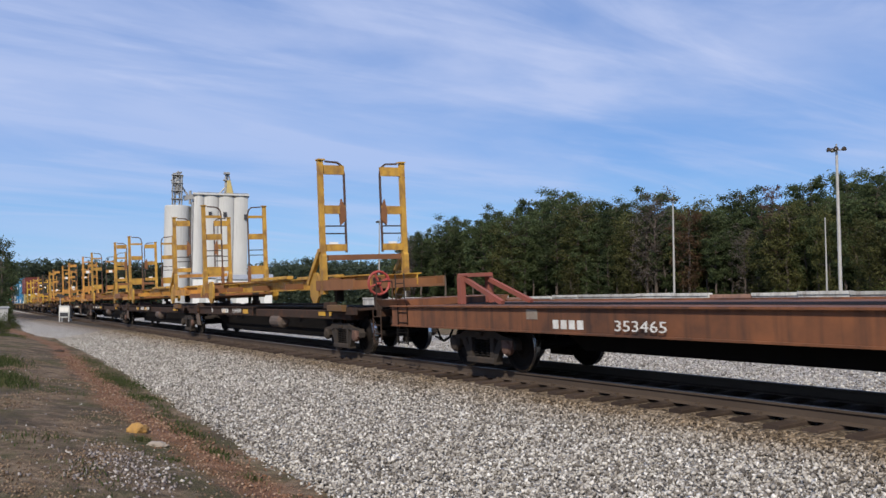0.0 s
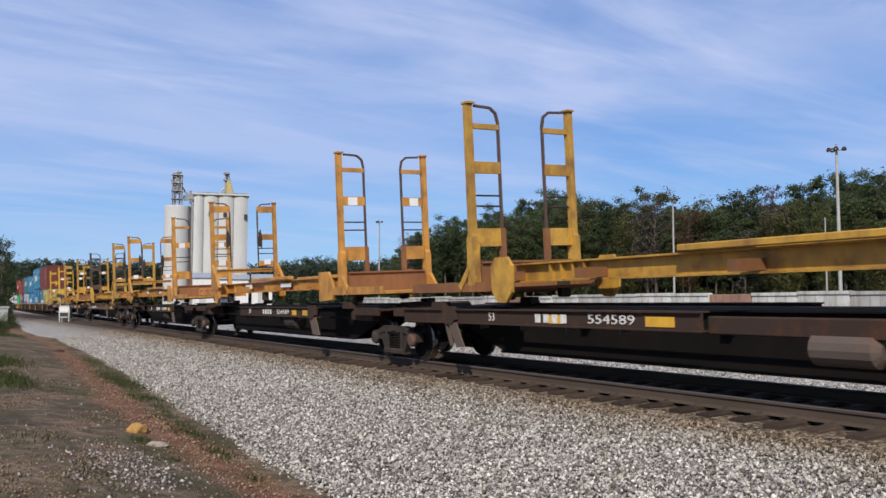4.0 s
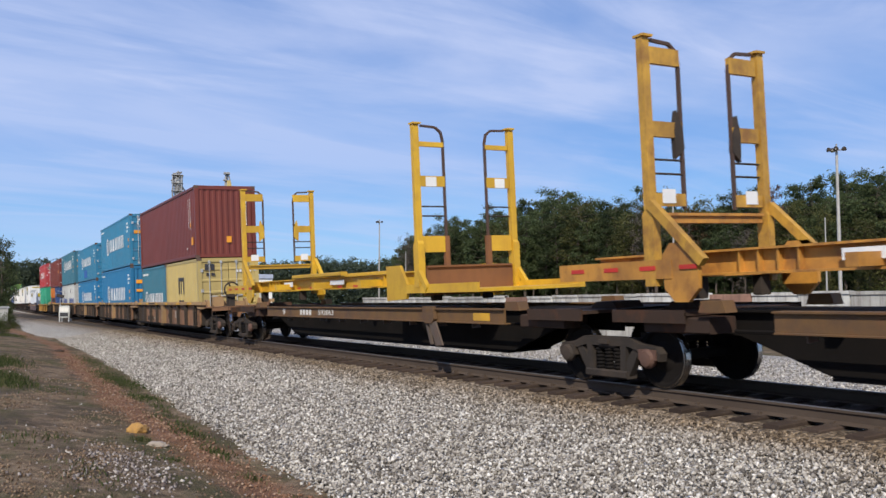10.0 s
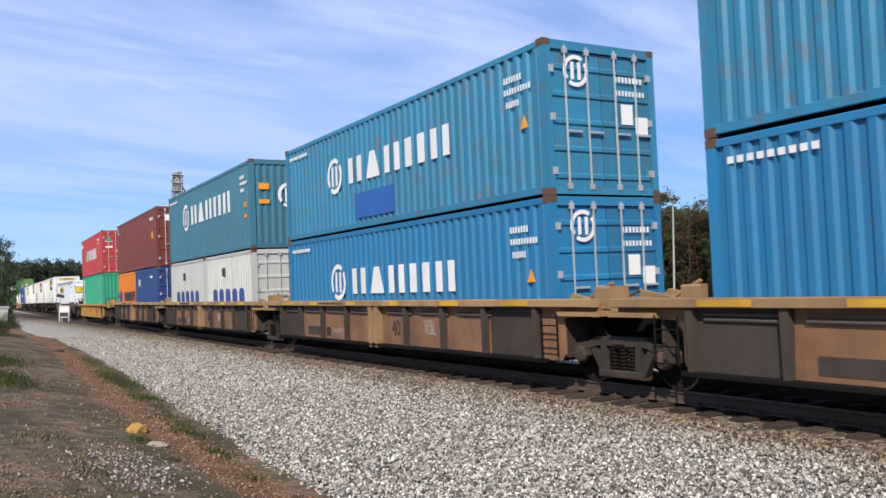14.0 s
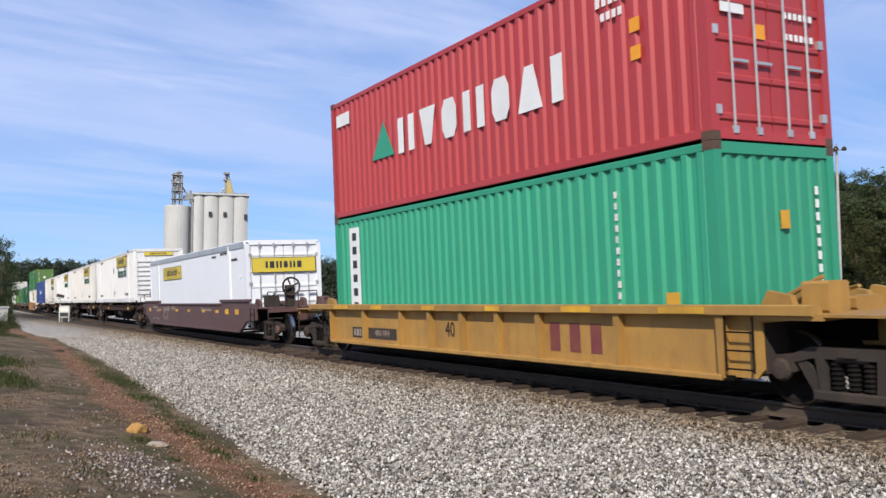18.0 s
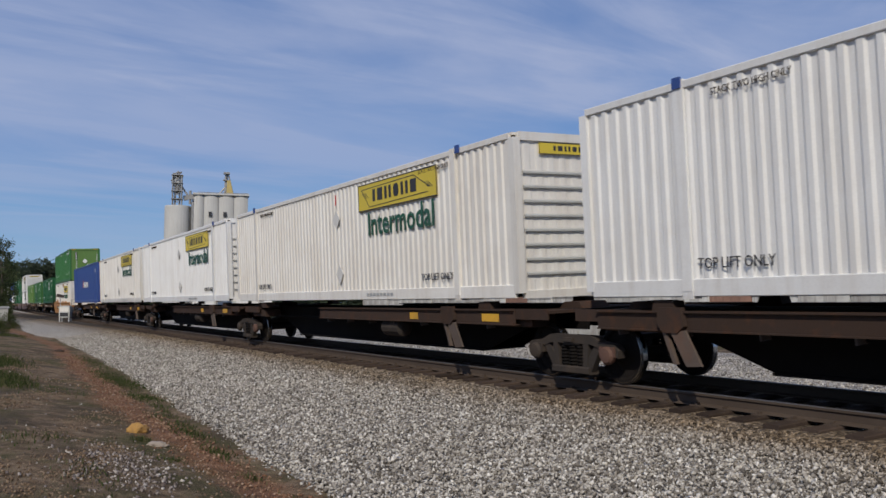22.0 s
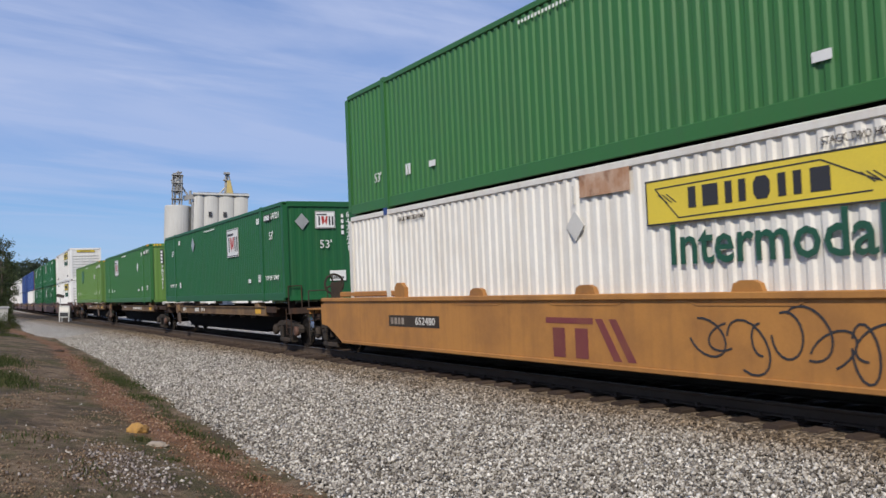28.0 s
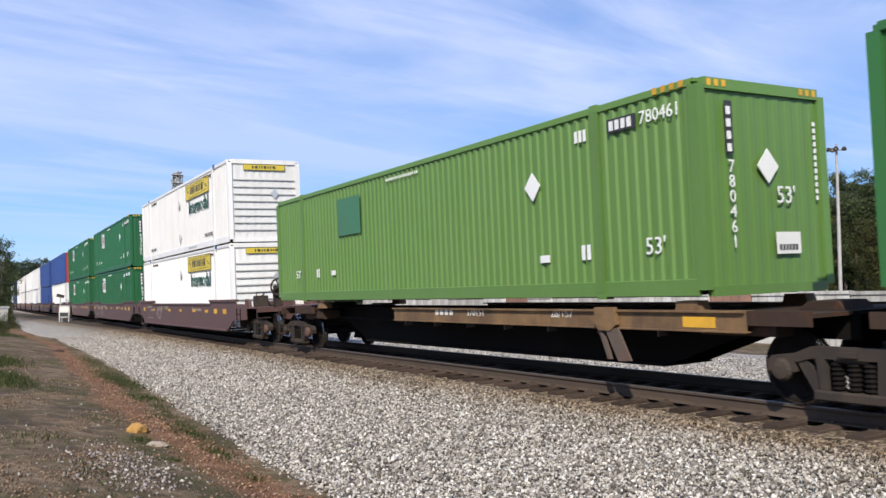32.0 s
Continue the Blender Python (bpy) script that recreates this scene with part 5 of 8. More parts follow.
# ---- boxes of the several lines ----
def name_shapes(parent, mat_, x0, x1, z0, z1, y, kinds, end=False, name="letter_block"):
    """A company's big name as plain blocks of its size, weight and colour: p two uprights, b a block, t and v tapered blocks, i an upright, o a rounded block."""
    wide = {"p": 1.0, "b": 0.8, "t": 0.95, "v": 0.9, "i": 0.4, "o": 0.75}
    gap = 0.36
    u = (x1 - x0) / (sum(wide[k] for k in kinds) + gap * (len(kinds) - 1))
    x, h = x0, z1 - z0
    for k in kinds:
        w = wide[k] * u
        polys = {
            "p": [[(0, 0), (0.34, 0), (0.34, 1), (0, 1)], [(0.66, 0), (1, 0), (1, 1), (0.66, 1)]],
            "b": [[(0, 0), (1, 0), (1, 1), (0, 1)]],
            "t": [[(0, 0), (1, 0), (0.68, 1), (0.32, 1)]],
            "v": [[(0.3, 0), (0.7, 0), (1, 1), (0, 1)]],
            "i": [[(0, 0), (1, 0), (1, 1), (0, 1)]],
            "o": [[(0.2, 0), (0.8, 0), (1, 0.25), (1, 0.75), (0.8, 1), (0.2, 1), (0, 0.75), (0, 0.25)]],
        }[k]
        sh = Shape()
        for q in polys:
            pts = [(x + p * w, z0 + r * h) for p, r in q]
            if end:
                sh.prism(pts, "x", y, y + 0.006)
            else:
                sh.prism(pts, "y", y - 0.006, y)
        part(name, sh, mat_, parent)
        x += w + gap * u


def column_marks(parent, mat_, x, z0, z1, w, n, y):
    """A column of small painted figures, each a plain block, read downwards."""
    sh = Shape()
    step = (z1 - z0) / n
    for k in range(n):
        sh.box(x, x + w * (0.7 + 0.3 * ((k * 7) % 3) / 2), y - 0.006, y, z0 + step * k, z0 + step * (k + 0.62))
    return part("box_marking", sh, mat_, parent)


def steel_box(length, height, paint, label, doors):
    return build_box("shipping_container", length, height, paint, label, doors=doors)


def blue_line_box(height, paint, doors, patch=False, zl=1.0, worn=False):
    c = steel_box(12.19, height, paint, "sea-blue steel container with bold white lettering" + (", stained" if worn else ""), doors)
    y = -1.222
    big = 1.0 if height > 2.7 else 0.82
    emblem_ring(c, -2.85 * (0.5 + big / 2), zl + 0.36 * big, 0.55 * big, M["white"], y)
    name_shapes(c, M["white"], -1.95 * (0.4 + big * 0.6), 3.7 * big, zl, zl + 0.74 * big, y, "ptpiip")
    bars("box_marking", M["white"], c, 4.95, 5.5, height - 0.55, height - 0.44, y, 7, 0.45)
    bars("box_marking", M["white"], c, 4.95, 5.75, height - 0.75, height - 0.65, y, 10, 0.45)
    bars("box_marking", M["white"], c, 5.0, 5.4, height - 0.98, height - 0.87, y, 6, 0.45)
    bars("web_address", M["white"], c, -5.75, -4.4, height - 0.36, height - 0.27, y, 9)
    if worn or not doors:
        panel("tag", c, M["orange_tag"], 5.36, 5.64, height * 0.48, height * 0.48 + 0.17, y)
        panel("tag", c, M["orange_tag"], 5.36, 5.64, height * 0.36, height * 0.36 + 0.12, y)
    else:
        part("warning_sign", Shape().prism([(5.4, height * 0.46), (5.62, height * 0.46), (5.51, height * 0.46 + 0.22)], "y", y - 0.008, y), M["orange_tag"], c)
    if patch:
        M.setdefault("patch", material("fresh blue touch-up paint", (0.02, 0.12, 0.42), 0.5, amount=0.1))
        panel("paint_patch", c, M["patch"], -1.45, 0.6, 0.25, 0.85, y)
    f = 6.1
    emblem_ring(c, -0.55 if doors else 0.1, height - 0.5 if doors else height * 0.6, 0.27 if doors else 0.42, M["white"], f - 0.01 if doors else f + 0.002, end=True)
    end_bars("box_marking", M["white"], c, 0.3, 0.95, height - 0.62, height - 0.52, f - 0.008, 8, 0.45)
    end_bars("box_marking", M["white"], c, 0.3, 1.0, height - 0.85, height - 0.76, f - 0.008, 9, 0.45)
    panel("notice", c, M["white"], 0.42, 0.68, height * 0.48, height * 0.48 + 0.35, f - 0.012, end=True)
    panel("notice", c, M["white"], 0.74, 1.02, height * 0.42, height * 0.42 + 0.3, f - 0.012, end=True)
    if doors and worn:
        panel("tag", c, M["orange_tag"], -1.0, -0.1, height * 0.62, height * 0.62 + 0.18, f - 0.012, end=True)
    elif not doors:
        panel("tag", c, M["orange_tag"], -0.95, -0.6, height * 0.66, height * 0.66 + 0.2, f + 0.002, end=True)
        panel("tag", c, M["orange_tag"], -0.95, -0.6, height * 0.5, height * 0.5 + 0.14, f + 0.002, end=True)
        end_bars("box_marking", M["white"], c, 0.88, 0.95, 0.5, height - 0.4, f + 0.002, 9, upright=False)
    return c


def plaque_company(c, x, z, w, h, y, end=False):
    """Yellow plaque with a dark edge, a ruled scroll behind, and the name as dark blocks."""
    panel("plaque", c, M["plaque"], x - w / 2, x + w / 2, z - h / 2, z + h / 2, y, end)

    def line(p, q, thick):
        """A thin painted line on the plaque between two points of it, each in shares of its size."""
        (a0, b0), (a1, b1) = p, q
        P, Q = (x + a0 * w, z + b0 * h), (x + a1 * w, z + b1 * h)
        dx, dz = Q[0] - P[0], Q[1] - P[1]
        ln = math.hypot(dx, dz)
        nx, nz = -dz / ln * thick / 2, dx / ln * thick / 2
        pts = [(P[0] + nx, P[1] + nz), (Q[0] + nx, Q[1] + nz), (Q[0] - nx, Q[1] - nz), (P[0] - nx, P[1] - nz)]
        return Shape().prism(pts, "x", y + 0.008, y + 0.013) if end else Shape().prism(pts, "y", y - 0.013, y - 0.008)

    rim = Shape()
    for p, q in (((-0.5, 0.48), (0.5, 0.48)), ((-0.5, -0.48), (0.5, -0.48)), ((-0.496, -0.5), (-0.496, 0.5)), ((0.496, -0.5), (0.496, 0.5))):
        s = line(p, q, h * 0.035)
        rim.add(s.v, s.f)
    part("plaque_edge", rim, M["ink"], c)
    if not end:
        for p, q in (((-0.45, 0.3), (0.24, 0.36)), ((0.24, 0.36), (0.42, -0.14)), ((-0.34, -0.38), (0.4, -0.3)), ((-0.45, 0.3), (-0.34, -0.38))):
            part("scroll_line", line(p, q, 0.016), M["ink"], c)
        for s_ in (-1, 1):
            for k in range(3):
                part("scroll_curl", line((s_ * 0.4 - 0.035 + 0.02 * k, 0.16 - 0.12 * (s_ > 0)), (s_ * 0.4 + 0.01 + 0.02 * k, -0.04 - 0.12 * (s_ > 0)), 0.014), M["ink"], c)
    name_shapes(c, M["ink"], x - w * 0.29, x + w * 0.27, z - h * 0.2, z + h * 0.24, y + (0.009 if end else -0.009), "ibpopb", end)


def white_53(paint, label, word=True, raised=True):
    c = build_box("domestic_container", 16.15, 2.9, paint, label, width=2.59, castings_at=6.05, pitch=0.225, depth=0.03)
    y = -1.297
    plaque_company(c, 3.6 if raised else 3.8, 2.38 if raised else 2.2, 3.7, 0.62, y)
    if word:
        writing("Intermodal", 0.76, M["green_ink"], c, pose(3.75 if raised else 3.9, y - 0.006, 1.73 if raised else 1.58) @ SIDE, stretch=0.93, bold=0.009)
    writing("TOP LIFT ONLY", 0.2, M["ink"], c, pose(5.3, y - 0.006, 0.47) @ SIDE, stretch=0.9)
    writing("STACK TWO HIGH ONLY", 0.13, M["well_grey"], c, pose(5.3, y - 0.006, 2.62) @ SIDE, stretch=0.8)
    placard(c, 0.4, 2.02, 0.22, M["decal"], y)
    placard(c, 0.5, 0.66, 0.22, M["decal"], y)
    panel("load_stripe", c, M["signal_red"] if "little grubby" in label else M["decal"], 0.36, 0.4, 2.36, 2.64, y)
    panel("top_latch", c, M["royal"], -6.12, -5.98, 2.78, 2.93, y - 0.002, proud=0.03)
    writing("STACK TWO HIGH ONLY", 0.13, M["well_grey"], c, pose(-4.9, y - 0.006, 2.62) @ SIDE, stretch=0.8)
    panel("top_latch", c, M["royal"], 6.2, 6.34, 2.78, 2.93, y - 0.002, proud=0.03)
    writing("TOP LIFT ONLY", 0.2, M["ink"], c, pose(-5.25, y - 0.006, 0.45) @ SIDE, stretch=0.85)
    f = 8.075
    plaque_company(c, 0.0, 2.62, 1.5, 0.2, f - 0.002, end=True)
    s = Shape()
    for k in range(8):
        z = 0.4 + 0.25 * k
        s.prism([(f - 0.03, z), (f - 0.03, z + 0.07), (f + 0.004, z + 0.05), (f + 0.004, z + 0.02)], "y", -1.1, 1.1)
    part("end_rib", s, M["grey"], c)
    placard(c, 0.35, 1.7, 0.16, M["steel"], f + 0.004, end=True)
    bars("box_marking", M["steel"], c, 2.0, 3.4, 0.12, 0.18, y, 8)
    return c


def emblem_panel(c, x, z, w, h, y, end=False):
    """White square with a dark stroke and red slanting strokes."""
    panel("emblem_panel", c, M["white"], x - w / 2, x + w / 2, z - h / 2, z + h / 2, y, end)
    s, r = Shape(), Shape()

    def quad(sh, pts, o):
        sh.add([(x + a * w, y - o, z + b * h) if not end else (y + o, x + a * w, z + b * h) for a, b in pts], [(0, 1, 2, 3)])

    quad(s, [(-0.42, 0.34), (0.1, 0.34), (0.1, 0.26), (-0.42, 0.26)], 0.011)
    quad(s, [(-0.34, 0.2), (-0.26, 0.2), (-0.26, -0.32), (-0.34, -0.32)], 0.011)
    quad(s, [(0.18, 0.2), (0.26, 0.2), (0.26, -0.32), (0.18, -0.32)], 0.011)
    quad(s, [(0.34, 0.2), (0.42, 0.2), (0.42, -0.32), (0.34, -0.32)], 0.011)
    quad(r, [(-0.2, 0.2), (-0.08, 0.2), (-0.02, -0.1), (-0.14, -0.32)], 0.011)
    quad(r, [(0.04, 0.2), (0.14, 0.2), (0.06, -0.32), (-0.01, -0.1)], 0.012)
    for a0, a1, b0, b1 in ((-0.48, 0.48, 0.45, 0.48), (-0.48, 0.48, -0.48, -0.45), (-0.48, -0.46, -0.45, 0.45), (0.46, 0.48, -0.45, 0.45)):
        quad(s, [(a0, b1), (a1, b1), (a1, b0), (a0, b0)], 0.0105)
    part("emblem_stroke", s, M["ink"], c)
    part("emblem_stroke", r, M["signal_red"], c)


def green_53(paint, label, number, emblem=True, end_paint=None, faded=False, forward=False):
    c = build_box("domestic_container", 16.15, 2.9, paint, label, width=2.59, castings_at=6.05, pitch=0.205, depth=0.03, front_paint=end_paint)
    y, f = -1.297, 8.076
    if emblem:
        emblem_panel(c, 2.9 if forward else -2.97, 2.0 if forward else 2.08, 1.38, 0.95, y)
        emblem_panel(c, 0.0 if forward else 0.15, 2.35, 0.62, 0.5, f + 0.002, end=True)
    if faded:
        M.setdefault("fade", material("darker green repaint", (0.045, 0.16, 0.075), 0.5, amount=0.2))
        panel("paint_patch", c, M["fade"], -3.6, -2.3, 1.6, 2.5, y)
    if forward:
        placard(c, -2.72, 2.26, 0.26, M["steel"], y)
        writing("53'", 0.34, M["white"], c, pose(-6.38, y - 0.006, 2.07) @ SIDE)
        writing("53'", 0.34, M["white"], c, pose(7.0, y - 0.006, 1.95) @ SIDE)
        writing("TOP LIFT ONLY", 0.2, M["white"], c, pose(-6.4, y - 0.006, 0.7) @ SIDE, stretch=0.9)
        writing("TOP LIFT ONLY", 0.2, M["white"], c, pose(7.0, y - 0.006, 0.7) @ SIDE, stretch=0.9)
        bars("height_mark", M["white"], c, -5.25, -4.95, 2.4, 2.58, y, 3)
        bars("height_mark", M["white"], c, -5.2, -4.95, 0.6, 0.83, y, 2)
    else:
        placard(c, 4.47, 1.86, 0.22, M["white"], y)
        writing("53'", 0.34, M["white"], c, pose(7.22, y - 0.006, 0.72) @ SIDE)
    placard(c, -0.72 if forward else 0.0, 2.3 if forward else 1.75, 0.22, M["steel"] if forward else M["white"], f + 0.002, end=True)
    writing("53'", 0.34, M["white"], c, pose(f + 0.008, 0.0 if forward else 0.35, 1.62 if forward else 1.35) @ END)
    writing(number, 0.26, M["white"], c, pose(7.4, y - 0.006, 2.52) @ SIDE)
    panel("box_marking", c, M["ink"], 6.35, 6.95, 2.42, 2.62, y)
    bars("box_marking", M["white"], c, 6.4, 6.9, 2.45, 2.59, y - 0.008, 4)
    for i, ch in enumerate(number):
        writing(ch, 0.24, M["white"], c, pose(f + 0.008, 0.72 if forward else -0.72, (2.5 if forward else 1.72) - 0.2 * i) @ END)
    if not forward:
        panel("box_marking", c, M["ink"], -0.8, -0.66, 1.9, 2.6, f + 0.002, end=True)
    end_bars("box_marking", M["white"], c, *((0.5, 0.58) if forward else (-0.78, -0.7)), 1.92, 2.58, f + 0.01, 4, upright=False)
    panel("notice", c, M["white"], 0.1, 0.6, 0.55, 0.85, f + 0.002, end=True)
    end_bars("notice_text", M["ink"], c, 0.15, 0.55, 0.6, 0.68, f + 0.01, 6)
    end_bars("box_marking", M["white"], c, 1.0, 1.05, 1.3, 2.45, f + 0.002, 12, upright=False)
    bars("box_marking", M["white"], c, -0.9, 0.6, 2.62, 2.68, y, 16, 0.5)
    bars("height_mark", M["white"], c, 5.6, 5.9, 2.4, 2.58, y, 3)
    bars("height_mark", M["white"], c, 5.65, 5.9, 0.6, 0.83, y, 2)
    panel("notice", c, M["white"], 4.6, 4.85, 0.6, 0.72, y)
    if not forward:
        writing("53'", 0.3, M["white"], c, pose(-6.42, y - 0.006, 0.72) @ SIDE)
        bars("height_mark", M["white"], c, -5.1, -4.85, 0.62, 0.84, y, 2)
        panel("notice", c, M["white"], -4.1, -3.85, 0.65, 0.77, y)
    if forward:
        return c
    s = Shape()
    for k in range(4):
        s.box(7.3 + 0.16 * k, 7.38 + 0.16 * k, y - 0.012, y - 0.004, 2.79, 2.88)
    part("warning_stripe", s, M["signal_yellow"], c)
    s = Shape()
    for k in range(3):
        s.box(f + 0.002, f + 0.008, -1.1 + 0.14 * k, -1.03 + 0.14 * k, 2.78, 2.87).box(f + 0.002, f + 0.008, 0.75 + 0.14 * k, 0.82 + 0.14 * k, 2.78, 2.87)
    part("warning_stripe", s, M["signal_yellow"], c)
    return c


def plain_53(paint, label, end_paint=None, bar=None):
    c = build_box("domestic_container", 16.15, 2.9, paint, label, width=2.59, castings_at=6.05, pitch=0.34, depth=0.03, front_paint=end_paint)
    y = -1.297
    if bar:
        name_shapes(c, M["white"], -0.7, 2.3, 1.2, 1.62, y, "oibopobo")
        part("swoosh", Shape().prism([(-1.2, 1.25), (-0.8, 1.2), (-0.75, 1.75), (-1.0, 1.85)], "y", y - 0.006, y), M["signal_red"], c)
        writing("53", 0.34, M["white"], c, pose(6.9, y - 0.006, 2.3) @ SIDE)
    return c


# ---- the train, car by car; places along it hold at 16 s ----
BOGIE = build_bogie()
bogie_at = [200.9 + 1.9, 196.3, 179.9, 162.8, 145.3, 127.9, 111.3, 107.0, 89.3, 71.5, 53.1, 49.3, 33.4, 17.9, 2.3, -13.3, -28.7, -32.3, -47.8, -52.0, -71.4, -75.0, -91.1, -108.1, -125.5, -142.9, -160.4, -163.7, -181.8, -185.2, -202.9, -221.0, -238.2, -241.8, -262.0, -281.9, -301.6, -322.0, -342.0, -361.5, -381.0, -400.5, -420.0, -440.0, -460.0, 224.0]
ride(BOGIE, bogie_at[0])
for s in bogie_at[1:]:
    ride(copy_thing(BOGIE, Matrix.Identity(4)), s)

spine_groups = [
    ([198.0, 180.3, 162.8, 145.3, 127.9, 111.3], "spine_dark", ""),
    ([107.0, 89.3, 71.5, 53.1], "spine", "ALL PURPOSE SPINE CAR"),
    ([-75.0, -91.1, -108.1, -125.5, -142.9, -160.4], "spine_dark", ""),
    ([-185.2, -202.9, -221.0, -238.2], "spine_brown", "TWIN 28'-ALL PURPOSE SPINE CAR"),
]
for stops, tone, words in spine_groups:
    for k in range(len(stops) - 1):
        a, b = stops[k], stops[k + 1]
        ride(build_spine(a - b, k == 0, k == len(stops) - 2, tone, {-185.2: "number", -221.0: "number_behind"}.get(a, words if k % 2 == 1 else ""), {-185.2: 4.4, -202.9: 7.0, -221.0: 6.5, 198.0: 0.7, 180.3: 0.9, 162.8: 0.9, -75.0: 0.9, 145.3: 6.4, 127.9: 6.5, -125.5: 7.7}.get(a, 6.9 if a < -70 else 3.2), {198.0: -6.6, 180.3: -5.9, -185.2: -4.2, -202.9: -6.6, -91.1: 5.1, 71.5: 4.2, 89.3: 4.1, 127.9: 4.4, 145.3: 4.4, 162.8: -5.9, -75.0: -5.6, -125.5: 6.3, -221.0: 4.86}.get(a, 5.1 if a < -70 else None), 0.1 if a > 140 or -170 < a < -70 else 0.09, {198.0: 0.4, 180.3: 0.4, 162.8: 0.4, 145.3: 4.6, 127.9: 4.5, 71.5: 6.8, 89.3: 5.9}.get(a), 1.5 if a == 180.3 else 0.0), (a + b) / 2)

rack_kinds = [build_rack("rack", "rack", "rack_brown", "rack_brown"), build_rack("rack_orange", "rack_orange", "rack_orange", "grimy"), build_rack("rack_bright", "rack_bright", "rack_bright", "rack_bright"), build_rack("rack_orange", "rack", "rack_orange", "grimy"), build_rack("rack", "rack", "rack_orange", "rack_brown"), build_rack("rack_bright", "rack_dark", "rack", "grimy")]
rack_at = [(189.62, 0, 1), (172.42, 4, 1), (154.97, 0, 1), (136.92, 1, 0), (118.36, 1, 0), (100.3, 5, 1), (78.72, 3, 0), (60.02, 2, 0)]
used = set()
for s, k, back in rack_at:
    ob = rack_kinds[k] if k not in used else copy_thing(rack_kinds[k], Matrix.Identity(4))
    used.add(k)
    ride(ob, s)
    ob["lift"], ob["back"] = 1.29, back

wells = [([49.3, 33.4, 17.9, 2.3, -13.3, -28.7], 12.4, "rust"), ([-32.3, -47.8], 12.4, "yellow"), ([-52.0, -71.4], 16.4, "brown"), ([-163.7, -181.8], 16.4, "ochre"), ([-241.8, -262.0, -281.9, -301.6], 16.4, "brown"), ([-301.6, -322.0, -342.0, -361.5, -381.0, -400.5, -420.0, -440.0, -460.0], 16.4, "brown")]
for stops, inner, style in wells:
    for k in range(len(stops) - 1):
        a, b = stops[k], stops[k + 1]
        ride(build_well(a - b, inner, style, k == 0, k == len(stops) - 2), (a + b) / 2)


def load(ob, near, length, z):
    """Sets a box on the train: the place of its leading end, and the height of its underside."""
    ob["lift"] = z
    return ride(ob, near - length / 2)


DECK = 1.315


M["rust_patch"] = material("rusted bare panel", (0.38, 0.2, 0.11), 0.85, dirt=(0.62, 0.5, 0.4), amount=0.7, rust=0.7, streak=0.5, scale=3)


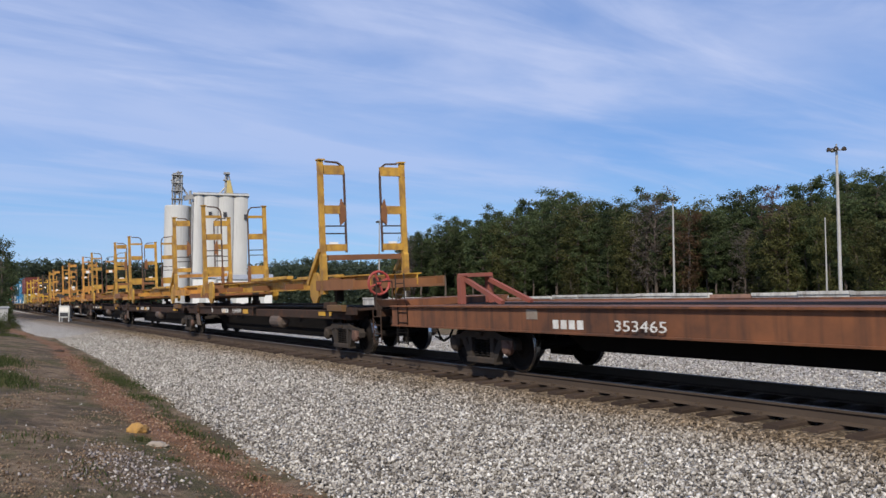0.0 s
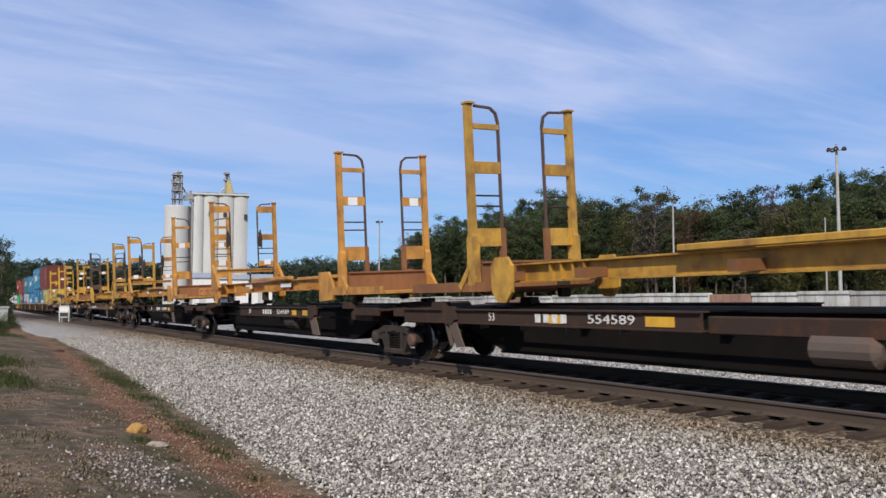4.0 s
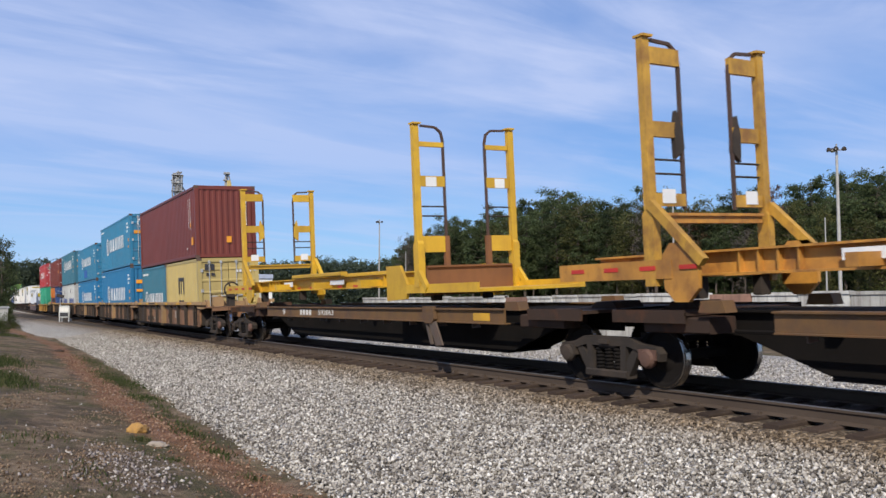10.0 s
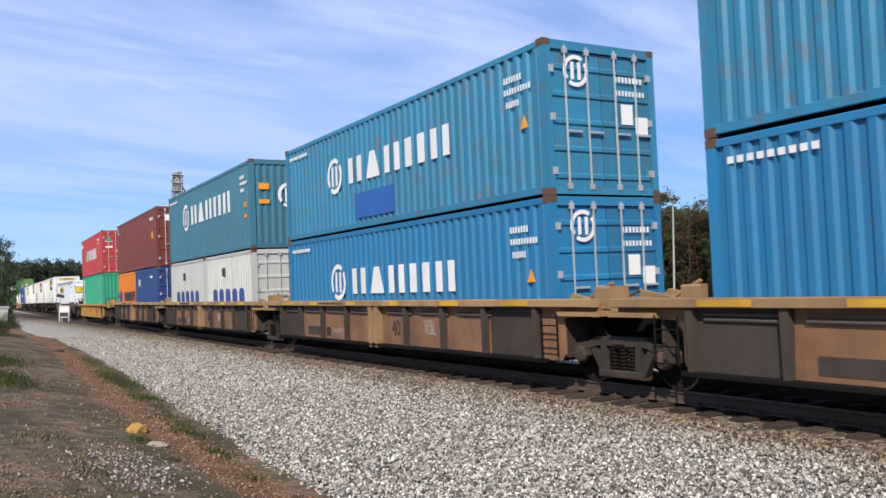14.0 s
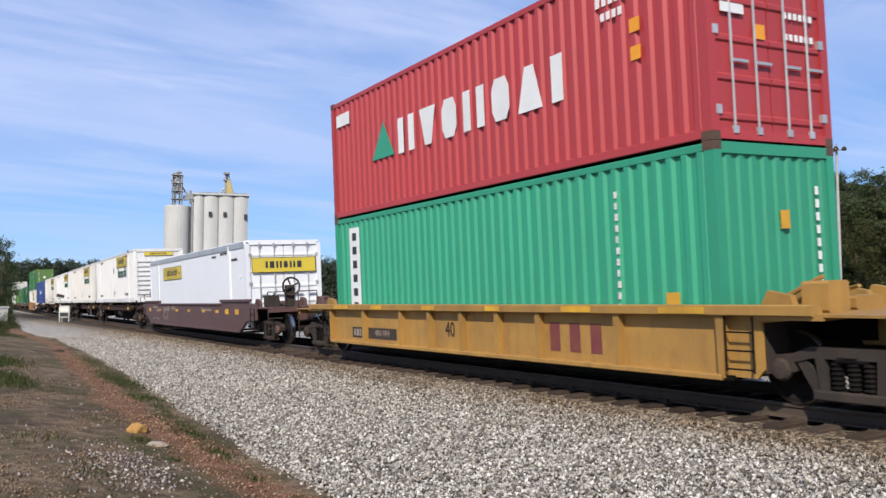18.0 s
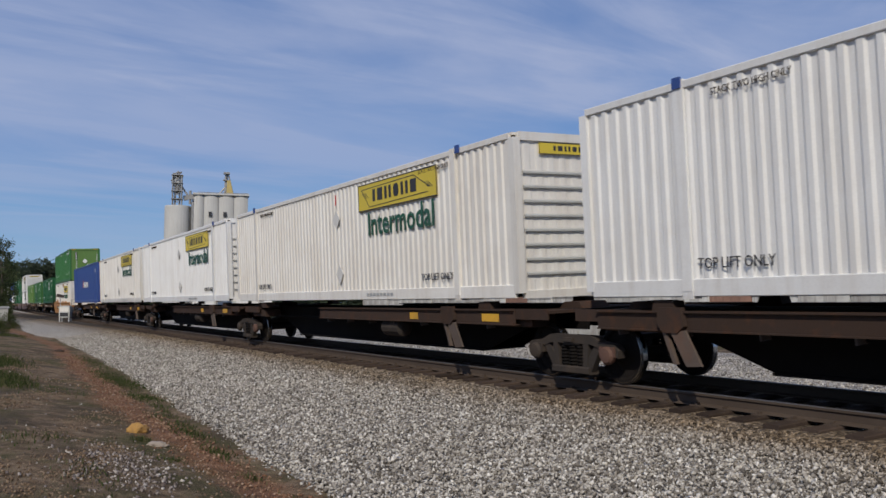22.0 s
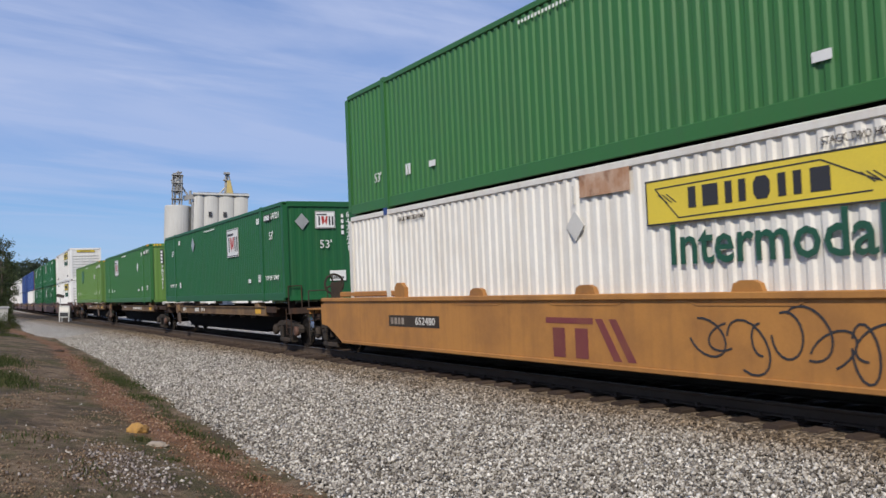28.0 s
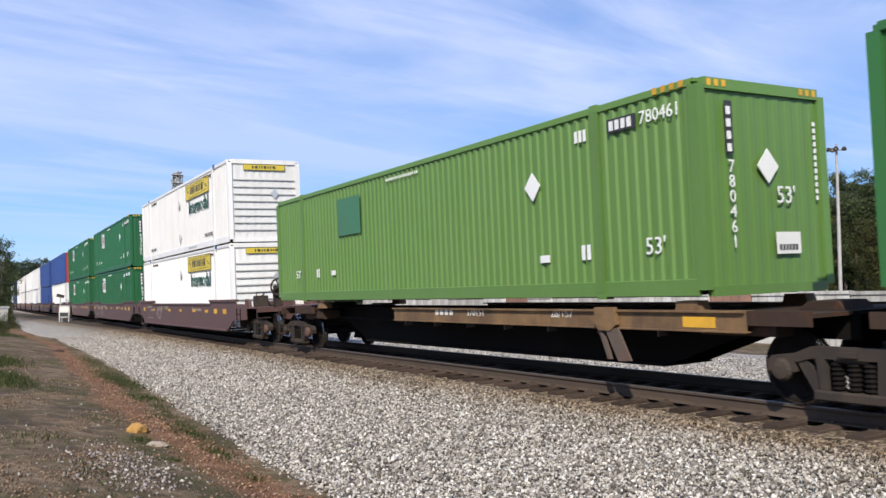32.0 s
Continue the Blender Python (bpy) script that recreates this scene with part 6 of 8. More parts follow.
def load_all():
    y = -1.222
    # first stack: a maroon high box over two short ones
    c = build_box("shipping_container", 12.19, 2.896, "maroon", "plain maroon corrugated steel container", depth=0.02)
    panel("tag", c, M["orange_tag"], 5.35, 5.65, 0.55, 0.85, y)
    column_marks(c, M["stencil_white"], 4.92, 1.3, 2.45, 0.07, 9, y)
    column_marks(c, M["stencil_white"], 5.2, 1.2, 2.5, 0.1, 10, y)
    placard(c, 5.3, 1.35, 0.1, M["orange_tag"], y, name="warning_sign")
    part("patch", Shape().lathe([(0.05, y - 0.008), (0.05, y)], "y", 10, (4.6, 0, 0.45)), M["white"], c)
    end_bars("box_marking", M["white"], c, 0.78, 0.84, 1.3, 2.6, 6.102, 9, upright=False)
    panel("tag", c, M["orange_tag"], 0.0, 0.2, 0.6, 0.85, 6.102, end=True)
    load(c, 47.62, 12.19, 3.058)
    c = build_box("shipping_container", 6.06, 2.59, "sand", "short sand-yellow steel container with dark lettering", doors=True)
    s = Shape().box(-0.5, -0.38, y - 0.006, y, 1.2, 1.75).box(-0.05, 0.07, y - 0.006, y, 1.2, 1.75).box(0.4, 0.52, y - 0.006, y, 1.2, 1.75).box(-0.5, 0.52, y - 0.006, y, 1.75, 1.9)
    part("company_name", s, M["ink"], c)
    bars("company_name", M["ink"], c, -0.45, 0.55, 0.6, 0.95, y, 2, 0.3)
    end_bars("company_name", M["ink"], c, -0.95, -0.5, 2.1, 2.35, 3.03, 2, 0.3)
    end_bars("company_name", M["ink"], c, -0.9, -0.5, 1.88, 2.0, 3.03, 2, 0.3)
    end_bars("box_marking", M["white"], c, 0.3, 0.95, 2.0, 2.1, 3.03, 5)
    load(c, 47.75, 6.06, 0.455)
    c = build_box("shipping_container", 6.06, 2.59, "teal", "short dull teal steel container with white lettering", doors=False)
    emblem_ring(c, -1.75, 1.0, 0.42, M["white"], y)
    name_shapes(c, M["white"], -1.05, 2.2, 0.72, 1.3, y, "ptpiip")
    bars("box_marking", M["white"], c, -2.7, -1.2, 2.2, 2.3, y, 9)
    load(c, 41.6, 6.06, 0.455)
    # three stacks of the sea-blue line
    load(blue_line_box(2.896, "azure_light", True, zl=1.15, worn=True), 32.05, 12.19, 3.37)
    load(blue_line_box(2.896, "azure", False, zl=1.0), 32.05, 12.19, 0.46)
    load(blue_line_box(2.59, "azure_light", True, patch=True, zl=1.13), 16.58, 12.19, 3.017)
    load(blue_line_box(2.59, "azure", True, zl=1.07), 16.58, 12.19, 0.42)
    load(blue_line_box(2.896, "teal", False, zl=1.4), 1.05, 12.19, 3.02)
    for near in (1.0, -5.1):
        c = build_box("shipping_container", 6.06, 2.59, "grey", "short pale grey steel container with dark blue lettering", doors=True)
        name_shapes(c, M["royal"], -1.9, 2.0, 0.8, 1.35, y, "ooooo")
        panel("emblem", c, M["royal"], 0.2, 0.75, 1.9, 2.25, 3.01, end=True)
        panel("emblem", c, M["ink"], -0.6, -0.2, 1.8, 2.1, y)
        load(c, near, 6.06, 0.42)
    # maroon over orange and navy
    c = steel_box(12.19, 2.896, "maroon", "maroon corrugated steel container with door placards", True)
    panel("tag", c, M["orange_tag"], 5.0, 5.35, 1.4, 1.75, y)
    bars("box_marking", M["white"], c, 4.6, 5.4, 2.3, 2.45, y, 5)
    end_bars("box_marking", M["white"], c, 0.25, 0.95, 2.2, 2.35, 6.088, 5)
    end_bars("box_marking", M["white"], c, 0.25, 0.9, 1.3, 1.45, 6.088, 5)
    panel("notice", c, M["white"], -0.8, -0.3, 2.2, 2.5, 6.088, end=True)
    panel("sticker", c, M["white"], -5.75, -5.45, 2.32, 2.66, y)
    panel("sticker_mark", c, M["royal"], -5.7, -5.5, 2.46, 2.62, y - 0.008)
    load(c, -14.3, 12.19, 3.03)
    c = build_box("shipping_container", 6.06, 2.59, "navy", "short navy blue steel container with white markings", doors=True)
    part("emblem", Shape().prism([(-2.1, 1.72), (-1.85, 1.78), (-1.62, 1.7), (-1.62, 1.98), (-1.9, 2.12), (-2.1, 2.06)], "y", y - 0.006, y), M["stencil_white"], c)
    bars("box_marking", M["white"], c, 1.2, 1.9, 2.1, 2.2, y, 5)
    load(c, -14.3, 6.06, 0.43)
    c = build_box("shipping_container", 6.06, 2.59, "orange", "short bright orange steel container with dark lettering", doors=False)
    name_shapes(c, M["ink"], -0.95, 2.75, 0.98, 1.5, y, "poooobiovo")
    part("emblem", Shape().prism([(-2.75, 0.75), (-2.35, 1.05), (-2.35, 1.65), (-2.75, 1.4)], "y", y - 0.006, y).prism([(-2.25, 0.8), (-1.8, 1.1), (-1.8, 1.65), (-2.25, 1.35)], "y", y - 0.006, y), M["royal"], c)
    load(c, -20.4, 6.06, 0.43)
    # red over jade on the ochre car
    c = steel_box(12.19, 2.896, "red", "bright red corrugated container with large white lettering", True)
    name_shapes(c, M["white"], -2.5, 3.15, 1.12, 1.88, y, "pvopoti")
    part("emblem", Shape().prism([(-3.8, 1.15), (-2.7, 1.15), (-3.2, 1.95)], "y", y - 0.006, y), M["jade"], c)
    panel("emblem", c, M["white"], -5.75, -5.0, 2.25, 2.55, y)
    for z in (1.35, 1.75):
        panel("tag", c, M["orange_tag"], 4.7, 4.9, z, z + 0.2, y)
    bars("box_marking", M["white"], c, 4.0, 4.7, 2.3, 2.45, y, 5)
    bars("box_marking", M["white"], c, 4.1, 4.6, 2.08, 2.2, y, 4)
    f = 6.088
    part("emblem", Shape().prism([(-0.95, 2.2), (-0.55, 2.2), (-0.75, 2.55)], "x", f, f + 0.006), M["jade"], c)
    end_bars("company_name", M["white"], c, -1.0, -0.5, 2.1, 2.17, f, 7, 0.3)
    end_bars("box_marking", M["white"], c, 0.3, 0.95, 2.25, 2.35, f, 5)
    end_bars("box_marking", M["white"], c, 0.3, 0.95, 1.75, 1.84, f, 6)
    end_bars("box_marking", M["white"], c, 0.3, 0.95, 1.45, 1.54, f, 6)
    panel("notice", c, M["white"], -0.95, -0.5, 1.7, 1.83, f, end=True)
    panel("tag", c, M["orange_tag"], -0.3, -0.1, 1.4, 1.6, f, end=True)
    load(c, -33.92, 12.19, 3.352)
    c = steel_box(12.19, 2.896, "jade", "jade green corrugated container with a white upright panel", False)
    panel("name_panel", c, M["white"], -5.23, -4.68, 0.55, 2.62, y)
    for k in range(6):
        panel("company_name", c, M["ink"], -5.06, -4.84, 0.66 + 0.33 * k, 0.84 + 0.33 * k, y - 0.008)
    column_marks(c, M["stencil_white"], 4.2, 0.7, 2.5, 0.07, 11, y)
    panel("tag", c, M["signal_yellow"], 5.15, 5.4, 0.7, 0.95, y)
    panel("tag", c, M["signal_yellow"], 0.0, 0.18, 1.75, 2.0, 6.102, end=True)
    end_bars("box_marking", M["white"], c, 0.75, 0.82, 0.6, 2.4, 6.102, 10, upright=False)
    load(c, -33.92, 12.19, 0.45)
    # smooth-sided white box
    c = build_box("domestic_container", 16.15, 2.88, "cool_white", "smooth white sheet-sided container with a yellow door plaque", width=2.59, castings_at=6.05, doors=True, sheet_sides=True)
    panel("top_band", c, M["steel"], -7.9, 7.9, 2.65, 2.84, -1.297)
    plaque_company(c, -3.1, 2.14, 3.6, 0.56, -1.29)
    plaque_company(c, 0.0, 2.05, 2.2, 0.5, 8.09, end=True)
    writing("STACK TWO HIGH ONLY", 0.12, M["well_grey"], c, pose(5.55, -1.294, 2.56) @ SIDE, stretch=0.8)
    bars("box_marking", M["grimy"], c, 6.4, 7.1, 2.26, 2.34, -1.29, 9)
    bars("box_marking", M["grimy"], c, 3.8, 4.4, 2.48, 2.54, -1.29, 6)
    for xd in (-3.1, 0.5, 3.9, 5.95):
        part("side_boss", Shape().lathe([(0.06, -1.3), (0.05, -1.31)], "y", 10, (xd, 0, 0.35)), M["cool_white"], c)
    for xd in (5.9, 7.45, -3.1):
        part("side_boss", Shape().lathe([(0.06, -1.3), (0.05, -1.31)], "y", 10, (xd, 0, 1.7)), M["cool_white"], c)
    load(c, -53.35, 16.15, 0.44)
    # white ribbed boxes on the second spine car
    for near, paint, label in ((-74.2, "white_box", "clean white ribbed container with a yellow plaque"), (-92.08, "cream", "cream ribbed container with a yellow plaque, a little grubby"), (-109.3, "white_box", "white ribbed container with a yellow plaque"), (-126.27, "cream", "grubby cream ribbed container with a yellow plaque")):
        load(white_53(paint, label), near, 16.15, DECK)
    load(plain_53("royal", "royal blue container with a red front frame", end_paint="red", bar=True), -143.8, 16.15, DECK)
    # the lighter front end paint stands in for sunlight on that end
    load(green_53("deep_green", "dark green ribbed container with white figures, upper of two", "780653", emblem=False, end_paint="grass_box"), -163.7, 16.15, 3.34)
    low = white_53("cream", "dirty white ribbed container with a rusty patch, lower of two", raised=False)
    panel("rust_patch", low, M["rust_patch"], 0.54, 1.64, 2.44, 2.78, -1.297)
    load(low, -163.75, 16.15, 0.43)
    load(green_53("forest", "dark green ribbed container with a white emblem panel", "647221", forward=True), -184.45, 16.15, DECK)
    # front end again painted lighter, as if sunlit
    load(green_53("deep_green", "mid green ribbed container with a white emblem panel", "780411", end_paint="grass_box"), -204.3, 16.15, DECK)
    load(green_53("grass_box", "faded light green ribbed container with a repainted patch", "780461", emblem=False, end_paint="grass_box", faded=True), -222.78, 16.15, DECK)
    # far stacks
    load(white_53("white_box", "white ribbed container with a yellow plaque, upper of two"), -243.8, 16.15, 3.35)
    load(white_53("white_box", "white ribbed container with a yellow plaque, lower of two"), -243.8, 16.15, 0.44)
    for near in (-264.0, -283.6):
        for z in (3.3, 0.38):
            load(green_53("forest", "dark green ribbed container in a stack of two", "647300"), near, 16.15, z)
    load(plain_53("royal", "blue container with a red end, upper of two", end_paint="red"), -303.9, 16.15, 3.3)
    load(plain_53("white_box", "white container, lower of two"), -303.9, 16.15, 0.38)
    for near, paint in ((-324.0, "royal"), (-343.8, "white_box"), (-363.2, "white_box"), (-382.8, "cream"), (-402.2, "white_box"), (-422.0, "navy"), (-442.0, "grey")):
        for z in (3.3, 0.38):
            load(plain_53(paint, "%s container in a far stack of two" % {"royal": "blue", "navy": "dark blue", "grey": "grey", "cream": "cream"}.get(paint, "white")), near, 16.15, z)


load_all()


def build_flat():
    c = thing("flat_car", "long rusty orange-brown flat car with a folded trailer stand", "rail car")
    h = 13.6
    y = -1.36
    for yy, d in ((-1.36, 1), (1.36, -1)):
        s = Shape()
        s.prism([(-h, 0.8), (h, 0.8), (h, 1.2), (-h, 1.2)], "y", min(yy, yy + d * 0.03), max(yy, yy + d * 0.03))
        s.box(-h, h, min(yy - d * 0.06, yy + d * 0.1), max(yy - d * 0.06, yy + d * 0.1), 1.19, 1.22).box(-h, h, min(yy - d * 0.04, yy + d * 0.1), max(yy - d * 0.04, yy + d * 0.1), 0.78, 0.81)
        part("side_sill", s, M["flat"], c)
    part("deck", Shape().box(-h, h, -1.33, 1.33, 1.14, 1.195), M["flat"], c)
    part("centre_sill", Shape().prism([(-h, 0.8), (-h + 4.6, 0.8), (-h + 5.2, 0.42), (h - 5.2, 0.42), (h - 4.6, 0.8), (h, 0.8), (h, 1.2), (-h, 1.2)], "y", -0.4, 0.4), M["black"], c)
    # trailer stand: an upright with a sloping brace and a top plate
    s = Shape()
    x = -h + 1.25
    for yy in (-0.35, 0.35):
        s.cbox(x - 0.07, x + 0.07, yy - 0.06, yy + 0.06, 1.19, 1.78, 0.02)
        s.bar((x + 1.5, yy, 1.22), (x + 0.05, yy * 0.8, 1.72), 0.09, 0.08)
    s.cbox(x - 0.2, x + 0.2, -0.32, 0.32, 1.76, 1.84, 0.02)
    M["stand"] = material("faded pink-red stand paint", (0.27, 0.075, 0.05), 0.75, dirt=(0.15, 0.07, 0.05), amount=0.5, rust=0.4)
    part("trailer_stand", s, M["stand"], c)
    part("end_plate", Shape().prism([(-1.2, 1.19), (1.2, 1.19), (1.3, 1.34), (-1.3, 1.34)], "x", -h - 0.9, -h + 0.6), M["flat"], c)
    writing("353465", 0.22, M["stencil_white"], c, pose(-6.0, y - 0.05, 0.93) @ SIDE, stretch=1.6)
    bars("car_marking", M["stencil_white"], c, -8.0, -7.2, 0.86, 1.0, y - 0.002, 4, 0.3)
    for x in (-h + 4.9,):
        panel("notice", c, M["stencil"], x, x + 0.3, 1.0, 1.16, y - 0.002)
    coupler(c, -h - 0.1, -1)
    ladder(c, -h + 0.5, -1.37, 0.4, 1.25, 0.42, M["black"])
    ladder(c, -h + 0.1, -1.2, 0.4, 1.9, 0.4, M["grimy"], 6)
    return c


ride(build_flat(), 213.4)


def motions():
    steps = [0.0] + [i for i in range(1, 32)] + [SECONDS]
    for ob, s in MOVERS:
        lift = Matrix.Translation((0, 0, ob.get("lift", 0.0))) @ Matrix.Rotation(math.pi * ob.get("back", 0), 4, "Z")
        walk(ob, [(t, on_track(s + SPEED * (t - MIDWAY)) @ lift) for t in steps])
    # wheels roll; all bogies are alike, so their wheelsets share the same turning
    for k, first in enumerate(SPINNERS):
        rows = []
        for i in range(int(SECONDS * FPS) + 1):
            t = i / FPS
            rows.append((t, Matrix.Translation(first.location) @ Matrix.Rotation(SPEED * t / WHEEL, 4, "Y")))
        walk(first, rows)
    for ob, s in MOVERS:
        if ob.name.startswith("bogie") and ob is not BOGIE:
            for w in ob.children:
                if w.name.startswith("wheelset"):
                    src = SPINNERS[0] if w.location.x < 0 else SPINNERS[1]
                    w.rotation_mode = "QUATERNION"
                    keys = w.animation_data_create()
                    keys.action = src.animation_data.action
                    keys.action_slot = src.animation_data.action_slot




# ---- the place round the line ----
def ray_place(px, dist):
    """World x, y on the bearing of a column of the view, dist metres away."""
    a = radians(YAW) + math.atan((px - 784) / FOCAL)
    return EYE[0] - math.cos(a) * dist, EYE[1] + math.sin(a) * dist


def tip_height(px, row, dist):
    """Height of what shows at that row of the view, dist metres away on that bearing."""
    a = math.atan((px - 784) / FOCAL)
    return EYE[2] + (HORIZON - row) / FOCAL * dist * math.cos(a)


def leaf_material(name, tones, rough=0.75):
    m = bpy.data.materials.new(name)
    m.use_nodes = True
    nt = m.node_tree
    n, l = nt.nodes, nt.links
    bs = n["Principled BSDF"]
    bs.inputs["Roughness"].default_value = rough
    bs.inputs["Specular IOR Level"].default_value = 0.2
    ge = n.new("ShaderNodeNewGeometry")
    r = n.new("ShaderNodeValToRGB")
    while len(r.color_ramp.elements) < len(tones):
        r.color_ramp.elements.new(0.5)
    for i, (e, c) in enumerate(zip(r.color_ramp.elements, tones)):
        e.position, e.color = i / (len(tones) - 1), (*c, 1)
    l.new(ge.outputs["Random Per Island"], r.inputs[0])
    info = n.new("ShaderNodeObjectInfo")
    mr = n.new("ShaderNodeMapRange")
    mr.inputs["To Min"].default_value, mr.inputs["To Max"].default_value = 0.65, 1.3
    l.new(info.outputs["Random"], mr.inputs["Value"])
    hs = n.new("ShaderNodeHueSaturation")
    l.new(mr.outputs[0], hs.inputs["Value"])
    l.new(r.outputs[0], hs.inputs["Color"])
    l.new(hs.outputs[0], bs.inputs["Base Color"])
    thin = n.new("ShaderNodeBsdfTranslucent")
    l.new(hs.outputs[0], thin.inputs["Color"])
    both = n.new("ShaderNodeMixShader")
    both.inputs[0].default_value = 0.38
    l.new(bs.outputs[0], both.inputs[1])
    l.new(thin.outputs[0], both.inputs[2])
    l.new(both.outputs[0], n["Material Output"].inputs["Surface"])
    return m


M["pine_leaf"] = leaf_material("dark pine needles", [(0.05, 0.068, 0.029), (0.076, 0.1, 0.042), (0.108, 0.132, 0.056)])
# distance haze is mixed into the far leaf colours
M["far_leaf"] = leaf_material("dark hazy distant foliage", [(0.042, 0.056, 0.037), (0.062, 0.08, 0.05), (0.08, 0.1, 0.062)])
M["oak_leaf"] = leaf_material("yellow-green autumn leaves", [(0.05, 0.056, 0.02), (0.095, 0.098, 0.032), (0.14, 0.128, 0.045)])
M["rust_leaf"] = leaf_material("russet autumn leaves", [(0.06, 0.034, 0.019), (0.095, 0.055, 0.03), (0.125, 0.078, 0.042)])
M["pink_leaf"] = leaf_material("pale pinkish-brown autumn leaves", [(0.13, 0.07, 0.06), (0.2, 0.12, 0.1), (0.26, 0.18, 0.15)])
M["bare_twig"] = leaf_material("grey-brown bare twigs", [(0.08, 0.06, 0.05), (0.14, 0.115, 0.095), (0.2, 0.17, 0.14)])
M["shrub_leaf"] = leaf_material("olive green shrub leaves", [(0.03, 0.045, 0.012), (0.06, 0.08, 0.02), (0.1, 0.11, 0.035)])
M["bark"] = material("grey-brown pine bark", (0.1, 0.078, 0.062), 0.95, amount=0.5, bump=0.8, grain=9, dirt=(0.07, 0.05, 0.04))
M["grass"] = leaf_material("green and straw grass blades", [(0.03, 0.046, 0.012), (0.055, 0.075, 0.02), (0.13, 0.115, 0.055)])


def tufts(shape, rng, centre_, spread_, count, size):
    """Small bent leaf pieces round a point."""
    for _ in range(count):
        o = Vector((rng.gauss(0, spread_[0]), rng.gauss(0, spread_[1]), rng.gauss(0, spread_[2]))) + Vector(centre_)
        a = Vector((rng.uniform(-1, 1), rng.uniform(-1, 1), rng.uniform(-0.6, 0.9))).normalized() * size * rng.uniform(0.6, 1.4)
        b = Vector((rng.uniform(-1, 1), rng.uniform(-1, 1), rng.uniform(-0.5, 0.5))).normalized() * size * rng.uniform(0.3, 0.7)
        k = len(shape.v)
        shape.v += [tuple(o - a * 0.5), tuple(o + b), tuple(o + a * 0.5)]
        shape.f.append((k, k + 1, k + 2))


def raw(shape, name, mat_):
    me = bpy.data.meshes.new(name)
    me.from_pydata(shape.v, [], shape.f)
    me.materials.append(mat_)
    return me


def build_tree(name, label, seed, leaf, bare_to, width, clumps, leaves, size, lean=0.02, twiggy=False):
    """A tree ten metres tall: tapered trunk, limbs, and a crown of many small leaf pieces. Scaled copies stand in the wood."""
    rng = random.Random(seed)
    t = tagged(new(name), label, "tree", "trees along the wood's edge")
    trunk = Shape()
    pts = [Vector((rng.gauss(0, lean) * i, rng.gauss(0, lean) * i, i * 1.22)) for i in range(9)]
    for i in range(8):
        trunk.rod(pts[i], pts[i + 1], 0.16 * (1 - i / 9.5), 7, 0.16 * (1 - (i + 1) / 9.5))
    limbs, crown = Shape(), Shape()
    for k in range(clumps):
        f = bare_to + (0.99 - bare_to) * ((k + rng.random()) / clumps)
        z = f * 9.9
        base = pts[min(7, int(z / 1.22))].lerp(pts[min(8, int(z / 1.22) + 1)], (z / 1.22) % 1)
        ang = k * 2.4 + rng.uniform(-0.5, 0.5)
        prof = math.sin(math.pi * min(1.0, 0.22 + 0.78 * (1 - (f - bare_to) / (1 - bare_to)))) if not twiggy else 0.8
        reach = width * (0.25 + 0.75 * prof) * rng.uniform(0.35, 1.1)
        tip = base + Vector((math.cos(ang) * reach, math.sin(ang) * reach, rng.uniform(-0.1, 0.55) + (0.8 if twiggy else 0)))
        limbs.rod(base, tip, 0.035, 4, 0.012)
        tufts(crown, rng, tip, (width * 0.14, width * 0.14, width * 0.1), leaves, size)
        if rng.random() < 0.6:
            tufts(crown, rng, base.lerp(tip, 0.6), (width * 0.15, width * 0.15, width * 0.1), leaves // 2, size)
    part("trunk", trunk, M["bark"], t)
    part("branchwork", raw(limbs, "branchwork", M["bark"]), M["bark"], t)
    part("crown", raw(crown, "crown", M[leaf]), M[leaf], t)
    return t


def place_tree(proto, x, y, z, height, turn, wide=1.0, first=False):
    s = height / 10.0
    m = Matrix.Translation((x, y, z)) @ Matrix.Rotation(turn, 4, "Z")
    ob = proto if first else copy_thing(proto, Matrix.Identity(4))
    ob.matrix_basis = m @ Matrix.Diagonal((s * wide, s * wide, s, 1))
    return ob


PINES = [build_tree("pine_tree", "tall dark green pine with a bare lower trunk", 20 + i, "pine_leaf", b, w, 36, 125, 0.23) for i, (b, w) in enumerate(((0.3, 1.7), (0.42, 1.6), (0.24, 1.85), (0.48, 1.35)))]
PINES += [build_tree("young_pine_tree", "dense dark green pine leafy down to the ground", 27 + i, "pine_leaf", 0.06, w, 44, 60, 0.36) for i, w in enumerate((2.3, 1.9))]
LEAFY = [build_tree("oak_tree", "broad yellow-green tree in autumn leaf", 31, "oak_leaf", 0.14, 2.4, 52, 90, 0.24), build_tree("oak_tree", "russet autumn tree among the pines", 32, "rust_leaf", 0.25, 1.8, 40, 70, 0.24), build_tree("bare_tree", "pale bare grey-brown tree losing its leaves", 33, "bare_twig", 0.2, 1.9, 46, 40, 0.2, twiggy=True), build_tree("oak_tree", "thin pinkish-brown autumn tree top", 34, "pink_leaf", 0.45, 1.2, 34, 50, 0.2)]


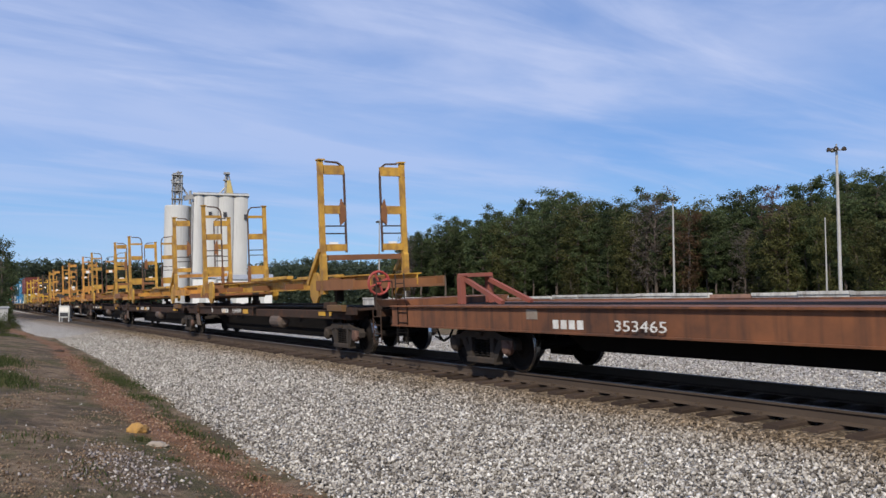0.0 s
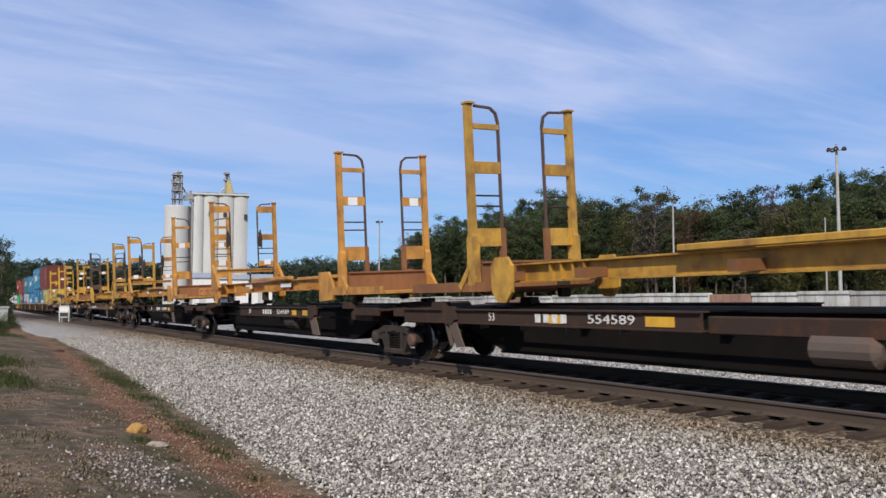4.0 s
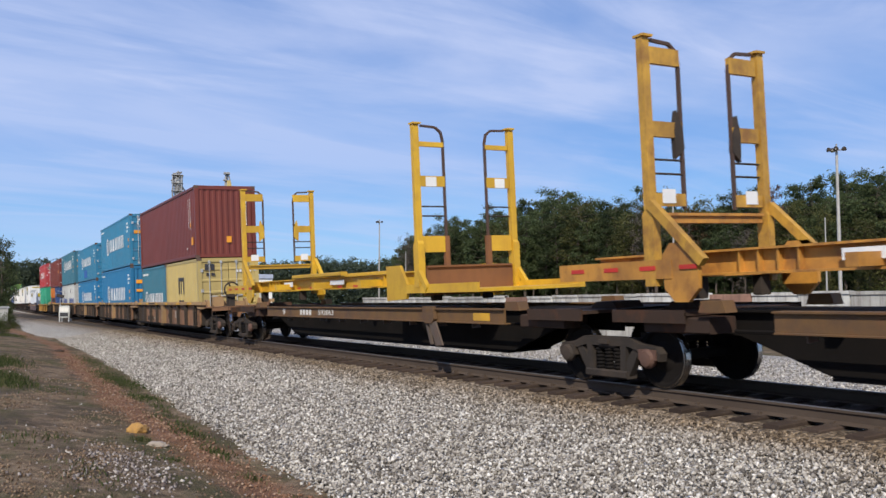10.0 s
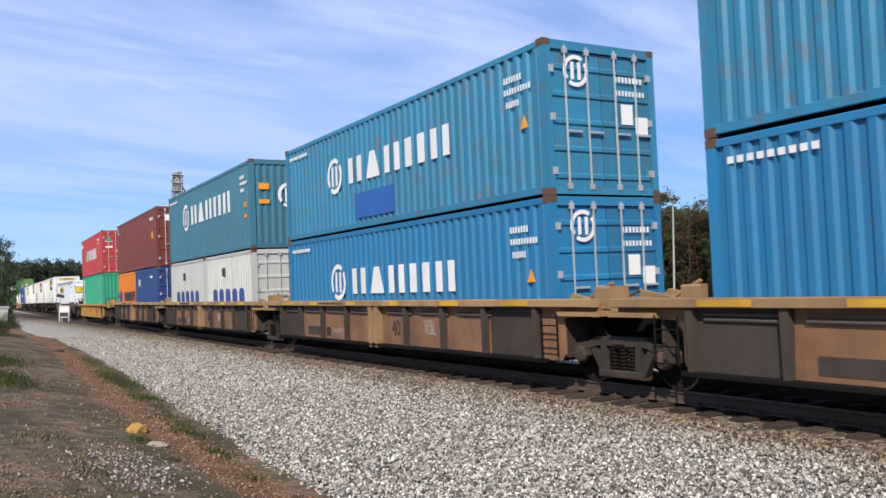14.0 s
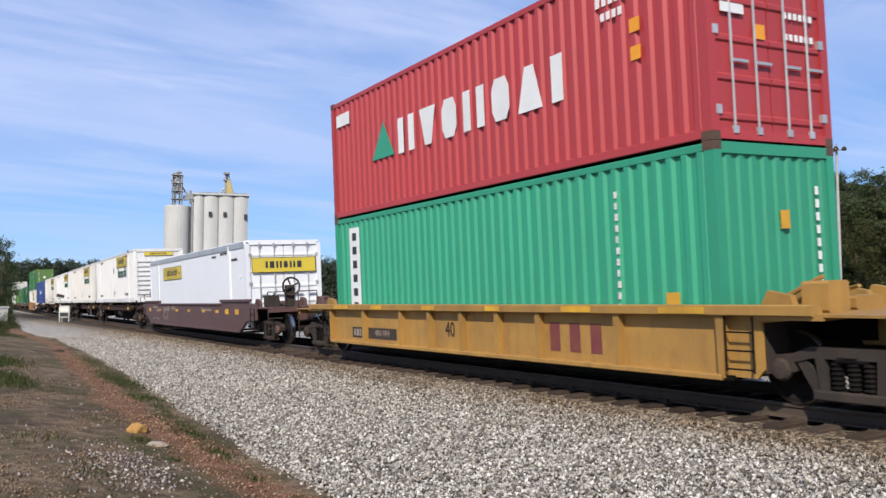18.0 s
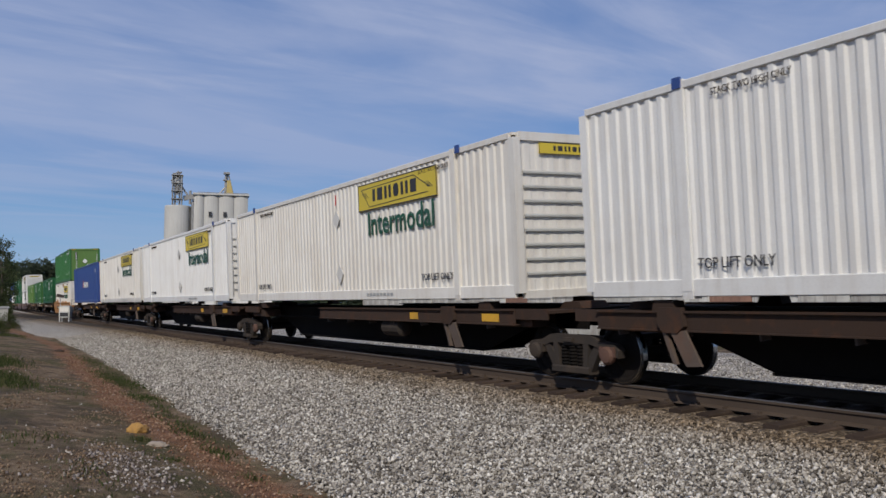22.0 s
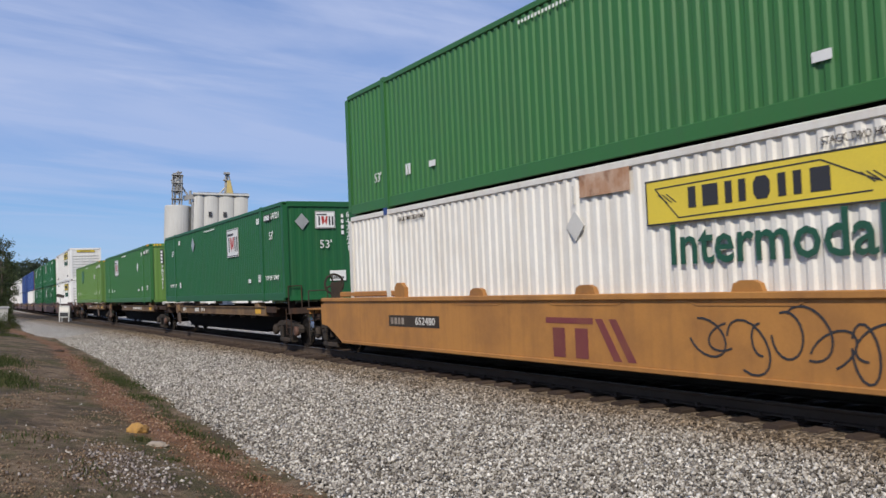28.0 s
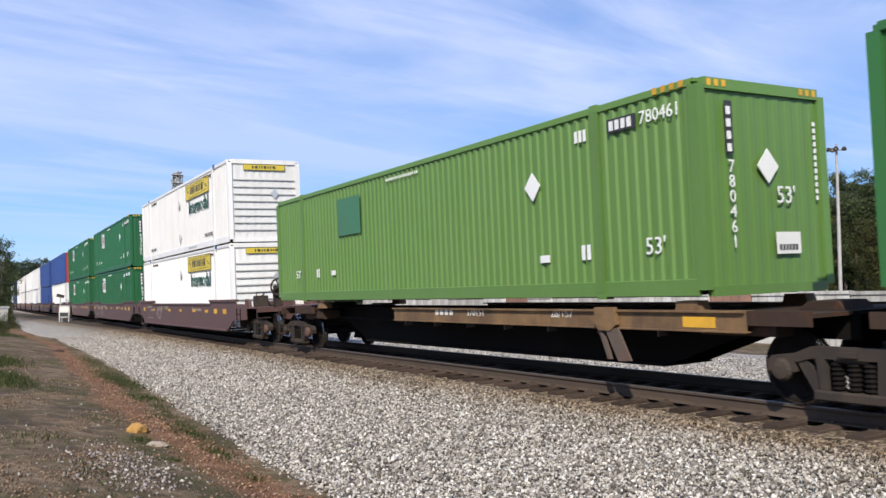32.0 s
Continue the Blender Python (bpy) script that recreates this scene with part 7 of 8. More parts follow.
def build_shrub(seed):
    rng = random.Random(seed)
    t = tagged(new("shrub"), "rounded olive green shrub at the wood's edge", "shrub", "shrubs along the wood's edge")
    stems, crown = Shape(), Shape()
    for k in range(34):
        a, r = rng.uniform(0, 6.28), 1.5 * math.sqrt(rng.random())
        z = (1.0 - (r / 1.7) ** 2) * 2.4 * rng.uniform(0.35, 1.05)
        tip = Vector((math.cos(a) * r, math.sin(a) * r, 0.25 + z))
        stems.rod((0, 0, 0), tip, 0.03, 4, 0.01)
        tufts(crown, rng, tip, (0.36, 0.36, 0.28), 80, 0.2)
    part("stem", raw(stems, "stem", M["bark"]), M["bark"], t)
    part("foliage", raw(crown, "foliage", M["shrub_leaf"]), M["shrub_leaf"], t)
    return t


SHRUBS = [build_shrub(51), build_shrub(52)]

SKYLINE = [(700, 446), (722, 424), (740, 410), (800, 396), (860, 380), (920, 371), (980, 354), (1040, 352), (1090, 344), (1125, 366), (1150, 362), (1190, 341), (1230, 344), (1290, 340), (1340, 344), (1370, 342), (1420, 350), (1455, 317), (1490, 324), (1545, 300), (1600, 304), (1700, 296), (1900, 290), (2300, 290)]


def skyline(px):
    for (a, ya), (b, yb) in zip(SKYLINE, SKYLINE[1:]):
        if a <= px <= b:
            return ya + (yb - ya) * (px - a) / (b - a)
    return SKYLINE[-1][1]


def wood_distance(px):
    return 235 - 120 * min(1.0, max(0.0, (px - 700) / 870.0)) ** 0.9


def plant_wood():
    rng = random.Random(3)
    firsts = set()

    def put(proto, px, dist, height, wide):
        x, y = ray_place(px, dist)
        place_tree(proto, x, y, ground_z(x, y) - 0.1, height, rng.uniform(0, 6.28), wide, proto.name not in firsts)
        firsts.add(proto.name)

    for row in range(4):
        px = 704 + 7 * row
        while px < 1720:
            dist = wood_distance(px) + (0, 9, 19, 32)[row] + rng.uniform(-3, 3)
            h = tip_height(px, skyline(px), dist) + 0.7
            if row == 0:
                h *= rng.uniform(0.62, 0.95)
            elif row == 1:
                h *= rng.uniform(0.62, 0.98)
            else:
                h *= rng.uniform(0.72, 1.1)
            proto = PINES[rng.randrange(4)] 
            roll = rng.random()
            if row == 0 and roll < 0.14:
                proto = LEAFY[0]
            elif row == 0 and roll < 0.16:
                proto = LEAFY[1]
            elif row == 0 and roll < 0.22:
                proto = LEAFY[2]
            put(proto, px, dist, h, rng.uniform(0.85, 1.15))
            px += (20, 22, 24, 26)[row] * rng.uniform(0.7, 1.3) * (1.0 if px < 1600 else 2.2)
    # dense young pines close the wood behind its edge
    for back, share in ((6, 0.3), (15, 0.5), (26, 0.72), (44, 0.85)):
        px = 706
        while px < 1720:
            dist = wood_distance(px) + back
            put(PINES[4 + rng.randrange(2)], px, dist, (tip_height(px, skyline(px), dist) + 0.7) * share * rng.uniform(0.8, 1.1), rng.uniform(1.0, 1.3))
            px += 19 * rng.uniform(0.7, 1.3) * (1.0 if px < 1600 else 2.2)
    # the few that stand out by colour
    for px, kind, top, wide in ((1220, 1, 372, 1.0), (1372, 3, 328, 0.9), (1160, 2, 350, 1.1), (1395, 0, 365, 1.0), (1145, 2, 375, 1.0), (1380, 0, 385, 1.1), (1120, 0, 400, 0.9), (1010, 0, 470, 1.0), (722, 2, 424, 0.8)):
        dist = wood_distance(px) - 4
        put(LEAFY[kind], px, dist, tip_height(px, top, dist) + 0.7, wide)
    px = 690
    while px < 1720:
        dist = wood_distance(px) - rng.uniform(6, 14)
        x, y = ray_place(px, dist)
        sh = SHRUBS[rng.randrange(2)]
        place_tree(sh, x, y, ground_z(x, y) - 0.1, 10 * rng.uniform(0.5, 1.5), rng.uniform(0, 6.28), rng.uniform(0.8, 1.3), sh.name not in firsts)
        firsts.add(sh.name)
        px += 15 * rng.uniform(0.5, 1.5)
    # the dark conifer and bushes on the near side of the line, far up the track
    for px, dist, top in ((4, 100, 424), (-14, 105, 418), (-48, 112, 395), (6, 130, 452), (18, 165, 470)):
        x, y = ray_place(px, dist)
        place_tree(PINES[4], x, y, ground_z(x, y) - 0.1, tip_height(px, top, dist) + 0.6, rng.uniform(0, 6), 0.8)
    for px, dist, s in ((-6, 66, 5), (-34, 56, 6), (16, 80, 5), (-60, 48, 6), (6, 96, 7)):
        x, y = ray_place(px, dist)
        place_tree(SHRUBS[0], x, y, ground_z(x, y) - 0.1, s, rng.uniform(0, 6), 1.0)


plant_wood()


def far_woods(name, stops, dist, step, label):
    """A distant wooded ridge: many clumps, one object."""
    rng = random.Random(len(name))
    s = Shape()
    px = stops[0][0]
    while px < stops[-1][0]:
        row = next(ya + (yb - ya) * (px - a) / (b - a) for (a, ya), (b, yb) in zip(stops, stops[1:]) if a <= px <= b)
        for depth in range(3):
            d = dist + 22 * depth + rng.uniform(-8, 8)
            x, y = ray_place(px, d)
            h = (tip_height(px, row, d) + 0.6) * rng.uniform(0.8, 1.04)
            z = -0.6
            while z < h:
                wide = 2.6 * (1 - 0.6 * z / h)
                tufts(s, rng, (x + rng.gauss(0, 1), y + rng.gauss(0, 1), z), (wide, wide, 1.0), 20, 2.0)
                z += 1.5
        px += step * rng.uniform(0.7, 1.3)
    ob = new(name, raw(s, name, M["far_leaf"]))
    return tagged(ob, label, "woods", kind="stuff")


far_woods("far_woods", [(-200, 455), (20, 466), (60, 468), (85, 460), (110, 466), (140, 470), (160, 466), (300, 472), (330, 478)], 430, 6, "dark distant wood along the horizon")
far_woods("wooded_ridge", [(300, 485), (420, 480), (455, 470), (500, 464), (560, 461), (620, 460), (660, 466), (700, 462), (740, 460)], 520, 6, "low dark wooded ridge on the horizon")


def build_silos():
    """Pale concrete grain silos with head house gear, far beyond the line."""
    D = 190.0
    M["concrete"] = material("pale weathered concrete", (0.56, 0.55, 0.52), 0.85, dirt=(0.36, 0.34, 0.31), amount=0.35, streak=0.55, scale=0.12, grain=6, vary=0.02)
    M["galv"] = material("dull grey steelwork", (0.3, 0.3, 0.3), 0.6, 0.4, amount=0.4)
    k = D / FOCAL
    o = thing("grain_elevator", "pale concrete grain silos with steel towers on top", "grain elevator")
    x, y = ray_place(363, D)
    a = math.atan2(y - EYE[1], x - EYE[0])
    o.matrix_basis = Matrix.Translation((x, y, -0.9)) @ Matrix.Rotation(a - math.pi / 2, 4, "Z")
    unit = k * math.cos(math.atan((363 - 784) / FOCAL)) ** 2

    def u(px):
        return (px - 363) * unit

    def h(row):
        return tip_height(363, row, D) + 0.9

    def drum(name, cx, cy, r, top, n=20):
        s = Shape().lathe([(r, 0), (r, top), (r * 0.98, top + 0.25)], "z", n, (cx, cy, 0))
        return part(name, s, M["concrete"], o)

    r1 = (336 - 289) * unit * 0.5
    drum("silo", u(313), 0, r1, h(368.5), 28)
    for a_, b_ in ((341, 358), (358, 384), (384, 411), (411, 437)):
        w_ = u(b_) - u(a_)
        pts = [(u(a_) + w_ * i / 10, -2.3 - 1.6 * (i / 10) * (1 - i / 10)) for i in range(11)]
        part("silo", Shape().prism(pts + [(u(b_), -1.5), (u(a_), -1.5)], "z", 0, h(347)), M["concrete"], o)
        drum("silo", (u(a_) + u(b_)) / 2, 6.5, 13 * unit, h(347), 20)
    s = Shape().box(u(341), u(437), -2.3, 6.5, 0, h(347)).box(u(339), u(439), -2.95, 7, h(347), h(344))
    part("head_slab", s, M["concrete"], o)
    for px in (358, 384, 411):
        part("joint_strip", Shape().box(u(px) - 0.12, u(px) + 0.12, -2.42, -2.3, 0, h(347)), M["galv"], o)
    for px, row in ((370, 381), (396, 381), (433, 384)):
        part("window", Shape().box(u(px) - 0.35, u(px) + 0.35, -3.0, -2.0, h(row + 4), h(row - 4)), M["ink"], o)
    part("down_pipe", Shape().rod((u(339.5), -2.0, 0), (u(339.5), -2.0, h(360)), 0.35, 8), M["galv"], o)
    # left tower with its legs, platforms and cyclone
    s = Shape()
    for px in (303, 319):
        for yy in (-1.2, 1.2):
            s.rod((u(px), yy, h(366)), (u(px), yy, h(312)), 0.14, 6)
    for row in (366, 352, 338, 324):
        s.bar((u(303), -1.2, h(row)), (u(319), -1.2, h(row - 12)), 0.12, 0.12).bar((u(303), -1.2, h(row - 12)), (u(319), -1.2, h(row)), 0.1, 0.1)
        s.box(u(301), u(321), -1.5, 1.5, h(row - 12) - 0.08, h(row - 12) + 0.05)
    part("tower_frame", s, M["galv"], o)
    part("cyclone", Shape().lathe([(0.2, h(345)), (0.9, h(330)), (0.9, h(318)), (0.3, h(312))], "z", 14, (u(312), 0, 0)), M["steel"], o)
    part("tower_gear", Shape().cbox(u(303), u(311), -0.8, 0.8, h(318), h(308), 0.1).rod((u(300), 0, h(322)), (u(318), 0, h(305)), 0.2, 6).rod((u(306), 0, h(310)), (u(314), 0, h(305)), 0.25, 6), M["galv"], o)
    part("leg_casing", Shape().box(u(306), u(309), -0.5, 0.5, h(367), h(312)).box(u(314), u(316.5), -0.5, 0.5, h(367), h(315)), M["galv"], o)
    part("conveyor", Shape().bar((u(322), 0, h(352)), (u(352), 0, h(346)), 1.0, 0.8).bar((u(318), 0, h(330)), (u(332), 0, h(350)), 0.4, 0.4).rod((u(334), 0, h(362)), (u(334), 0, h(338)), 0.3, 6), M["galv"], o)
    # right tower: leaning frame and a tapering cream hopper
    s = Shape().rod((u(396), 0, h(344)), (u(397), 0, h(304)), 0.22, 6).rod((u(411), 0, h(344)), (u(401), 0, h(305)), 0.16, 6).rod((u(402), 0.6, h(344)), (u(399), 0.4, h(306)), 0.16, 6)
    s.box(u(393), u(404), -0.7, 0.7, h(306), h(303)).box(u(392), u(399), -0.6, 0.6, h(318), h(316)).rod((u(384), 0, h(344)), (u(396), 0, h(330)), 0.2, 6)
    part("tower_frame", s, M["galv"], o)
    part("hopper", Shape().prism([(u(398), h(344)), (u(411), h(344)), (u(405), h(318)), (u(399), h(318))], "y", -1, 1), M["sand"], o)
    part("rail", Shape().rod((u(345), -2, h(342)), (u(438), -2, h(342)), 0.06, 5), M["galv"], o)


build_silos()


def build_sheds():
    for px0, px1, top, dist, label in ((342, 380, 487, 150, "white metal shed at the foot of the silos"), (386, 440, 490, 160, "low white metal shed by the silos"), (446, 482, 489, 175, "small white metal shed")):
        o = thing("metal_shed", label, "shed", "white sheds by the silos")
        x0, y0 = ray_place(px0, dist)
        x1, y1 = ray_place(px1, dist)
        w = math.hypot(x1 - x0, y1 - y0)
        o.matrix_basis = Matrix.Translation(((x0 + x1) / 2, (y0 + y1) / 2, -0.8)) @ Matrix.Rotation(math.atan2(y1 - y0, x1 - x0), 4, "Z")
        h = tip_height((px0 + px1) / 2, top, dist) + 0.8
        part("wall", Shape().box(-w / 2, w / 2, 0, 8, 0, h - 0.5), M["white_box"], o)
        part("roof", Shape().prism([(-0.3, h - 0.5), (8.3, h - 0.5), (4, h + 0.5)], "x", -w / 2 - 0.2, w / 2 + 0.2), M["steel"], o)
        part("door", Shape().box(-w * 0.2, w * 0.1, -0.05, 0, 0, h * 0.6), M["grey"], o)
    o = thing("signal_hut", "small grey metal hut beside the line", "hut")
    x, y = ray_place(-6, 95)
    o.matrix_basis = pose(x, y, ground_z(x, y) - 0.05, 0, 0, 4)
    part("wall", Shape().box(-1, 1, -1, 1, 0, 1.7), M["grey"], o)
    part("roof", Shape().prism([(-1.15, 1.7), (1.15, 1.7), (1.0, 1.85), (-1.0, 1.85)], "x", -1.1, 1.1), M["steel"], o)


build_sheds()


def build_mast(px, dist, top, heads, label):
    o = thing("floodlight_mast" if heads else "wooden_pole", label, "light mast" if heads else "pole", "masts over the yard")
    x, y = ray_place(px, dist)
    z = ground_z(x, y)
    o.matrix_basis = Matrix.Translation((x, y, z)) @ Matrix.Rotation(radians(YAW), 4, "Z")
    h = tip_height(px, top, dist) - z
    M.setdefault("mast", material("pale grey mast steel", (0.42, 0.4, 0.37), 0.6, 0.2, amount=0.3))
    part("pole", Shape().lathe([(0.16, 0), (0.14, h * 0.5), (0.09, h - 0.2)] if heads else [(0.1, 0), (0.09, h * 0.5), (0.06, h)], "z", 12), M["mast"], o)
    if heads:
        part("base_plate", Shape().lathe([(0.4, 0), (0.4, 0.06)], "z", 12), M["grimy"], o)
        part("cross_arm", Shape().rod((-0.55, 0, h - 0.35), (0.55, 0, h - 0.35), 0.05, 6).rod((0, -0.6, h - 0.35), (0, 0.6, h - 0.35), 0.05, 6).rod((0, 0, h - 0.4), (0, 0, h + 0.15), 0.06, 6), M["mast"], o)
        for ax, ay in ((-0.55, 0), (0.55, 0), (0, -0.4), (-0.3, 0.25)):
            head = part("floodlight", Shape().lathe([(0.06, 0.2), (0.15, 0.12), (0.2, -0.03), (0.2, -0.08)], "z", 12), M["grimy"], o, at=pose(ax, ay, h - 0.3, 28 * (1 if ay <= 0 else -1), 22 * ax, 0))
            part("lens", Shape().lathe([(0.18, -0.09), (0.18, -0.085)], "z", 12), M["steel"], head)


build_mast(1487, 74, 256, True, "tall grey floodlight mast with four lamps")
build_mast(1193, 117, 350, True, "tall grey floodlight mast by the wood")
build_mast(671, 150, 390, True, "distant grey floodlight mast in the yard")
build_mast(718, 140, 445, False, "plain thin pole at the edge of the yard")
build_mast(1463, 105, 385, False, "pale bare pole standing before the trees")


def build_wall():
    """A long low wall of weathered white concrete panels behind the yard track."""
    o = thing("yard_wall", "long low wall of stained white concrete panels", "wall", kind="structure")
    M["panel_white"] = material("stained white concrete", (0.55, 0.54, 0.5), 0.9, dirt=(0.16, 0.13, 0.11), amount=0.55, streak=0.9, scale=0.9, grain=20, vary=0.12)
    M["panel_rust"] = material("rust-stained panel", (0.3, 0.17, 0.12), 0.9, dirt=(0.14, 0.08, 0.06), amount=0.6, streak=0.9, vary=0.1)
    me = Shape().cbox(-1.22, 1.22, -0.12, 0.12, -0.3, 2.14, 0.02).box(-1.22, 1.22, -0.18, 0.18, 2.02, 2.16).mesh("panel")
    me2 = Shape().cbox(-1.22, 1.22, -0.12, 0.12, -0.3, 2.1, 0.02).mesh("panel")
    rng = random.Random(2)
    x = -68.0
    while x < 30:
        rusty = -30.5 < x < -25.5 or -47 < x < -44
        part("panel", me2 if rusty else me, M["panel_rust"] if rusty else M["panel_white"], o, at=pose(x, 22.5 + rng.uniform(-0.05, 0.05), -0.44 + rng.uniform(-0.07, 0.03), 0, 0, rng.uniform(-0.6, 0.6)))
        x += 2.5


build_wall()


def build_detector():
    o = thing("trackside_cabinet", "white trackside cabinet on legs with a small solar panel", "cabinet")
    x, y = ray_place(118, 82)
    z = ground_z(x, y) + 0.06
    o.matrix_basis = Matrix.Translation((x, y, z)) @ Matrix.Rotation(radians(62), 4, "Z") @ Matrix.Diagonal((1.05, 1.05, 1.25, 1))
    part("body", Shape().prism([(-0.44, 0.28), (0.44, 0.28), (0.44, 0.98), (0.36, 1.12), (-0.36, 1.12), (-0.44, 0.98)], "y", -0.3, 0.3), M["grey"], o)
    part("front_panel", Shape().box(-0.34, 0.34, -0.32, -0.3, 0.36, 0.62), M["ink"], o)
    part("hatch", Shape().box(-0.36, 0.36, -0.315, -0.3, 0.7, 1.0), M["cream"], o)
    for lx in (-0.38, 0.38):
        for ly in (-0.25, 0.25):
            part("leg", Shape().box(lx - 0.04, lx + 0.04, ly - 0.04, ly + 0.04, -0.1, 0.3), M["steel"], o)
    part("pole", Shape().rod((-0.55, 0.2, -0.1), (-0.55, 0.2, 1.75), 0.035, 8), M["steel"], o)
    part("solar_panel", Shape().box(-0.3, 0.3, -0.22, 0.22, -0.02, 0.02), M["grimy"], o, at=pose(-0.55, 0.2, 1.8, 25, 10, 20))


build_detector()


# ---- small things on the bank ----
def bank_place(rng, n):
    """Stones strewn on the bank, thick in a gravelly patch."""
    x = -5.0 - 20 * rng.uniform(0, 1, n) ** 1.2
    y = rng.uniform(-10.8, -6.5, n)
    keep = np.exp(-((x + 9.8) / 1.3) ** 2 - ((y + 8.05) / 0.5) ** 2) + 0.02 > rng.uniform(0, 1, n)
    x, y = x[keep], y[keep]
    z = np.array([ground_z(a, b) for a, b in zip(x, y)]) + 0.005
    return np.stack([x, y, z], 1)


M["bank_stone"] = stone_material("mixed bank stones", [(0.0, (0.1, 0.075, 0.065)), (0.4, (0.2, 0.165, 0.145)), (0.85, (0.32, 0.28, 0.25)), (1.0, (0.58, 0.53, 0.47))])
scatter_stones("bank_gravel", 22000, bank_place, 0.04, M["bank_stone"], "loose brown and pale gravel strewn on the bank", "gravel")


def clay_place(rng, n):
    x = -4.5 - 30 * rng.uniform(0, 1, n) ** 1.4
    y = -6.72 + np.clip((-17 - x) * 0.057, 0, 1.6) + rng.normal(0, 0.26, n)
    z = np.array([ground_z(a, b) for a, b in zip(x, y)]) + 0.01
    return np.stack([x, y, z], 1)


def clod_place(rng, n):
    x = -3.5 - 26 * rng.uniform(0, 1, n) ** 1.4
    y = rng.uniform(-11.8, -6.9, n)
    keep = np.sin(x * 1.7 + 2.0 * np.sin(y * 2.3)) + np.sin(y * 3.1 + x * 0.9) + rng.normal(0, 0.5, n) > 0.35
    x, y = x[keep], y[keep]
    z = np.array([ground_z(a, b) for a, b in zip(x, y)])
    return np.stack([x, y, z], 1)


M["clod"] = stone_material("dry soil crumbs", [(0.0, (0.09, 0.058, 0.036)), (0.5, (0.18, 0.12, 0.075)), (1.0, (0.27, 0.195, 0.13))])
scatter_stones("soil_crumbs", 34000, clod_place, 0.03, M["clod"], "dry brown soil crumbs and litter on the bank", "soil")
M["clay_lump"] = stone_material("red clay lumps", [(0.0, (0.1, 0.055, 0.035)), (0.5, (0.23, 0.12, 0.07)), (1.0, (0.36, 0.25, 0.17))])
scatter_stones("clay_lumps", 3200, clay_place, 0.034, M["clay_lump"], "crumbled red clay lumps along the ballast's foot", "soil")


def rock(name, px, row, size, mat_, label, seed):
    rng = random.Random(seed)
    d = 1.95 / ((row - HORIZON) / FOCAL) / math.cos(math.atan((px - 784) / FOCAL)) * 1.0
    x, y = ray_place(px, d)
    bm = bmesh.new()
    bmesh.ops.create_icosphere(bm, subdivisions=3, radius=1)
    for v in bm.verts:
        k = 1 + 0.35 * noise.noise(v.co * 1.6 + Vector((seed, 0, 0))) + 0.16 * noise.noise(v.co * 5.0 + Vector((seed, 3, 0)))
        v.co = Vector((v.co.x * size[0] * k, v.co.y * size[1] * k, v.co.z * size[2] * k))
    me = bpy.data.meshes.new(name)
    bm.to_mesh(me)
    bm.free()
    me.materials.append(mat_)
    ob = new(name, me)
    ob.matrix_basis = pose(x, y, ground_z(x, y) + size[2] * 0.35, 0, 0, rng.uniform(0, 360))
    return tagged(ob, label, "rock")


M["ochre_rock"] = material("orange-yellow stone", (0.42, 0.23, 0.06), 0.9, dirt=(0.2, 0.13, 0.07), amount=0.6, scale=9, bump=0.5)
M["grey_rock"] = material("grey-brown stone", (0.3, 0.25, 0.2), 0.9, dirt=(0.18, 0.14, 0.1), amount=0.5, scale=6, bump=0.5)
rock("ochre_stone", 249, 764, (0.15, 0.12, 0.1), M["ochre_rock"], "lumpy orange-yellow stone on the clay bank", 4)
rock("flat_stone", 285, 785, (0.14, 0.09, 0.05), M["grey_rock"], "flat grey-brown stone on the bank", 5)
rock("dark_clod", 108, 622, (0.22, 0.14, 0.07), M["tie"], "dark broken clod of timber on the bank", 6)


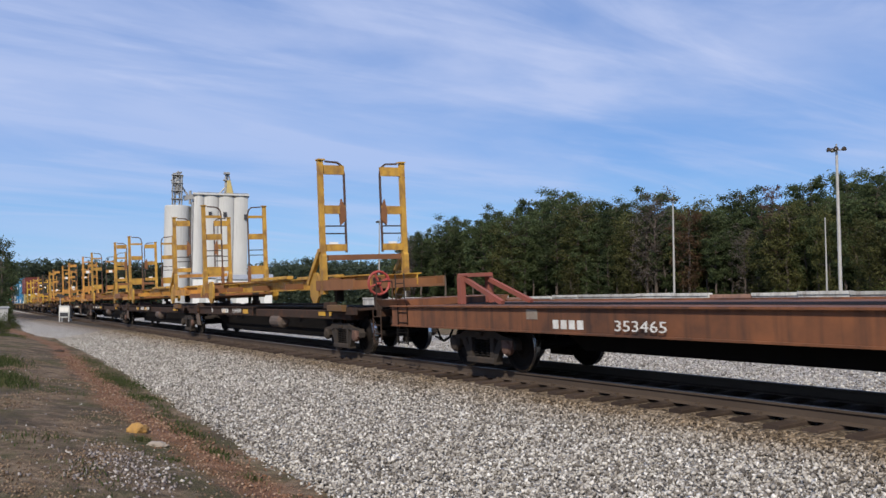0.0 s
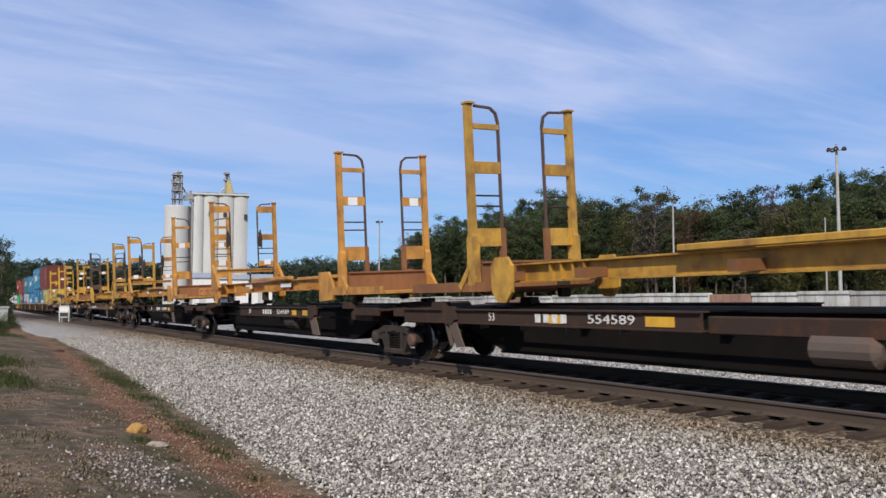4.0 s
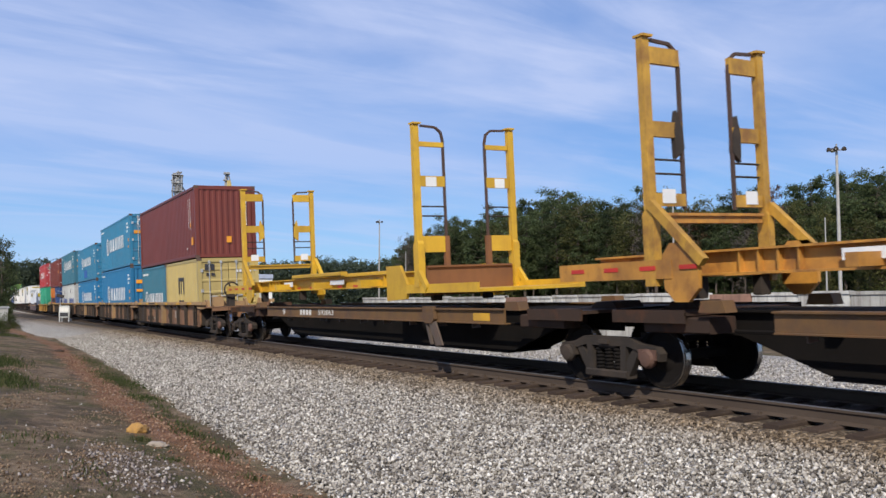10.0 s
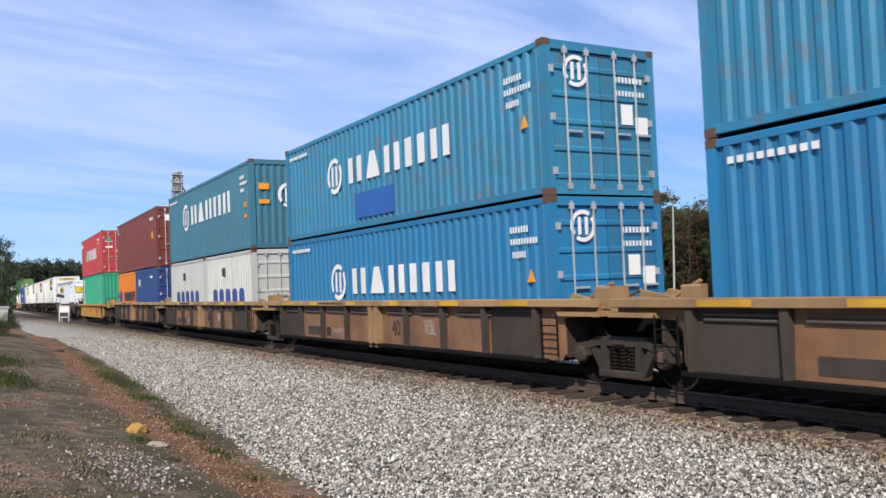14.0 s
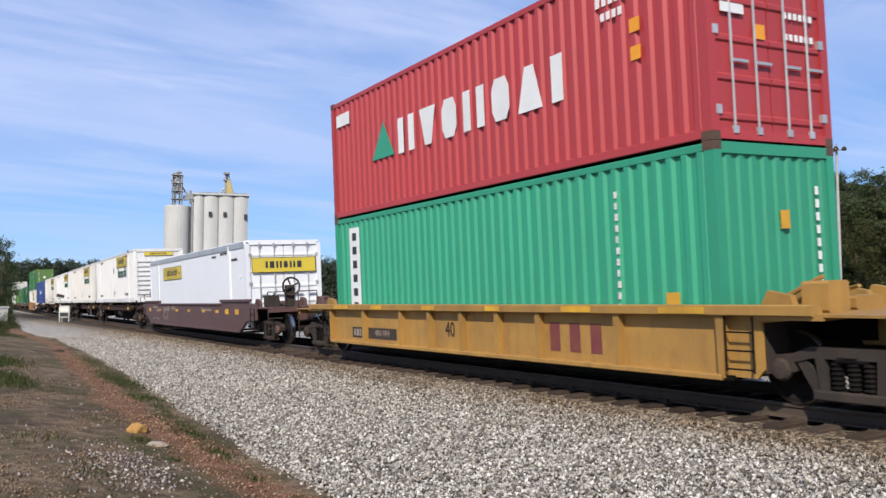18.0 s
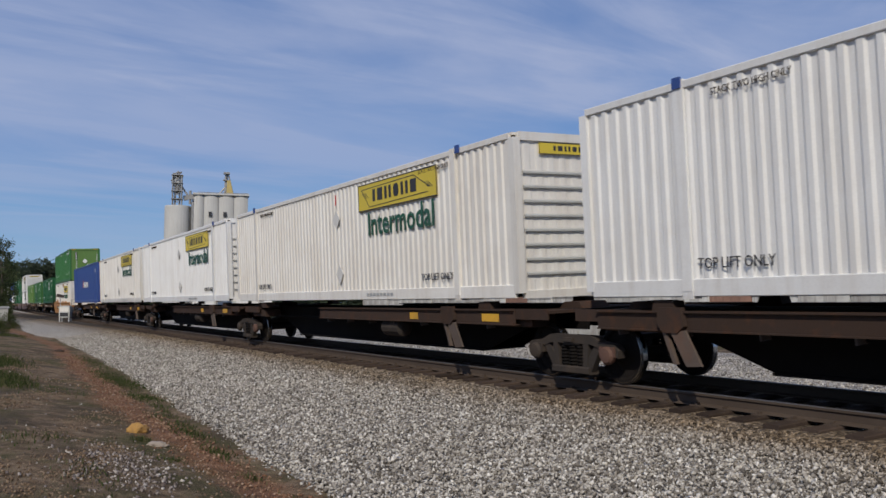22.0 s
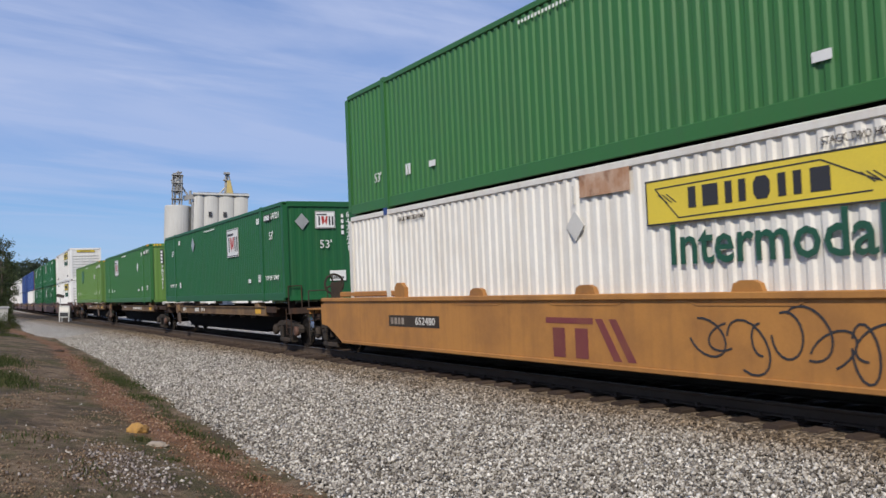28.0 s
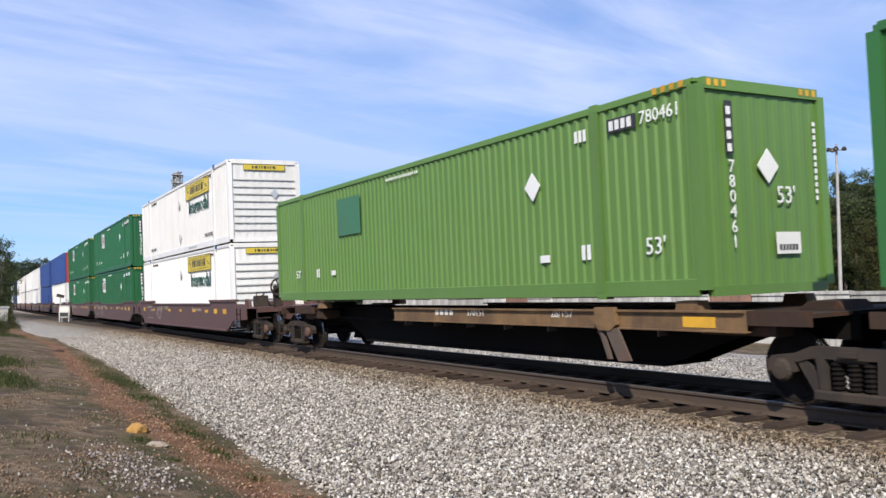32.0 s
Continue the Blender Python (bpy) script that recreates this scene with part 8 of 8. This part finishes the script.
def grass_patch():
    rng = np.random.default_rng(12)
    spots = [(4, 690, 0.9, 0.3, 2600), (-8, 655, 1.2, 0.4, 2200), (218, 665, 1.8, 0.24, 2800), (262, 694, 0.6, 0.15, 700), (172, 636, 2.2, 0.2, 1000), (345, 752, 0.45, 0.12, 420), (395, 784, 0.4, 0.1, 260), (330, 735, 0.5, 0.05, 90), (258, 772, 0.12, 0.06, 120), (300, 716, 0.8, 0.08, 260), (12, 575, 5.0, 0.6, 2200), (0, 595, 3, 0.6, 1600), (310, 806, 0.15, 0.1, 120), (120, 700, 0.6, 0.25, 120), (450, 822, 0.2, 0.06, 60), (555, 876, 0.25, 0.06, 180), (165, 872, 0.4, 0.14, 130), (60, 800, 0.5, 0.3, 160), (290, 728, 0.5, 0.12, 90)]
    verts, faces = [], []
    # thin straw over the whole bank
    for _ in range(9000):
        x = -4.0 - 34 * rng.random() ** 1.6
        y = rng.uniform(-10.5, toe(x) + centre(x)[0] - 0.15)
        if noise.noise((x * 0.9, y * 1.3, 2.0)) < -0.05:
            continue
        z = ground_z(x, y) + 0.004
        a, ln, w = rng.uniform(0, 6.28), rng.uniform(0.03, 0.12), 0.004
        dx, dy, k = math.cos(a) * ln, math.sin(a) * ln, len(verts)
        verts += [(x, y, z), (x + dy * w / ln, y - dx * w / ln, z), (x + dx, y + dy, z + ln * rng.uniform(0.02, 0.5))]
        faces.append((k, k + 1, k + 2))
    for px, row, sx, sy, n in spots:
        d = 1.9 / ((row - HORIZON) / FOCAL) / math.cos(math.atan((px - 784) / FOCAL))
        x0, y0 = ray_place(px, d)
        for _ in range(n):
            x, y = x0 + rng.normal(0, sx), y0 + rng.normal(0, sy)
            z = ground_z(x, y) - 0.01
            a, ln = rng.uniform(0, 6.28), rng.uniform(0.02, 0.085) * (1.9 if px < 40 else 1.0)
            w = 0.006 + 0.006 * rng.random()
            dx, dy = math.cos(a), math.sin(a)
            b = rng.uniform(0.1, 0.7) * ln
            k = len(verts)
            verts += [(x - dy * w, y + dx * w, z), (x + dy * w, y - dx * w, z), (x + dx * b * 0.4 + dy * w * 0.6, y + dy * b * 0.4 - dx * w * 0.6, z + ln * 0.65), (x + dx * b, y + dy * b, z + ln)]
            faces += [(k, k + 1, k + 2), (k, k + 2, k + 3)]
    me = bpy.data.meshes.new("grass")
    me.from_pydata(verts, [], faces)
    me.materials.append(M["grass"])
    tagged(new("grass", me), "short green and straw grass along the bank", "grass", kind="stuff")


grass_patch()
motions()
